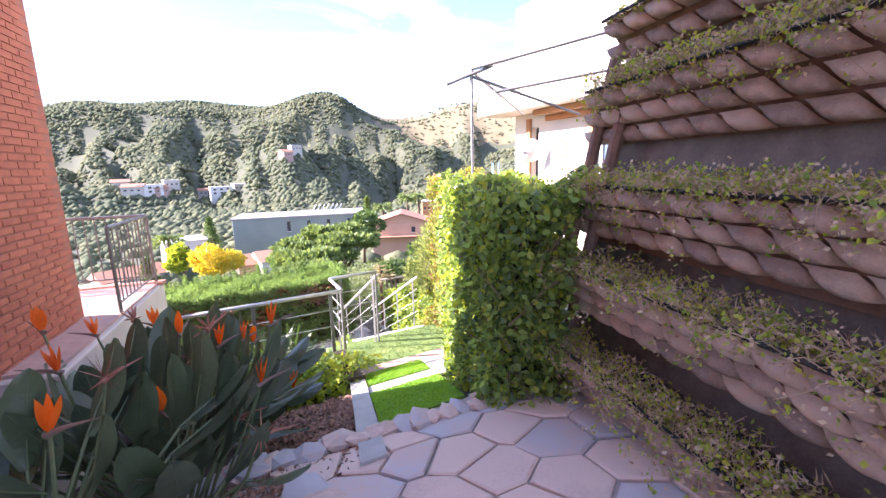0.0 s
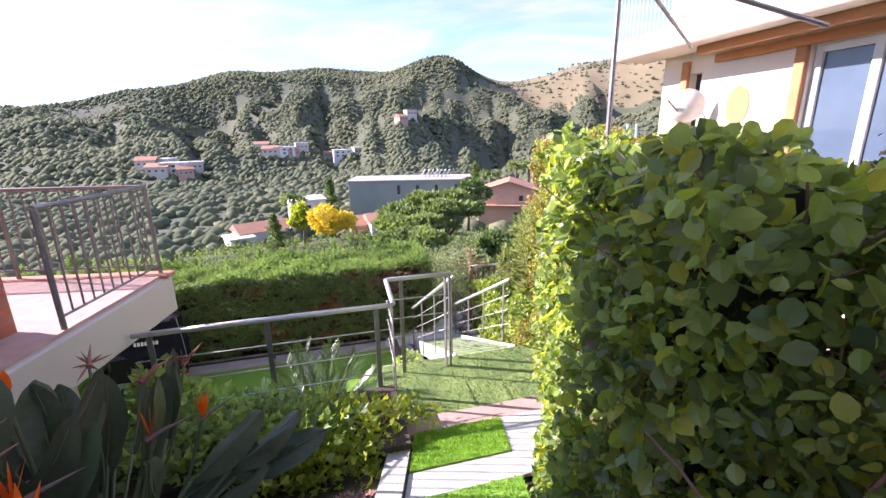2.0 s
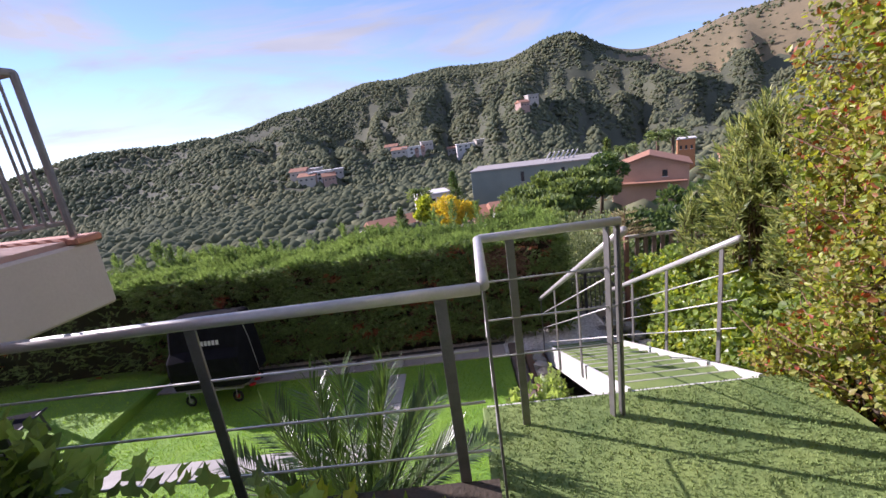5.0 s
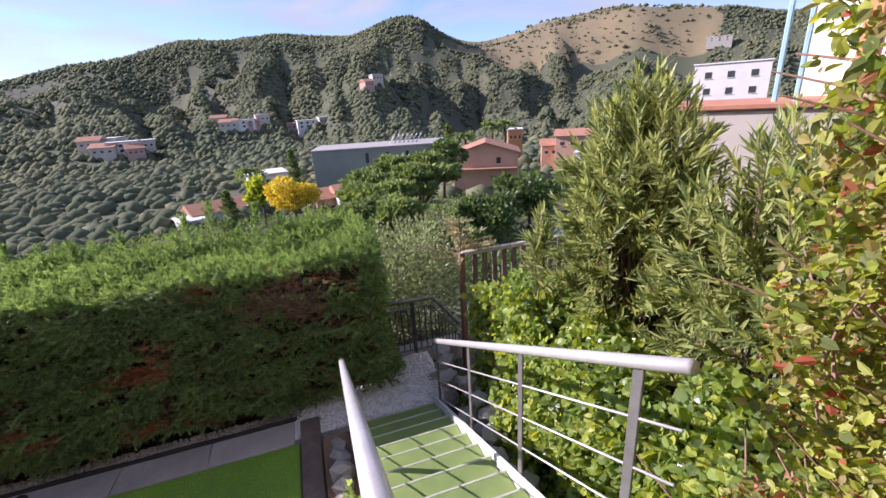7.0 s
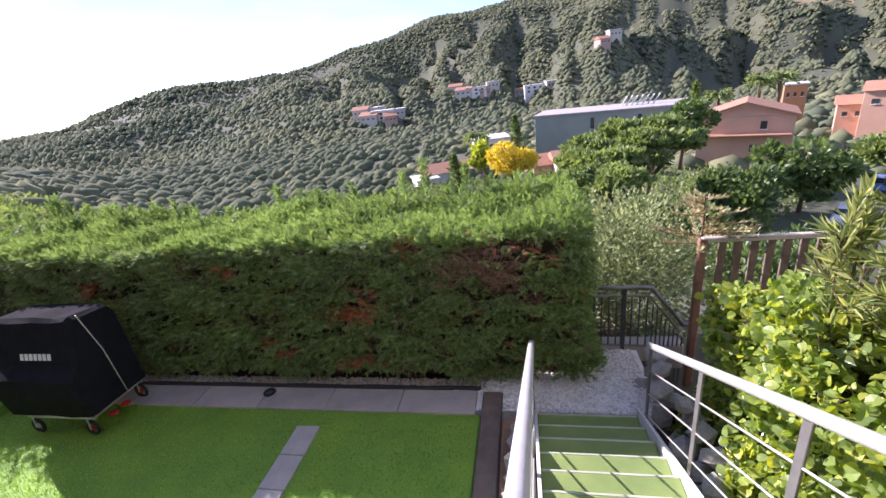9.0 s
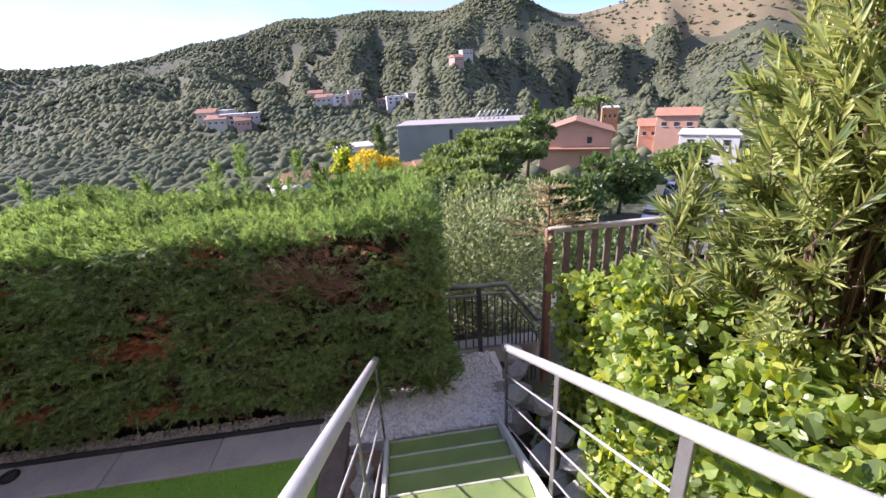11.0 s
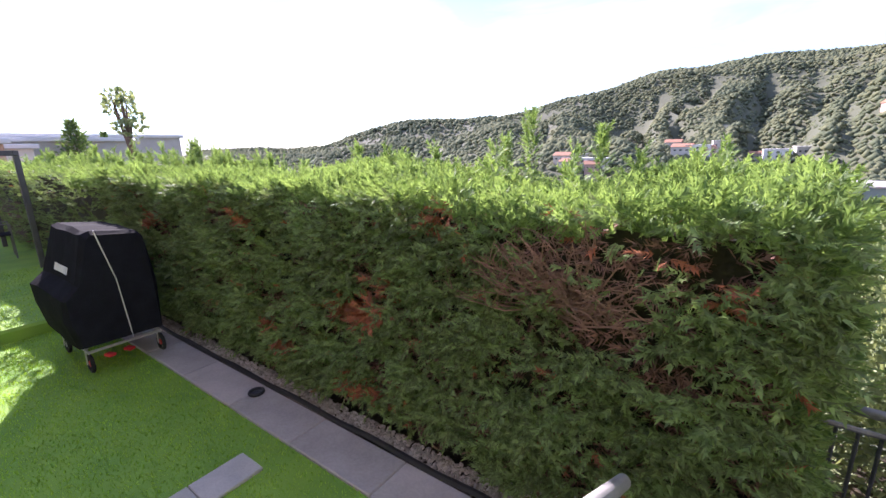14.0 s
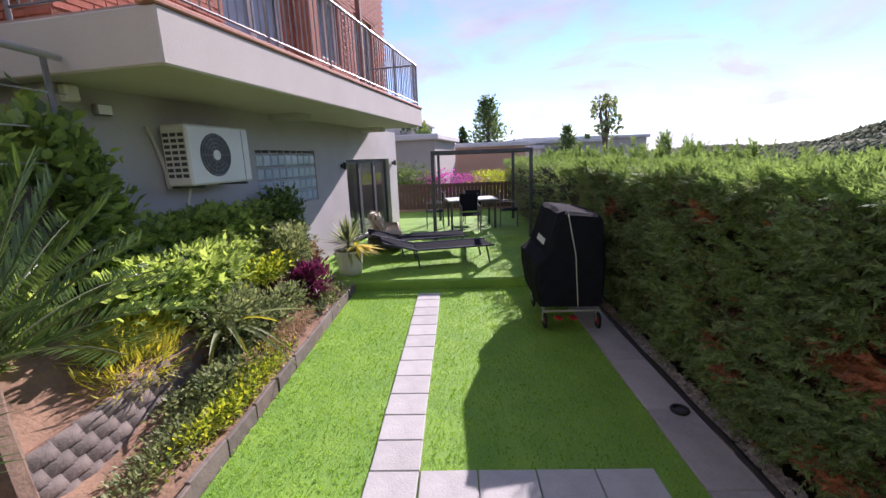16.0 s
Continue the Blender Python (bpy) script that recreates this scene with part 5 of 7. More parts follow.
screen("ivy_bank", "bright green ivy covering the bank beside the stairs", [
    ((1.24, -1.2, -0.2), (0, 3.1, 0), (0.32, 0, 1.55), (-0.95, 0, 0.3)),
    ((1.52, -1.2, 1.34), (0, 3.1, 0), (0.8, 0, 0.08), (0, 0, 1)),
    ((1.42, 1.92, -0.6), (0.9, 0, 0), (0, 0, 1.9), (0, 1, 0))], L_IVY, 27000, 0.056, 0.058, BROAD, ((L_IVYY, 0.45, ""),), 40, core, 6)


def shrub(name, label, centre, radii, k, length, width, leaf_mat, shape=LEAF2, up=0.5, stems=10, base=0.0, lobes=5, seed=1, cat="shrub"):
    t = thing(name, label, cat)
    rs = random.Random(seed)
    ps, ns = [], []
    for i in range(lobes):
        o = (centre[0] + radii[0] * rs.uniform(-0.5, 0.5), centre[1] + radii[1] * rs.uniform(-0.5, 0.5), centre[2] + radii[2] * rs.uniform(-0.45, 0.5))
        a, b = blob_points(o, [r * rs.uniform(0.5, 0.75) for r in radii], k // lobes, fill=0.55)
        ps.append(a)
        ns.append(b)
    ps, ns = np.vstack(ps), np.vstack(ns)
    part("foliage", leaves(ps, ns + np.array((0, 0, up)), np.tile((0, -0.3, 1.0), (len(ps), 1)), length, width, shape, 0.45, 0.4), leaf_mat, t)["kind"] = "stuff"
    m = Mesh()
    for i in range(stems):
        j = rs.randrange(len(ps))
        b = Vector((centre[0] + rs.uniform(-0.25, 0.25) * radii[0], centre[1] + rs.uniform(-0.25, 0.25) * radii[1], base))
        e = Vector(ps[j])
        m.tube([b, b.lerp(e, 0.5) + Vector((0, 0, 0.1 * radii[2])), e], 0.014 * max(radii) + 0.004, 5, 0.004)
    part("stem", m, BARK, t)["kind"] = "stuff"
    return t


def oleander(label, centre, radii, shoots, base, seed, leaf=0.11):
    """Upright shoots, each ringed with whorls of narrow leaves towards its tip."""
    t = thing("oleander", label, "shrub")
    rs = random.Random(seed)
    stems, ps, gs, ns = Mesh(), [], [], []
    for i in range(shoots):
        d = Vector((rs.gauss(0, 1), rs.gauss(0, 1), rs.gauss(0.25, 1))).normalized()
        q = rs.uniform(0.35, 1.0) ** 0.5
        tip = Vector((centre[0] + d.x * radii[0] * q, centre[1] + d.y * radii[1] * q, centre[2] + d.z * radii[2] * q))
        way = (Vector((d.x * 0.7, d.y * 0.7, 0.35 + 0.5 * abs(d.z))) + Vector((rs.gauss(0, 0.2), rs.gauss(0, 0.2), 0))).normalized()
        a = way.orthogonal().normalized()
        b = way.cross(a)
        L = rs.uniform(0.25, 0.45)
        if i % 3 == 0:
            root = Vector((centre[0] + d.x * 0.2, centre[1] + d.y * 0.2, base))
            stems.tube([root, root.lerp(tip, 0.5) + Vector((0, 0, 0.12 * radii[2])), tip - way * L, tip], 0.012, 5, 0.003)
        else:
            stems.tube([tip - way * L, tip], 0.005, 4, 0.002)
        for w in range(9):
            o = tip - way * L * (1 - (w + 1) / 9)
            for k in range(4):
                c = math.tau * (k / 4 + 0.17 * w) + rs.uniform(-0.3, 0.3)
                side = a * math.cos(c) + b * math.sin(c)
                ps.append(o[:])
                gs.append((side * (1.0 - 0.06 * w) + way * (0.45 + 0.09 * w))[:])
                ns.append((way - side * 0.4)[:])
    part("foliage", leaves(np.array(ps), np.array(gs), np.array(ns), leaf, 0.022, KITE, 0.14, 0.35), L_OLE, t)["kind"] = "stuff"
    part("stem", stems, BARK, t)["kind"] = "stuff"


oleander("tall oleander shrub with narrow grey-green leaves", (2.55, 0.85, 1.80), (0.74, 0.74, 1.55), 640, -0.2, 2)
oleander("young oleander shoots beside the ivy bank", (1.90, 1.30, 1.75), (0.14, 0.16, 0.5), 16, 0.6, 3, 0.13)
oleander("dense oleander shrub between the creeper and the ivy bank", (2.75, -0.25, 1.65), (0.85, 0.8, 1.5), 460, -0.2, 12)
shrub("olive_shrub", "light green small-leaved shrub behind the fence", (0.95, 4.3, 0.2), (1.3, 1.0, 1.3), 14000, 0.06, 0.035, L_GREY, LEAF2, 0.5, 14, -1.6, 7, 4)
shrub("ivy_clump", "variegated ivy spilling over the terrace edge", (-1.75, -3.25, 1.84), (0.85, 0.6, 0.20), 3600, 0.062, 0.06, L_IVYY, IVYLEAF, 0.6, 8, 1.8, 7, 5)
shrub("ivy_clump", "dark ivy ground cover behind the railing", (-2.7, -3.1, 1.95), (1.4, 0.6, 0.25), 2200, 0.075, 0.07, L_IVY, IVYLEAF, 0.6, 8, 1.8, 7, 6)
cn = thing("dry_conifer", "straggly dry conifer top behind the ivy bank", "tree")
m, cp, cg = Mesh(), [], []
m.tube([(1.75, 2.9, -0.5), (1.72, 2.9, 1.0), (1.70, 2.9, 1.78)], 0.025, 6, 0.006)
random.seed(8)
for i in range(26):
    z = 1.22 + i * 0.02
    a = random.uniform(0, math.tau)
    L = (1.95 - z) * 0.75
    e = Vector((1.71 + L * math.cos(a), 2.9 + L * math.sin(a), z + 0.25 * L))
    part("branch", Mesh().tube([(1.71, 2.9, z), e], 0.008, 5, 0.003), TWIG, cn)
    for k in range(60):
        q = Vector((1.71, 2.9, z)).lerp(e, random.random())
        cp.append(q[:])
        cg.append((random.uniform(-1, 1) + math.cos(a), random.uniform(-1, 1) + math.sin(a), 0.8))
part("trunk", m, BARK, cn)
part("needles", leaves(np.array(cp), np.array(cg), RNG.normal(0, 1, (len(cp), 3)), 0.06, 0.012, LEAF2, 0.3), STRAWGREEN, cn)["kind"] = "stuff"

# ---- lower fence and its rail ----
fe = thing("lower_fence", "grey steel fence with upright bars beyond the gravel", "fence")
part("top_rail", Mesh().tube([(0.35, 2.92, 0.79), (1.27, 2.88, 0.79), (1.62, 2.92, 0.31), (2.4, 2.92, 0.33)], 0.026, 8), DSTEEL, fe, smooth=True)
part("lower_rail", Mesh().tube([(0.35, 2.92, 0.69), (1.25, 2.88, 0.69), (1.60, 2.92, 0.21)], 0.014, 6), DSTEEL, fe)
part("bottom_rail", Mesh().tube([(0.35, 2.92, 0.06), (1.27, 2.88, 0.06)], 0.014, 6), DSTEEL, fe)
for i in range(12):
    part("bar", Mesh().tube([(0.38 + i * 0.078, 2.92 - 0.0035 * i, 0.06), (0.38 + i * 0.078, 2.92 - 0.0035 * i, 0.70)], 0.008, 6), IRON, fe)
for i in range(8):
    x = 1.30 + i * 0.045
    part("bar", Mesh().tube([(x, 2.89, -0.6), (x, 2.89, 0.66 - (x - 1.25) * 1.4)], 0.007, 6), IRON, fe)
for x, z in ((1.0, 0.77), (2.05, 0.31)):
    part("post", Mesh().box((x, 2.90, z / 2 - 0.25), (0.045, 0.045, z + 0.5), bev=0.004), IRON, fe)
m = Mesh().box((0.9, 2.98, -0.1), (1.5, 0.2, 0.32), bev=0.02)
solid("fence_kerb", m, CONCRETE, "rough concrete kerb under the lower fence", "kerb", "structure")
tf = thing("timber_fence", "brown timber fence half hidden by ivy and oleander", "fence")
part("rail", Mesh().box((2.95, 2.75, 1.36), (2.6, 0.06, 0.05), rz=0, bev=0.008), STONE, tf, "pale weathered top rail")
for i in range(18):
    part("slat", Mesh().box((1.85 + i * 0.14, 2.78, 0.9), (0.07, 0.025, 0.85), bev=0.004), SLEEPER, tf)
part("rail", Mesh().box((2.95, 2.75, 0.75), (2.6, 0.06, 0.06), bev=0.008), WOOD, tf)
part("post", Mesh().box((1.66, 2.75, 0.5), (0.07, 0.07, 1.75), bev=0.008), WOOD, tf)
solid("stair_side_soil", Mesh().box((-0.17, 0.1, 0.02), (0.28, 3.2, 0.14), bev=0.02), SOIL, "dry soil strip between lawn and stairs", "soil", "structure")
rw = thing("rubble_wall", "rough pale stones in the strip between lawn and stairs", "wall")
random.seed(33)
rk3 = [crowns(np.array([(0, 0, 0.0)]), np.array([1.0])).data("stone", STONE) for _ in range(4)]
for i in range(20):
    piece("stone", rk3[i % 4], rw, pose(-0.17 + random.uniform(-0.05, 0.05), 1.45 - i * 0.15, 0.12 + random.uniform(-0.02, 0.05), 0, 0, random.uniform(0, 360)) @ Matrix.Diagonal((0.10, 0.085, 0.07 + random.uniform(0, 0.04), 1)))
shrub("ivy_clump", "small ivy growing among the stones beside the stairs", (-0.18, -0.2, 0.32), (0.13, 0.9, 0.22), 1500, 0.055, 0.05, L_IVY, IVYLEAF, 0.6, 6, 0.05, 7, 71)
shrub("ivy_clump", "ivy hanging over the cement base under the landing", (-0.55, -1.40, 0.95), (0.4, 0.14, 0.5), 1800, 0.06, 0.055, L_IVY, IVYLEAF, 0.3, 6, 0.05, 6, 72)
rw = thing("rubble_wall", "rough rubble stones beside the stair foot", "wall")
random.seed(31)
rk2 = [crowns(np.array([(0, 0, 0.0)]), np.array([1.0])).data("stone", STONE) for _ in range(5)]
for i in range(40):
    piece("stone", rk2[i % 5], rw, pose(1.12 + random.uniform(-0.05, 0.16), 2.3 - (i % 14) * 0.24, 0.02 + (i // 14) * 0.17 + random.uniform(-0.03, 0.05) - 0.02, 0, 0, random.uniform(0, 360)) @ Matrix.Diagonal((0.13, 0.11, 0.09, 1)))

# ---- planting bed between lawn and house ----
BEDZ = lambda x, y: 0.06 + 0.08 * max(0, min(1, (-1.3 - y) / 0.6)) + 0.30 * max(0, min(1, (-1.90 - y) / 0.04)) * (x > -3.8) + 0.75 * max(0, min(1, (-2.0 - y) / 0.75)) * max(0, min(1, (-x - 1.0) / 2.0))
m = Mesh().grid(lambda u, w: (-6.25 + u * 5.95, -1.2 - w * 1.75, BEDZ(-6.25 + u * 5.95, -1.2 - w * 1.75) + 0.03 * math.sin(u * 40) * math.sin(w * 11)), 60, 20)
solid("planting_bed", m, SOIL, "dry brown soil of the sloping planting bed", "soil", "structure", smooth=True)
be = thing("bed_edging", "mossy dark edging boards along the turf", "edging")
for i in range(14):
    x = -0.5 - i * 0.41
    part("board", Mesh().box((x - 0.2, -1.205 + random.uniform(-0.01, 0.01), 0.05), (0.40, 0.035, 0.14 + random.uniform(0, 0.04)), rz=random.uniform(-2, 2), bev=0.006), SCALEG if i % 3 else SLEEPER, be)
sb = thing("scalloped_edging", "grey scalloped plastic panel retaining the upper bed", "edging")
part("panel", Mesh().box((-2.45, -1.93, 0.28), (2.7, 0.03, 0.36), rz=-2, bev=0.004), WOOD, sb)
sb_me = Mesh().grid(lambda u, w: ((u - 0.5) * 0.17, 0.02 * (max(0, math.sin(math.pi * u)) * max(0, math.sin(math.pi * w))) ** 0.6, (0.5 - w) * 0.11 + (u - 0.5) * 0.05), 5, 5).data("tile", SCALEG, True)
for j in range(4):
    for i in range(16):
        piece("tile", sb_me, sb, pose(-1.18 - i * 0.165 - (0.08 if j % 2 else 0), -1.90 + 0.004 * j, 0.42 - j * 0.10, 12, 14, -2))
for args in (("bed_shrub", "glossy climbing ivy under the house wall", (-4.9, -2.35, 1.10), (1.5, 0.35, 0.45), 5200, 0.08, 0.075, L_IVY, IVYLEAF, 0.5, 8, 0.4, 7, 41),
             ("bed_shrub", "mass of light ivy leaves on the bed slope", (-4.3, -2.15, 0.85), (1.4, 0.45, 0.42), 5200, 0.075, 0.07, L_IVY, IVYLEAF, 0.5, 6, 0.3, 7, 42),
             ("bed_shrub", "dark ivy climbing the house corner", (-3.3, -2.55, 1.5), (0.5, 0.25, 0.95), 3000, 0.10, 0.09, L_IVY, OVAL, 0.3, 8, 0.5, 7, 43),
             ("bed_shrub", "yellow-green feathery shrub by the divider", (-3.0, -2.15, 0.60), (0.70, 0.30, 0.26), 5200, 0.11, 0.011, L_YGRASS, LEAF2, 0.7, 4, 0.3, 5, 44),
             ("bed_shrub", "purple-leaved low shrub at the turf edge", (-5.05, -1.52, 0.42), (0.42, 0.28, 0.28), 1500, 0.09, 0.035, L_PURPLE, LEAF2, 0.7, 6, 0.1, 4, 45),
             ("bed_shrub", "small grey-green shrub on the bed", (-4.2, -1.72, 0.45), (0.8, 0.32, 0.28), 4200, 0.05, 0.03, L_GREY, OVAL, 0.5, 5, 0.1, 5, 46),
             ("bed_shrub", "flowering mixed green shrub by the wall", (-5.6, -1.85, 0.66), (0.75, 0.4, 0.45), 4200, 0.055, 0.035, L_GREY, OVAL, 0.5, 6, 0.1, 6, 47),
             ("bed_shrub", "dry brown creeping plant over the edging", (-4.1, -1.38, 0.20), (0.9, 0.16, 0.12), 2200, 0.05, 0.012, DRY, LEAF2, 0.3, 4, 0.05, 6, 48),
             ("bed_shrub", "low green weeds along the edging", (-2.6, -1.53, 0.15), (1.2, 0.24, 0.08), 4200, 0.034, 0.018, L_GREY, LEAF2, 0.5, 4, 0.05, 7, 49),
             ("bed_shrub", "pale grey-green cushion plants on the bed", (-3.4, -1.60, 0.20), (0.8, 0.24, 0.11), 3600, 0.04, 0.026, L_GREY, OVAL, 0.5, 5, 0.05, 7, 53),
             ("bed_shrub", "yellow-green cushion plant below the ivy", (-4.9, -1.95, 0.72), (0.6, 0.25, 0.22), 2600, 0.045, 0.03, L_IVYY, OVAL, 0.5, 5, 0.1, 5, 54),
             ("bed_shrub", "low mixed green plants over the edging", (-5.2, -1.38, 0.20), (0.9, 0.18, 0.14), 3600, 0.038, 0.024, L_GREY, OVAL, 0.5, 4, 0.05, 8, 55),
             ("bed_shrub", "low light green plants over the edging", (-3.2, -1.38, 0.17), (1.0, 0.17, 0.12), 3600, 0.036, 0.02, L_IVYY, LEAF2, 0.5, 4, 0.05, 8, 56),
             ("bed_shrub", "orange-red low plant near the pot", (-6.0, -1.7, 0.55), (0.25, 0.2, 0.2), 500, 0.06, 0.03, L_REDLEAF, OVAL, 0.5, 4, 0.1, 3, 50),
             ("bed_shrub", "dark evergreen shrub under the glass blocks", (-6.2, -2.15, 1.05), (0.6, 0.25, 0.45), 2200, 0.06, 0.05, L_DARK, OVAL, 0.5, 6, 0.3, 5, 51),
             ("bed_shrub", "ivy covering the terrace wall", (-2.4, -2.5, 0.95), (1.2, 0.16, 0.75), 3600, 0.085, 0.08, L_IVY, IVYLEAF, 0.3, 6, 0.3, 8, 52)):
    shrub(*args)
ag = thing("variegated_agave", "rosette of cream-edged arching agave leaves", "plant")
for i in range(22):
    a, L = math.tau * i * 0.382, 0.38 + 0.12 * (i % 3)
    ri = lambda t: (L * t * math.cos(a) * (0.5 + 0.5 * t), L * t * math.sin(a) * (0.5 + 0.5 * t), 0.45 * t - 0.38 * t * t * (1 + 0.6 * (i % 2)))
    m = Mesh().grid(lambda u, w: tuple(Vector(ri(u)) + Vector((-math.sin(a), math.cos(a), 0)) * (w - 0.5) * 0.055 * (1 - u) ** 0.6 + Vector((0, 0, 0.012 * (2 * w - 1) ** 2))), 8, 2)
    o = part("leaf", m, L_YGRASS if i % 3 == 0 else L_GREY, ag, smooth=True)
ag.matrix_basis = pose(-3.72, -1.80, 0.36) @ Matrix.Scale(1.25, 4)

# cycad
cy = thing("cycad", "large sago cycad with arching feathery fronds", "plant", pose(-1.85, -2.0, 0.35))
part("trunk", Mesh().tube([(0, 0, -0.2), (0.02, 0, 0.3), (0, 0, 0.62)], 0.16, 10, 0.12), BARK, cy)
for i in range(38):
    a = math.tau * i * 0.382
    tilt = 0.25 + 0.95 * (i / 38)
    L = 1.28
    pts = [Vector((L * s * math.sin(tilt) * (1 - 0.10 * s) * math.cos(a), L * s * math.sin(tilt) * (1 - 0.10 * s) * math.sin(a), 0.60 + L * (s * math.cos(tilt) - 0.38 * s * s * math.sin(tilt)))) for s in (k / 10 for k in range(11))]
    fr = part("frond", Mesh().tube(pts, 0.010, 5, 0.003), L_STEM, cy)
    n = 92
    s = np.repeat(np.linspace(0.10, 0.99, n // 2), 2)
    arr = np.array([p[:] for p in pts])
    base = np.column_stack([np.interp(s * 10, np.arange(11), arr[:, k]) for k in range(3)])
    tang = np.column_stack([np.interp(np.clip(s * 10 + 0.5, 0, 10), np.arange(11), arr[:, k]) for k in range(3)]) - base + 1e-5
    sidev = np.cross(unit(tang), np.array((0, 0, 1.0)))
    sgn = np.where(np.arange(n) % 2, 1.0, -1.0)[:, None]
    g = sidev * sgn + unit(tang) * 0.55 + np.array((0, 0, 0.25))
    taper = np.clip(1.25 - s, 0.3, 1)
    part("leaflet", leaves(base, g, np.tile((0, 0, 1.0), (n, 1)), 0.20, 0.014, LEAF2, 0.05, 0.15), L_PALM, fr)["kind"] = "stuff"

# bird of paradise
def strelitzia(base, k, seed, blooms):
    t = thing("bird_of_paradise", "bird of paradise plant with orange flowers and grey-green leaves", "plant", pose(*base), "bird of paradise plants")
    rs = random.Random(seed)
    for i in range(k):
        a, lean, L = rs.uniform(0, math.tau), rs.uniform(0.4, 1.6), rs.uniform(0.42, 0.62)
        H = rs.uniform(0.45, 0.78)
        r0 = rs.uniform(0, 0.22)
        s0 = Vector((r0 * math.cos(a), r0 * math.sin(a), 0))
        s1 = s0 + Vector((H * math.sin(lean) * 0.7 * math.cos(a), H * math.sin(lean) * 0.7 * math.sin(a), H * math.cos(lean * 0.6)))
        d1 = Vector((math.sin(lean) * math.cos(a), math.sin(lean) * math.sin(a), math.cos(lean)))
        sd = Vector((-math.sin(a), math.cos(a), 0))
        nm = d1.cross(sd)
        roll = rs.uniform(-0.7, 0.7)
        sd = sd * math.cos(roll) + nm * math.sin(roll)
        nm = d1.cross(sd)
        wd = rs.uniform(0.075, 0.12)
        lf = part("leaf", Mesh().grid(lambda u, w: tuple(s1 + d1 * L * u + nm * (0.12 * u * u - 0.5 * abs(w - 0.5) * wd + 0.008 * math.sin(9 * u + 6 * w)) + sd * (w - 0.5) * 2 * wd * min(1, 0.10 + u / 0.38) ** 0.8 * max(0.02, 1 - max(0, (u - 0.5) / 0.5) ** 2.6) ** 0.6), 12, 6), L_STREL, t, smooth=True)
        part("stalk", Mesh().tube([s0, s0.lerp(s1, 0.5) + Vector((0, 0, 0.04)), s1], 0.013, 6, 0.009), L_STEM, lf, smooth=True)
        part("midrib", Mesh().tube([s1 + nm * 0.006, s1 + d1 * L * 0.5 + nm * 0.03, s1 + d1 * L * 0.97 + nm * 0.10], 0.006, 5, 0.002), L_STEM, lf)
    for bx, by, bz, yaw, fresh in blooms:
        top = Vector((bx, by, bz))
        fl_ = part("flower", Mesh().tube([(bx * 0.3, by * 0.3, 0.0), (bx * 0.8, by * 0.8, bz * 0.6), top], 0.011, 6, 0.009), L_STEM, t, "flower stalk with beak-shaped bloom")
        ca, sa = math.cos(yaw), math.sin(yaw)
        tip = top + Vector((0.20 * ca, 0.20 * sa, 0.05))
        part("bract", Mesh().tube([top - Vector((0.02 * ca, 0.02 * sa, 0.01)), top + Vector((0.06 * ca, 0.06 * sa, 0.02)), tip], 0.018, 7, 0.002), PETALBLUE if fresh else PETALDRY, fl_)
        for q in range(3 if fresh else 14):
            u = (q - 1) * 0.42
            e = top + Vector(((0.02 + 0.10 * math.sin(u)) * ca - 0.03 * u * sa, (0.02 + 0.10 * math.sin(u)) * sa + 0.03 * u * ca, 0.15 + 0.02 * (q % 2))) if fresh else top + Vector((rs.uniform(-0.12, 0.12), rs.uniform(-0.12, 0.12), rs.uniform(-0.10, 0.12)))
            dv = e - top
            sdv = dv.cross(Vector((ca, sa, 0.3))).normalized() * (0.030 if fresh else 0.007)
            part("petal", Mesh().grid(lambda a_, b_: tuple(top + dv * a_ + sdv * (b_ - 0.5) * 2 * math.sin(math.pi * (0.08 + 0.9 * a_)) + Vector((0, 0, 0.01 * a_))), 5, 2), PETAL if fresh else PETALDRY, fl_)
    return t


strelitzia((-2.90, -4.40, PZ(-4.35)), 40, 3, ((0.45, -0.1, 1.05, 0.3, True), (0.55, 0.3, 0.85, 0.6, True), (-0.2, 0.1, 1.25, 2.6, True), (0.25, 0.4, 1.1, 1.0, False), (-0.5, -0.3, 1.05, 3.4, False), (0.8, -0.3, 0.55, 0.2, True), (0.05, -0.45, 1.1, 4.6, False), (-0.65, 0.3, 1.2, 2.9, True), (0.35, 0.75, 1.0, 1.2, False), (-0.1, 0.6, 1.15, 1.9, False)))
strelitzia((-3.2, -5.15, PZ(-5.15)), 34, 5, ((0.3, 0.25, 1.1, 1.2, True), (-0.3, -0.2, 1.15, 3.0, True), (0.6, -0.35, 0.62, -0.3, False), (0.0, 0.5, 1.2, 1.6, False), (-0.5, 0.4, 1.25, 2.2, True), (0.55, 0.1, 1.0, 0.4, True), (-0.7, -0.3, 1.0, 3.6, False), (0.2, -0.55, 0.9, 5.0, True)))
strelitzia((-3.0, -5.62, PZ(-5.35)), 20, 9, ((0.68, 0.12, 1.18, 0.2, True), (0.55, -0.2, 0.92, 0.1, True), (0.3, 0.4, 1.15, 0.8, False), (0.5, -0.5, 0.75, -0.4, False)))
strelitzia((-3.55, -6.1, PZ(-6.1)), 22, 7, ((0.25, -0.25, 0.98, -0.4, True), (-0.2, 0.3, 1.1, 1.9, False), (0.35, 0.3, 0.95, 0.5, False)))

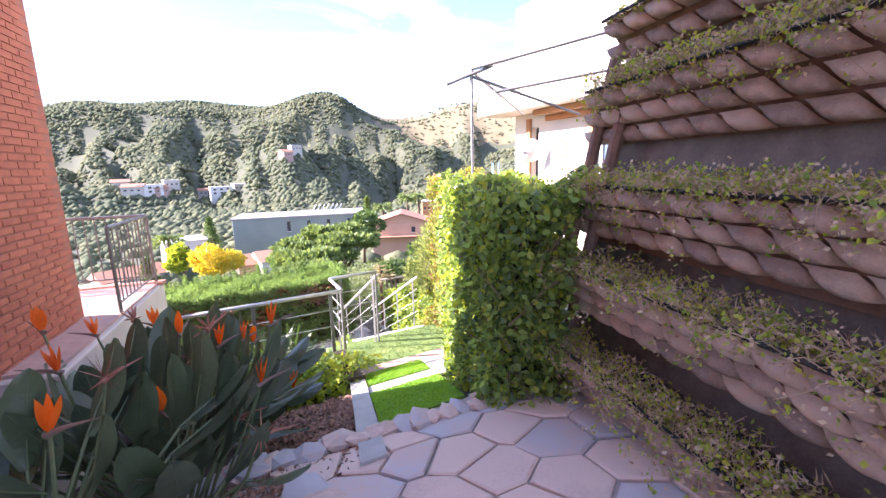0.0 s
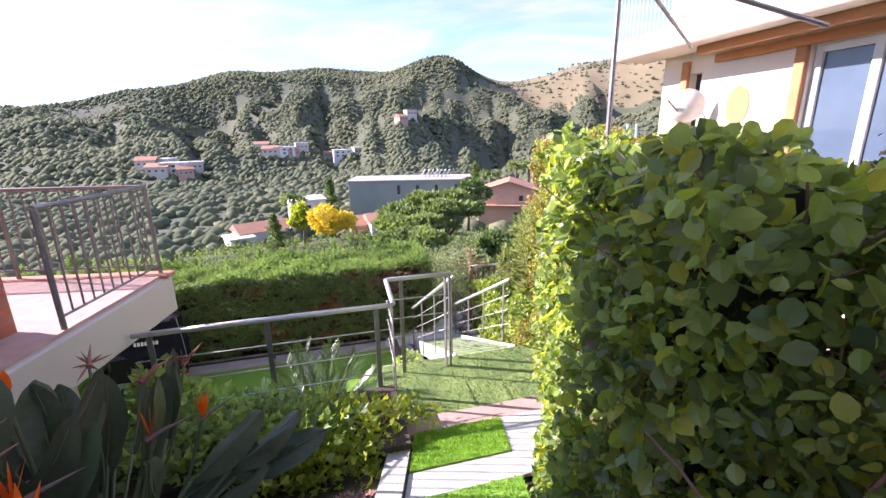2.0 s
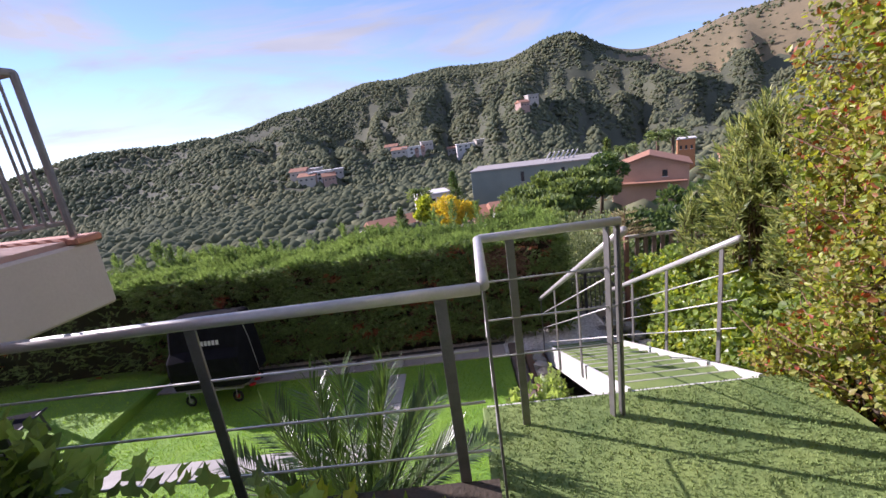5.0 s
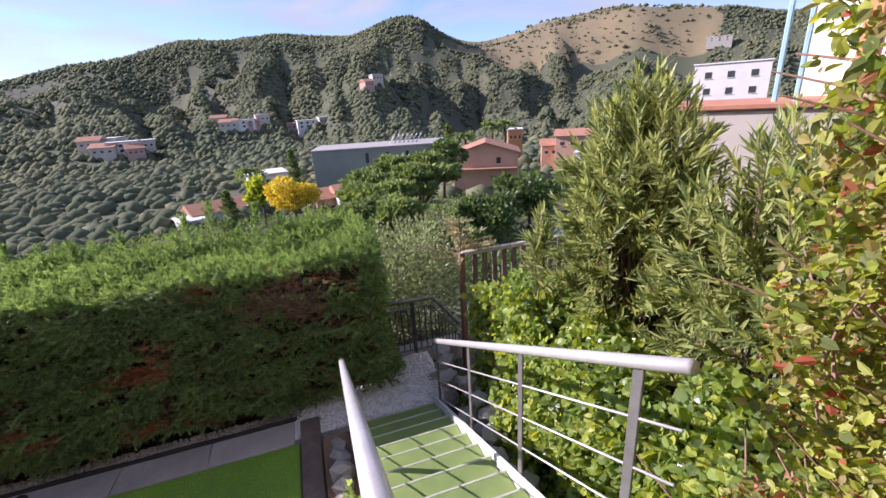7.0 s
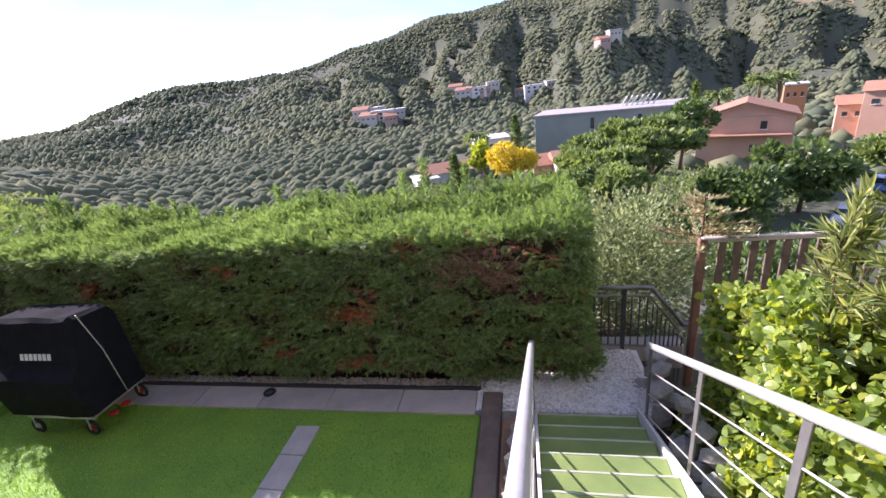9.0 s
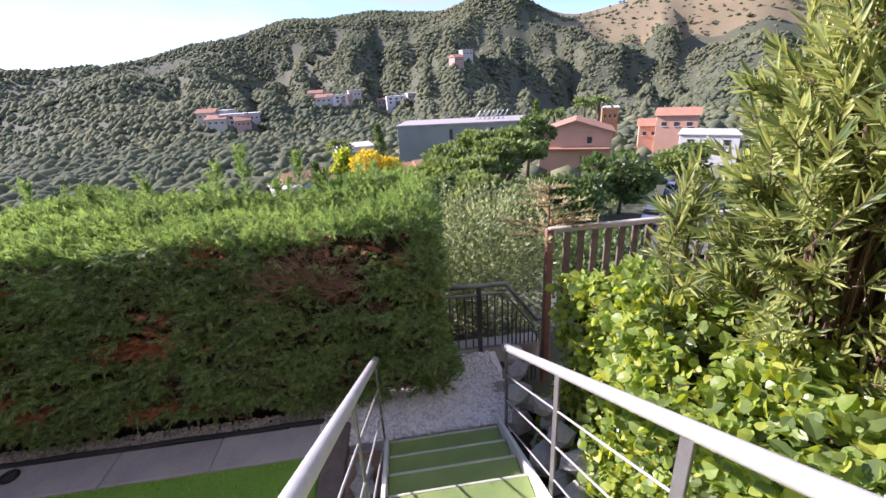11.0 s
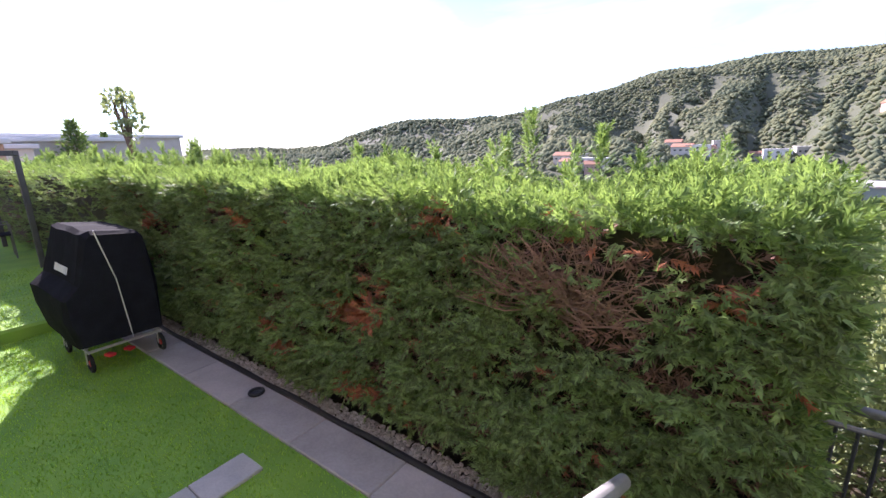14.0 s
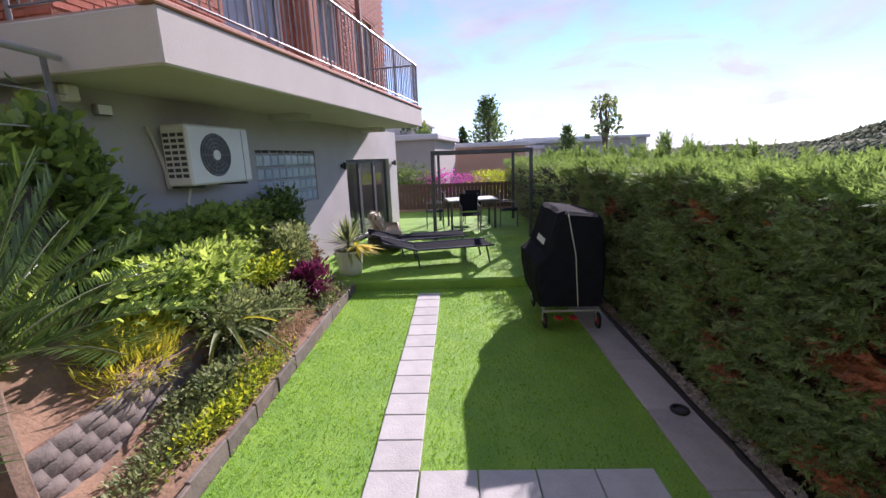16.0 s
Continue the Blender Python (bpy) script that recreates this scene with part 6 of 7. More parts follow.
# ---- covered barbecue ----
bq = thing("covered_barbecue", "barbecue cart under a black fabric cover with printed bars", "barbecue")
PRO = [(1.97, 0.34), (1.99, 0.80), (1.96, 1.24), (1.90, 1.31), (1.50, 1.35), (1.44, 1.32), (1.30, 0.90), (1.17, 0.80), (1.16, 0.60), (1.22, 0.34)]
xs = [-5.50, -5.44, -5.2, -4.9, -4.6, -4.40, -4.33]
m, n = Mesh(), len(PRO)
vv = []
random.seed(9)
for i, x in enumerate(xs):
    sh = 0.90 if i in (0, len(xs) - 1) else 1.0
    for y, z in PRO:
        yy = 1.6 + (y - 1.6) * sh
        zz = 0.30 + (z - 0.30) * (0.97 if sh < 1 else 1)
        flare = (0.06 if x > -4.5 else -0.06 if x < -5.3 else 0) * (1 - (z - 0.3) / 1.1)
        vv.append((x + flare + random.uniform(-0.012, 0.012), yy + random.uniform(-0.012, 0.012), zz + random.uniform(-0.012, 0.012)))
m.add(vv, [(i * n + j, i * n + j + 1, (i + 1) * n + j + 1, (i + 1) * n + j) for i in range(len(xs) - 1) for j in range(n - 1)] + [tuple(range(n))[::-1], tuple((len(xs) - 1) * n + j for j in range(n))])
cv = part("cover", m, BLACKCLOTH, bq, "black creased fabric cover")
for i in range(7):
    part("print_mark", Mesh().box((0, 0, 0), (0.046, 0.006, 0.066)), LETTER, cv, "white printed bar").matrix_basis = pose(-5.05 + i * 0.066, 1.325, 0.99, -19)
part("seam", Mesh().tube([(-4.30, 1.52, 1.36), (-4.285, 1.62, 0.9), (-4.27, 1.66, 0.32)], 0.006, 5), STEEL, cv, "pale seam cord")
for x in (-5.38, -4.45):
    part("frame_bar", Mesh().tube([(x, 1.30, 0.24), (x, 1.95, 0.24)], 0.014, 6), STEEL, bq)
for y in (1.30, 1.95):
    part("frame_bar", Mesh().tube([(-5.42, y, 0.25), (-4.40, y, 0.25)], 0.014, 6), STEEL, bq)
for x, y, r in ((-4.56, 1.33, 0.095), (-4.50, 1.97, 0.10), (-5.40, 1.33, 0.095), (-5.40, 1.95, 0.10)):
    w = part("wheel", Mesh().tube([(x + (r - 0.02) * math.cos(t), y, r + (r - 0.02) * math.sin(t)) for t in (math.tau * k / 20 for k in range(21))], 0.02, 8), BLACK, bq, "black castor wheel", smooth=True)
    part("hub", Mesh().tube([(x, y - 0.015, r), (x, y + 0.015, r)], 0.03, 10), RED if x > -5 else STEEL, w)
    sp_ = Mesh()
    for k in range(5):
        t = math.tau * k / 5
        sp_.tube([(x, y, r), (x + (r - 0.02) * math.cos(t), y, r + (r - 0.02) * math.sin(t))], 0.006, 5)
    part("spokes", sp_, DSTEEL, w)
    part("fork", Mesh().tube([(x, y - 0.03, r), (x + 0.02, y - 0.03, r + 0.14), (x + 0.02, y, 0.26)], 0.008, 6), STEEL, bq)
for y in (1.45, 1.62):
    part("pedal", Mesh().box((-4.33, y, 0.20), (0.10, 0.07, 0.03), rz=20, bev=0.008), RED, bq, "red brake pedal")

bq.matrix_basis = pose(-4.9, 1.62, 0) @ Matrix.Diagonal((0.86, 0.9, 1, 1)) @ pose(4.9, -1.62, 0)

# ---- terrace furniture ----
gz = thing("pergola_frame", "dark metal pergola frame over the raised terrace", "pergola")
GX0, GX1, GY0, GY1, GT = -12.3, -9.33, -0.10, 2.0, 2.0
for x in (GX0, GX1):
    for y in (GY0, GY1):
        part("post", Mesh().box((x, y, (GT + 0.15) / 2 + 0.0), (0.075, 0.075, GT - 0.15), bev=0.008), IRON, gz)
for y in (GY0, GY1):
    part("beam", Mesh().box(((GX0 + GX1) / 2, y, GT + 0.04), (GX1 - GX0 + 0.1, 0.07, 0.08), bev=0.008), IRON, gz)
for x in (GX0, GX1, (GX0 + GX1) / 2):
    part("beam", Mesh().box((x, (GY0 + GY1) / 2, GT + 0.042), (0.065, GY1 - GY0 + 0.02, 0.08), bev=0.008), IRON, gz)
tb = thing("dining_table", "outdoor dining table with pale top and dark legs", "table", pose(-11.0, 0.75, 0.15, 0, 0, 8))
part("tabletop", Mesh().box((0, 0, 0.73), (0.85, 1.25, 0.03), bev=0.008), WHITEMETAL, tb, "pale tabletop")
part("frame", Mesh().box((0, 0, 0.695), (0.8, 1.2, 0.04), bev=0.005), IRON, tb)
for x in (-0.36, 0.36):
    for y in (-0.55, 0.55):
        part("leg", Mesh().box((x, y, 0.34), (0.05, 0.05, 0.68), bev=0.005), IRON, tb)
ch = thing("garden_chair", "dark metal garden chair with mesh seat and back", "chair", pose(-10.2, 0.7, 0.15, 0, 0, 95), "chairs round the table")
part("seat", Mesh().box((0, 0, 0.44), (0.46, 0.45, 0.025), bev=0.008), BLACKCLOTH, ch)
part("backrest", Mesh().box((0, 0.235, 0.70), (0.44, 0.02, 0.42), bev=0.006), BLACKCLOTH, ch)
for x in (-0.22, 0.22):
    part("leg", Mesh().tube([(x, -0.21, 0), (x, -0.21, 0.64), (x, 0.2, 0.66)], 0.014, 6), DSTEEL, ch)
    part("leg", Mesh().tube([(x, 0.22, 0), (x, 0.22, 0.44), (x, 0.25, 0.92)], 0.014, 6), DSTEEL, ch)
for x, y, r in ((-11.75, 0.8, -85), (-10.9, 1.72, 175), (-11.1, -0.20, 5)):
    copy_thing(ch, pose(x, y, 0.15, 0, 0, r))
lo = thing("sun_lounger", "low black mesh sun lounger on the turf terrace", "lounger", pose(-7.25, 0.05, 0.15, 0, 0, 12), "sun loungers")
part("bed", Mesh().box((0, 0.25, 0.30), (0.60, 1.30, 0.02), bev=0.006), BLACKCLOTH, lo)
b_ = part("backrest", Mesh().box((0, 0, 0), (0.60, 0.62, 0.02), bev=0.006), BLACKCLOTH, lo)
b_.matrix_basis = pose(0, -0.68, 0.38, -18)
for x in (-0.31, 0.31):
    part("side_rail", Mesh().tube([(x, -0.95, 0.46), (x, -0.4, 0.31), (x, 0.92, 0.31)], 0.018, 6), IRON, lo)
    for y in (-0.42, 0.78):
        part("leg", Mesh().tube([(x, y, 0.30), (x, y + 0.06, 0.0)], 0.016, 6), IRON, lo)
copy_thing(lo, pose(-8.15, -0.35, 0.15, 0, 0, 14))
so = thing("cushioned_daybed", "daybed piled with beige cushions by the door", "daybed", pose(-8.9, -1.15, 0.15, 0, 0, 10))
part("frame", Mesh().box((0, 0, 0.16), (1.3, 0.7, 0.24), bev=0.02), IRON, so)
part("mattress", Mesh().box((0, 0, 0.34), (1.25, 0.66, 0.13), bev=0.045), CUSHION, so, smooth=True)
for i, (x, y, r) in enumerate(((-0.4, -0.15, 20), (0.0, -0.2, -15), (0.4, -0.1, 8))):
    o = part("cushion", Mesh().box((0, 0, 0), (0.42, 0.14, 0.36), bev=0.06), CUSHION, so, smooth=True)
    o.matrix_basis = pose(x, y, 0.55, 25, 0, r)
pt = thing("plant_pot", "large white round pot on the terrace edge", "pot", pose(-6.65, -1.35, 0.15))
part("pot", Mesh().tube([(0, 0, 0), (0, 0, 0.12), (0, 0, 0.36), (0, 0, 0.40)], 0.17, 20, 0.235), PLASTIC, pt, smooth=True)
part("soil", Mesh().tube([(0, 0, 0.385), (0, 0, 0.405)], 0.21, 16), DARKSOIL, pt)
yu = thing("potted_yucca", "spiky green yucca growing in the white pot", "plant", pose(-6.65, -1.35, 0.55))
part("trunk", Mesh().tube([(0, 0, 0), (0, 0, 0.12)], 0.03, 8), BARK, yu)
q = unit(RNG.normal(0, 1, (130, 3)) + np.array((0, 0, 0.6)))
part("leaf_rosette", leaves(np.tile((0, 0, 0.10), (130, 1)), q, np.tile((0, 0, 1.0), (130, 1)), 0.42, 0.04, LEAF2, 0.08), L_GREY, yu)["kind"] = "stuff"
q = unit(RNG.normal(0, 1, (30, 3)) * (1, 1, 0.3) + np.array((0.4, 0.6, -0.4)))
part("yellow_leaves", leaves(np.tile((0.15, 0.15, 0.1), (30, 1)), q, np.tile((0, 0, 1.0), (30, 1)), 0.36, 0.06, LEAF2, 0.1), L_YELLOW, yu)["kind"] = "stuff"
sf = thing("slat_fence", "dark brown slatted fence round the raised terrace", "fence")
fs = Mesh().box((0, 0, 0), (0.018, 0.11, 0.85), bev=0.004).data("slat", FENCE)
for i in range(44):
    piece("slat", fs, sf, pose(-14.6, -3.2 + i * 0.125, 0.66))
for i in range(24):
    piece("slat", fs, sf, pose(-14.55 + i * 0.125, 2.28, 0.66, 0, 0, 90))
for z in (0.35, 1.0):
    part("rail", Mesh().box((-14.63, -0.45, z), (0.03, 5.6, 0.07), bev=0.004), FENCE, sf)
m = Mesh().box((-14.75, -0.4, 0.15), (0.2, 6.0, 0.35), bev=0.01)
solid("terrace_wall", m, PINK, "low reddish wall under the slatted fence", "wall", "structure")

# ---- beyond the terrace ----
shrub("bougainvillea", "bougainvillea with magenta flowers behind the fence", (-16.2, -0.2, 0.95), (0.8, 1.7, 0.62), 1700, 0.08, 0.06, L_MAGENTA, OVAL, 0.4, 10, 0, 8, 61)
shrub("bougainvillea", "green bougainvillea foliage behind the fence", (-16.0, -1.2, 0.95), (0.9, 2.0, 0.8), 4600, 0.09, 0.06, L_DARK, OVAL, 0.4, 10, 0, 6, 62)
shrub("garden_bush", "mixed flowering bush beyond the terrace", (-16.5, 1.6, 0.8), (0.8, 1.0, 0.6), 2200, 0.08, 0.05, L_IVYY, OVAL, 0.4, 8, 0, 5, 63)


def building(name, label, x, y, z, w, d, h, rz, wall_m, roof="flat", roof_m=None, wins=((0.25, 0.5), (0.7, 0.5)), ws=(1.1, 1.3)):
    """A plain far building: walls, roof, and windows set into the side that faces the garden."""
    t = thing(name, label, "building", pose(x, y, z, 0, 0, rz))
    part("wall", Mesh().box((0, 0, h / 2 - 3), (w, d, h + 6), bev=0.05), wall_m, t)
    if roof == "flat":
        r = part("roof", Mesh().box((0, 0, h + 0.1), (w + 0.5, d + 0.5, 0.3), bev=0.05), roof_m or WHITEH, t)
    elif roof == "front":  # the gable faces the garden
        m = Mesh()
        for sg in (-1, 1):
            m.add([(sg * (w / 2 + 0.5), y_, h - 0.25 + z_) for y_ in (-d / 2 - 0.6, d / 2 + 0.6) for z_ in (0, 0.3)] + [(0, y_, h + w * 0.15 + z_) for y_ in (-d / 2 - 0.6, d / 2 + 0.6) for z_ in (0, 0.3)],
                  [(0, 4, 6, 2), (1, 3, 7, 5), (0, 1, 5, 4), (2, 6, 7, 3), (0, 2, 3, 1), (4, 5, 7, 6)])
        r = part("roof", m, roof_m or ROOFTILE, t)
        part("gable", Mesh().add([(-w / 2, -d / 2, h), (w / 2, -d / 2, h), (0, -d / 2, h + w * 0.145), (-w / 2, d / 2, h), (w / 2, d / 2, h), (0, d / 2, h + w * 0.145)], [(0, 1, 2), (5, 4, 3), (0, 3, 4, 1), (1, 4, 5, 2), (2, 5, 3, 0)]), wall_m, t)
    else:
        m = Mesh().add([(-w / 2 - 0.4, -d / 2 - 0.5, h - 0.1), (w / 2 + 0.4, -d / 2 - 0.5, h - 0.1), (w / 2 + 0.4, d / 2 + 0.5, h - 0.1), (-w / 2 - 0.4, d / 2 + 0.5, h - 0.1), (-w / 2 - 0.4, 0, h + d * 0.22), (w / 2 + 0.4, 0, h + d * 0.22)],
                       [(0, 1, 5, 4), (2, 3, 4, 5), (0, 4, 3), (1, 2, 5), (0, 3, 2, 1)])
        r = part("roof", m, roof_m or ROOFTILE, t)
    for u, v_ in wins:
        wd = part("window", Mesh().box(((u - 0.5) * w, -d / 2 - 0.01, v_ * h), (ws[0], 0.08, ws[1]), bev=0.01), DARKWIN, t)
        part("sill", Mesh().box(((u - 0.5) * w, -d / 2 - 0.06, v_ * h - ws[1] / 2 - 0.06), (ws[0] + 0.2, 0.2, 0.1)), WHITEH, wd)
    return t


def at(az, dist, el):
    """A point at the azimuth az (left of +y), seen el degrees above eye height."""
    return (-dist * math.sin(radians(az)), dist * math.cos(radians(az)), 3.0 + dist * math.tan(radians(el)))


gx, gy, gzz = at(-10.8, 98, -5.0)
gbld = building("green_building", "long flat-roofed building clad in green-grey panels", gx, gy, gzz - 7.5, 29, 12, 7.5, -14, GREENCLAD, roof_m=CONCRETE, wins=((0.40, 0.72), (0.55, 0.72), (0.70, 0.72), (0.86, 0.72)), ws=(0.7, 2.2))
for i in range(7):
    part("roof_vent", Mesh().tube([(2 + i * 1.0, 0, 7.6), (3.3 + i * 1.0, 0, 9.6)], 0.16, 6), WHITEMETAL, gbld, "white slanted roof pipes")
ox, oy, oz = at(-24.8, 82, -5.9)
building("peach_house", "peach painted house with terracotta roof on the slope", ox, oy, oz - 7.0, 12, 9, 6.0, -25, PEACH, "front", ROOFTILE, ((0.70, 0.78), (0.62, 0.22), (0.72, 0.22)), (0.8, 1.1))
part("lean_to_roof", Mesh().box((0, -5.2, 3.4), (11.4, 2.0, 0.25), bev=0.05), ROOFTILE, bpy.data.objects["peach_house"])
for az, dist, el, w, d, h, rz, wm, rf, nm, lb in (
        (-2.8, 74, -10.8, 5.5, 6, 3.6, 15, PEACH, "gable", "roofed_house", "small pink house with orange tiled roof"),
        (-5.3, 72, -10.6, 3.6, 6, 3.2, 8, WHITEH, "gable", "roofed_house", "small white gabled house with orange tiles"),
        (4.2, 88, -7.2, 7, 7, 5, 10, WHITEH, "flat", "white_house", "white cubic villa with roof terrace"),
        (10.5, 80, -10.6, 9, 6, 4, 25, WHITEH, "gable", "white_house", "white house with grey sloping roofs"),
        (13.5, 76, -11.5, 4, 5, 3.5, 25, WHITEH, "flat", "white_house", "white outbuilding with chimney"),
        *((az + daz, 300, el + de, w, 7, h, rz, wm, rf, "far_villa", lb)
          for az, el, n in ((17.5, -2.6, 6), (5.2, -1.0, 6), (-9.0, 3.0, 4), (-2.0, -1.6, 3))
          for daz, de, w, h, rz, wm, rf, lb in [(-1.9, 0.25, 7, 4.0, 10, FARWALL, "flat", "far pale villa among the trees"), (1.7, -0.2, 9, 3.4, -8, FARWALL, "gable", "far low house with a tiled roof"), (0.2, 0.0, 11, 4.6, 4, WHITEH, "flat", "far white villa on the wooded slope"),
                                                (-0.7, -0.55, 6, 3.2, 20, PINK, "gable", "far pinkish house among the trees"), (0.9, 0.5, 6, 3.6, -15, FARWALL, "flat", "far sand-coloured house on the slope"), (2.7, 0.35, 8, 3.4, 0, FARWALL, "gable", "far low house with a tiled roof")][:n]),
        (-33.5, 112, -6.0, 6, 6, 3.6, -30, PEACH, "gable", "town_house", "orange house with tiled roof in the village"),
        (-36.0, 108, -4.9, 8, 6, 3.8, -38, PEACH, "gable", "town_house", "terracotta roofed house above the road"),
        (-39.5, 90, -7.0, 9, 7, 4.6, -40, WHITEH, "flat", "town_house", "white modern house with terraces"),
        (-28.5, 125, -4.0, 4, 5, 4, -25, ORANGE_TRIM, "flat", "town_house", "ochre house among palms"),
        (-46.0, 150, 0.4, 16, 9, 7, -45, WHITEH, "flat", "town_house", "pale hillside apartment block"),
        (-52.0, 120, 2.0, 14, 9, 8, -50, WHITEH, "flat", "town_house", "white house on the hillside"),
        (-50.0, 170, 4.5, 22, 9, 5, -50, STONE, "flat", "town_house", "stone terraces on the hillside")):
    if dist > 140:  # stand where the hillside shows at that elevation
        dist = min(range(150, 620, 5), key=lambda r: abs(math.degrees(math.atan2(height(-r * math.sin(radians(az)), r * math.cos(radians(az))) + h - 3, r)) - el) + r / 4000)
        x, y, z = at(az, dist, 0)
        z = height(x, y) + h + 1.3
    else:
        x, y, z = at(az, dist, el)
    building(nm, lb, x, y, z - h, w, d, h, rz, wm, rf, None, tuple((u, v) for u in (0.2, 0.5, 0.8) for v in ((0.5,) if h < 4.5 else (0.3, 0.72))), (min(1.3, w * 0.12), min(1.3, h * 0.22)))
for x, y, z, w, d, h, rz, wm in ((-26, -4.6, 0, 9, 6, 2.9, 80, FARWALL), (-33, -1.0, 0, 12, 6, 2.6, 95, PEACH), (-36, -7, 0, 10, 8, 4.6, 85, GREYWALL), (-44, 8.0, -1, 12, 8, 3.9, 100, FARWALL), (-40, 3.5, -0.5, 8, 6, 2.9, 92, RENDERW), (-52, 14, -1, 14, 8, 4.4, 100, FARWALL), (-22.5, -6.2, 0, 3, 4, 4.4, 80, RENDERW)):
    building("town_house", "pale low house beyond the terrace fence", x, y, z, w, d, h, rz + 180 + 0, wm, "flat", None, ((0.25, 0.55), (0.65, 0.55)), (1.2, 1.0))


def tree(name, label, x, y, z, h, r, leaf_mat, kind="round", k=2600, ls=0.35, seed=1):
    """A tapered trunk with limbs and a crown of many small clumps."""
    t = thing(name, label, "tree")
    rs = random.Random(seed)
    part("trunk", Mesh().tube([(x, y, z - 1.0), (x + 0.03 * h, y, z + 0.35 * h), (x, y, z + 0.8 * h)], 0.035 * h, 8, 0.010 * h), BARK, t, smooth=True)
    lm, ps, ns = Mesh(), [], []
    if kind == "cone":
        for i in range(26):
            zz = 0.12 + 0.86 * i / 26
            for q in range(6):
                a = rs.uniform(0, math.tau)
                L = r * (1.02 - zz) * rs.uniform(0.7, 1.15)
                n = max(6, k // 160)
                s = RNG.random(n) ** 0.7
                e = np.array((math.cos(a) * L, math.sin(a) * L, -0.12 * L))
                ps.append(np.array((x, y, z + zz * h)) + s[:, None] * e + RNG.normal(0, 0.05 * r, (n, 3)))
                ns.append(np.tile((math.cos(a), math.sin(a), 0.1), (n, 1)))
                lm.tube([(x, y, z + zz * h), tuple(np.array((x, y, z + zz * h)) + e * 0.9)], 0.012 * r, 4, 0.003)
    else:
        nl = 14 if kind == "pine" else 10
        for i in range(nl):
            a, q = math.tau * i * 0.382, rs.uniform(0.25, 0.85)
            cz = z + h * (rs.uniform(0.70, 0.92) if kind == "pine" else rs.uniform(0.40, 0.86))
            c = (x + r * q * math.cos(a), y + r * q * math.sin(a), cz)
            rr_ = r * rs.uniform(0.32, 0.5)
            p_, n_ = blob_points(c, (rr_, rr_, rr_ * (0.5 if kind == "pine" else 0.85)), k // nl, kind == "pine", 0.4)
            ps.append(p_)
            ns.append(n_)
            lm.tube([(x, y, z + 0.35 * h), ((x + c[0]) / 2, (y + c[1]) / 2, z + 0.55 * h), c], 0.014 * h, 5, 0.004 * h)
    part("branchwork", lm, BARK, t)["kind"] = "stuff"
    ps, ns = np.vstack(ps), np.vstack(ns)
    part("crown", leaves(ps, ns + np.array((0, 0, 0.5)), ns + np.array((0, 0, 0.6)), ls * (0.85 if kind == "cone" else 1.25), ls * (0.4 if kind == "cone" else 0.9), LEAF2 if kind == "cone" or ls > 0.2 else OVAL, 0.5, 0.45), leaf_mat, t)["kind"] = "stuff"


def grow(az, dist, top, h, r, lm, kind, lb, nm="tree", k=2600, ls=0.35, seed=1):
    x, y, z = at(az, dist, top)
    tree(nm, lb, x, y, z - h, h, r, lm, kind, k, ls, seed)


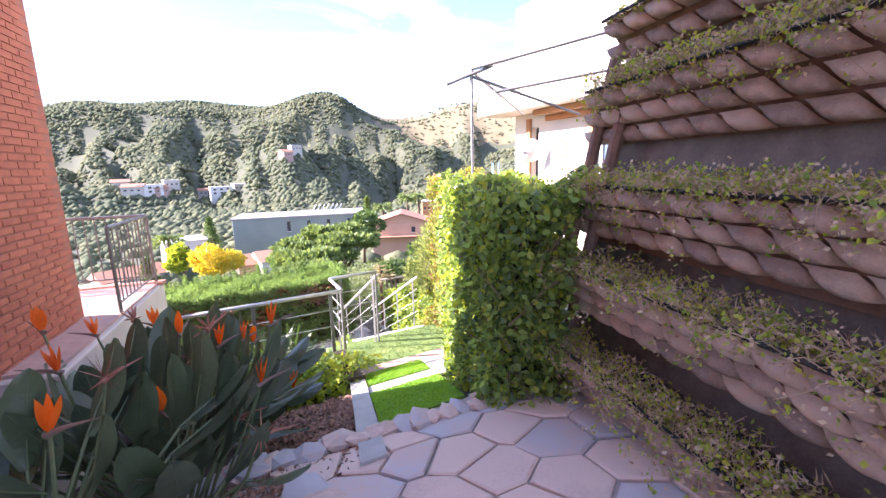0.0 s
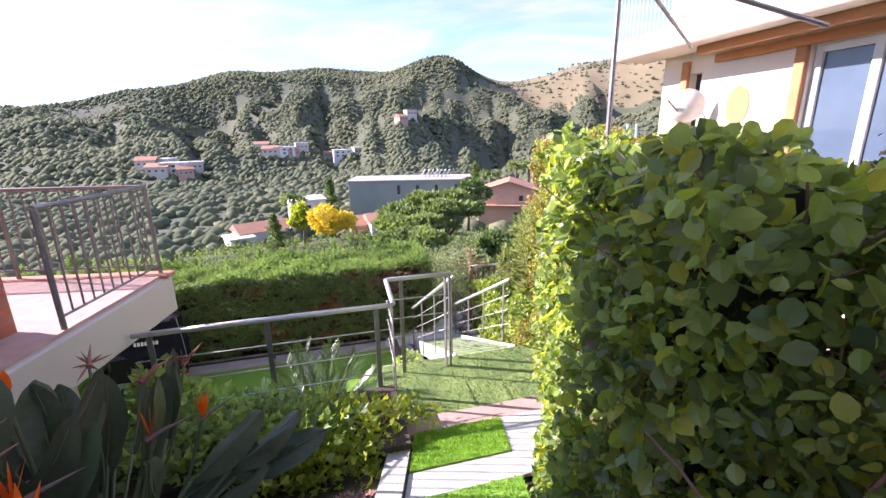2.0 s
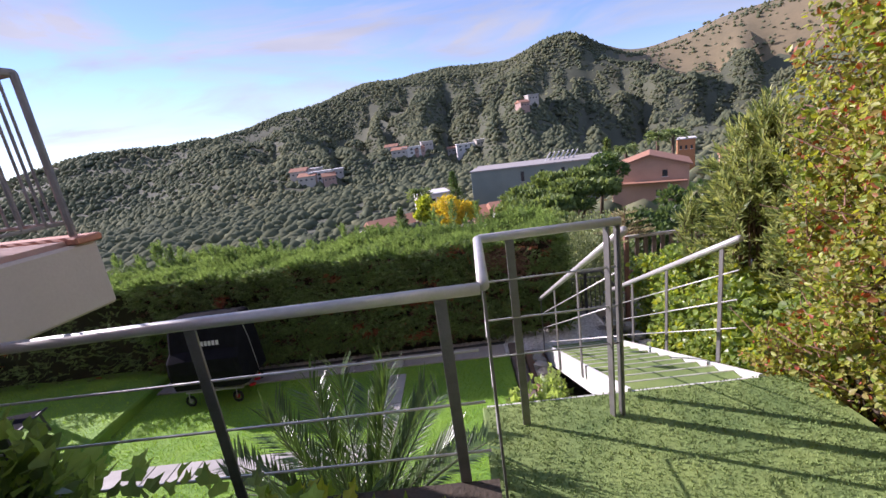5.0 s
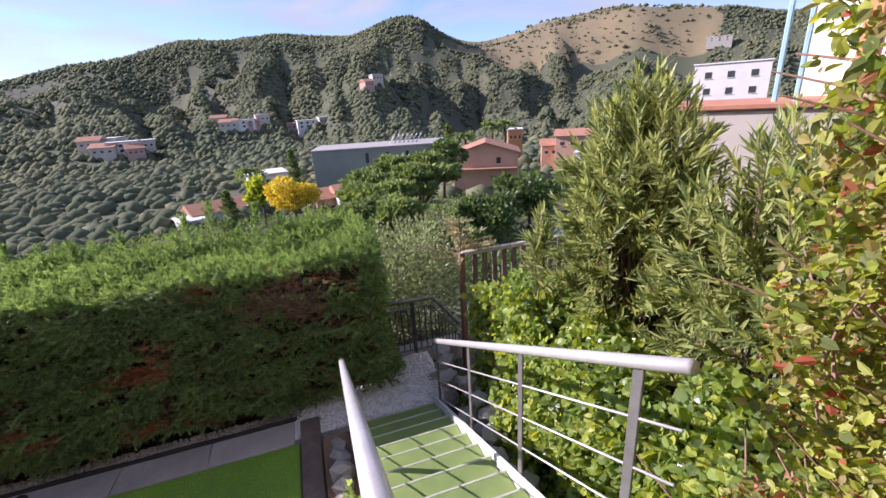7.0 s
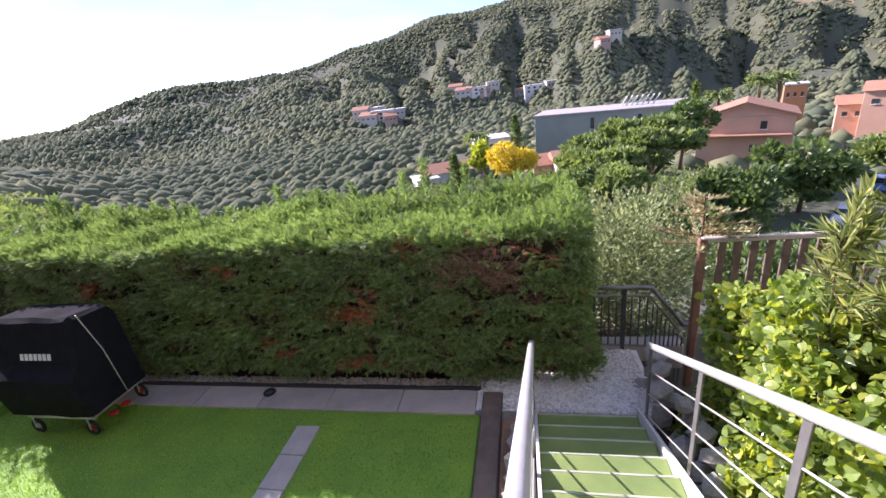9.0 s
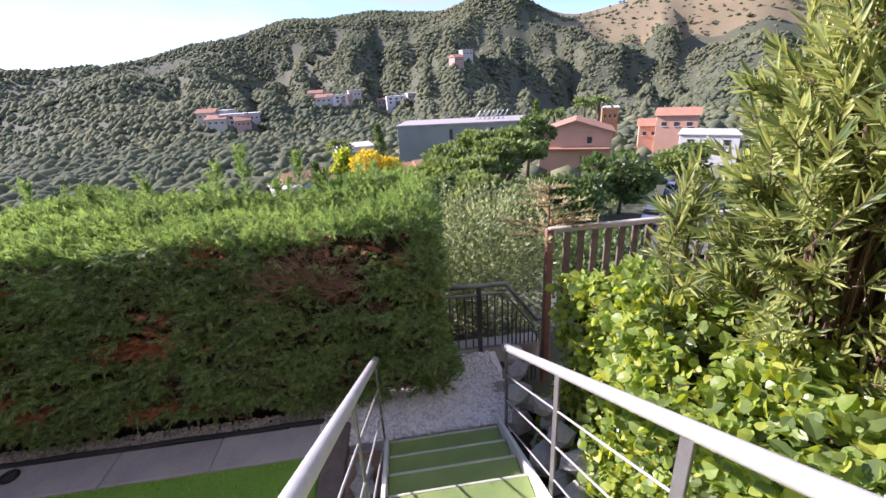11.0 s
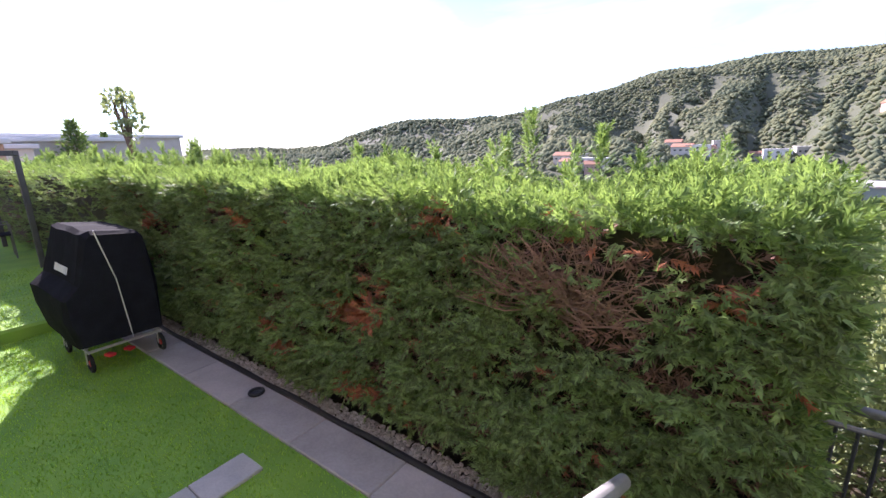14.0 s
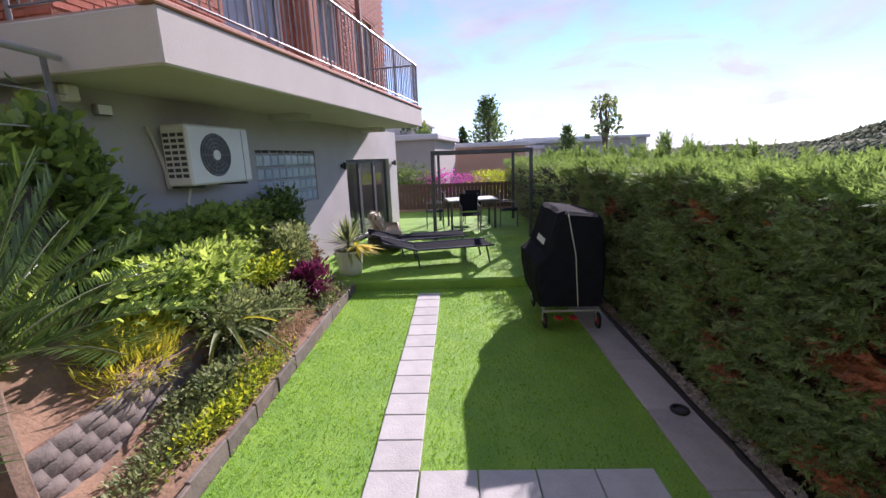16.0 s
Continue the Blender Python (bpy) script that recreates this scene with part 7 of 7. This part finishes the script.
for i, args in enumerate((
        (-11.5, 42, -8.6, 9, 4.4, L_PINE, "pine", "broad umbrella pine below the garden", "umbrella_pine", 9000, 0.5),
        (-15.5, 46, -6.6, 10, 4.4, L_PINE, "pine", "broad umbrella pine below the garden", "umbrella_pine", 7000, 0.42),
        (-10.5, 33, -12.4, 7, 3.4, L_PINE, "pine", "low umbrella pine below the garden", "umbrella_pine", 6000, 0.36),
        (-19.0, 60, -4.3, 8, 3, L_DARK, "round", "dark dense tree by the peach house", "tree", 3500, 0.4),
        (-19.8, 88, -2.8, 9, 2.2, L_PINE, "cone", "tall conifer by the green building", "conifer", 3000, 0.5),
        (1.6, 58, -8.0, 6, 2.9, L_YELLOW, "round", "round tree covered in yellow blossom", "mimosa_tree", 6500, 0.3),
        (9.3, 62, -8.6, 8, 2.6, L_DARK, "cone", "dark blue-green cedar by the houses", "cedar", 3200, 0.4),
        (5.4, 66, -7.4, 7, 1.8, L_IVYY, "round", "light green tree behind the white villa", "tree", 2200, 0.4),
        (0.8, 100, -4.6, 9, 3, L_DARK, "cone", "dark conifer behind the villa", "conifer", 2600, 0.5),
        (-25, 40, -13.0, 6, 3.2, L_DARK, "round", "dark green tree in the gully", "tree", 3500, 0.36),
        (-31, 50, -9.6, 7, 3.4, L_DARK, "round", "dark green tree in the gully", "tree", 3500, 0.4),
        (-37, 62, -8.2, 6, 3.0, L_PINE, "round", "green tree above the road", "tree", 3000, 0.4),
        (-20, 26, -17, 5, 2.5, L_DARK, "round", "dark green tree below the fence", "tree", 3500, 0.26),
        (-6, 24, -17, 5, 2.6, L_PINE, "round", "green tree below the fence", "tree", 4000, 0.26),
        (-12, 14, -22, 5, 2.2, L_GREY, "round", "silvery green tree below the fence", "tree", 5000, 0.13),
        (-28, 18, -20, 5, 2.4, L_DARK, "round", "dark shrubby tree below the fence", "tree", 4500, 0.18),
        (4, 30, -13.5, 7, 2.8, L_PINE, "round", "green tree behind the hedge", "tree", 3000, 0.3),
        (85.2, 40, 5.9, 7.5, 4.2, L_DARK, "cone", "dark conifer rising behind the low houses", "conifer", 4200, 0.34),
        (75.3, 40, 1.9, 4.5, 2.2, L_DARK, "cone", "dark conifer rising behind the low houses", "conifer", 2200, 0.28),
        (88.5, 36, 2.2, 5, 1.3, L_DARK, "cone", "dark conifer rising behind the low houses", "conifer", 2400, 0.3),
        (70.7, 30, 5.9, 6, 1.1, L_GREY, "round", "thin light tree with open crown", "tree", 420, 0.22),
        (96, 34, 4.2, 6, 2.0, L_DARK, "round", "dark tree behind the terrace", "tree", 2600, 0.3),
        (73.0, 44, 0.9, 4, 0.5, L_DARK, "cone", "slim dark cypress far off", "cypress_tree", 1400, 0.3))):
    grow(*args, seed=100 + i)


def palm(az, dist, top, h, seed):
    x, y, z = at(az, dist, top)
    t = thing("palm_tree", "tall palm with a rough brown trunk", "tree", pose(x, y, z - h))
    part("trunk", Mesh().tube([(0, 0, -2), (0.1, 0, h * 0.5), (0, 0, h - 1.2)], 0.35, 8, 0.28), BARK, t)
    ps, gs = [], []
    for i in range(34):
        a, e = math.tau * i * 0.382, random.uniform(-0.5, 1.2)
        for s in np.linspace(0.1, 1, 14):
            ps.append((2.2 * s * math.cos(a) * math.cos(e * 0.8), 2.2 * s * math.sin(a) * math.cos(e * 0.8), h - 1.2 + 1.6 * s * math.sin(e) - 0.9 * s * s))
            gs.append((math.cos(a), math.sin(a), -0.5))
    part("crown", leaves(np.array(ps), np.array(gs), RNG.normal(0, 1, (len(ps), 3)), 0.8, 0.25, LEAF2, 0.5), L_PINE, t)["kind"] = "stuff"


for i, (az, d, el, h) in enumerate(((-25.6, 92, -2.4, 8), (-27.3, 94, -2.3, 8.5), (6.0, 78, -5.8, 6), (-22.0, 92, -3.6, 6))):
    palm(az, d, el, h, i)
rd = Mesh().grid(lambda u, w: (18 + 34 * u + 5 * w, 26 + 42 * u - 3 * w, height(18 + 34 * u + 5 * w, 26 + 42 * u - 3 * w) + 0.35), 20, 3)
solid("road", rd, ASPHALT, "grey asphalt road climbing to the village", "road", "structure", smooth=True)


def car(x, y, rz, paint):
    t = thing("parked_car", "small car parked on the road below", "car", pose(x, y, height(x, y) + 0.4, 0, 0, rz), "parked cars")
    part("body", Mesh().box((0, 0, 0.55), (1.7, 4.1, 0.6), bev=0.15), paint, t, smooth=True)
    cab = part("cabin", Mesh().box((0, 0.2, 1.08), (1.5, 2.2, 0.55), bev=0.2), DARKWIN, t, "dark glazed cabin")
    part("roof_panel", Mesh().box((0, 0.2, 1.36), (1.3, 1.7, 0.06), bev=0.02), paint, cab)
    for a in (-0.8, 0.8):
        for b in (-1.25, 1.25):
            part("wheel", Mesh().tube([(a - 0.1, b, 0.3), (a + 0.1, b, 0.3)], 0.31, 12), BLACK, t)


car(26, 37, -38, mat("white_car_paint", (0.75, 0.75, 0.76), (0.7, 0.7, 0.7), 0.25, 3, 20, 0))
car(38, 51, -38, mat("blue_car_paint", (0.12, 0.2, 0.4), (0.1, 0.16, 0.34), 0.25, 3, 20, 0))
# mid-ground scrub on the falling slope
pl, sz = [], []
random.seed(77)
while len(pl) < 3800:
    r, a = random.uniform(9, 70), radians(random.uniform(-75, 62))
    x, y = -r * math.sin(a), r * math.cos(a)
    if y < 4.8 or (x > 1 and y < 6) or abs((y - 26) - (x - 18) * 1.235) < 8:
        continue
    s = random.uniform(0.35, 0.8) * (0.7 + r / 45)
    pl.append((x, y, height(x, y) + 0.3 * s))
    sz.append(s)
pl, sz = np.array(pl), np.array(sz)
d = unit(RNG.normal(0, 1, (3800, 22, 3)).reshape(-1, 3)).reshape(3800, 22, 3)
d[..., 2] = np.abs(d[..., 2])
pp = (pl[:, None, :] + d * sz[:, None, None] * np.array((1, 1, 0.9))).reshape(-1, 3)
solid("slope_scrub", leaves(pp, d.reshape(-1, 3) + np.array((0, 0, 0.4)), d.reshape(-1, 3), 0.34, 0.24, LEAF2, 0.5, 0.5), L_PINE, "scrub and low trees on the falling slope", "scrub", "stuff")
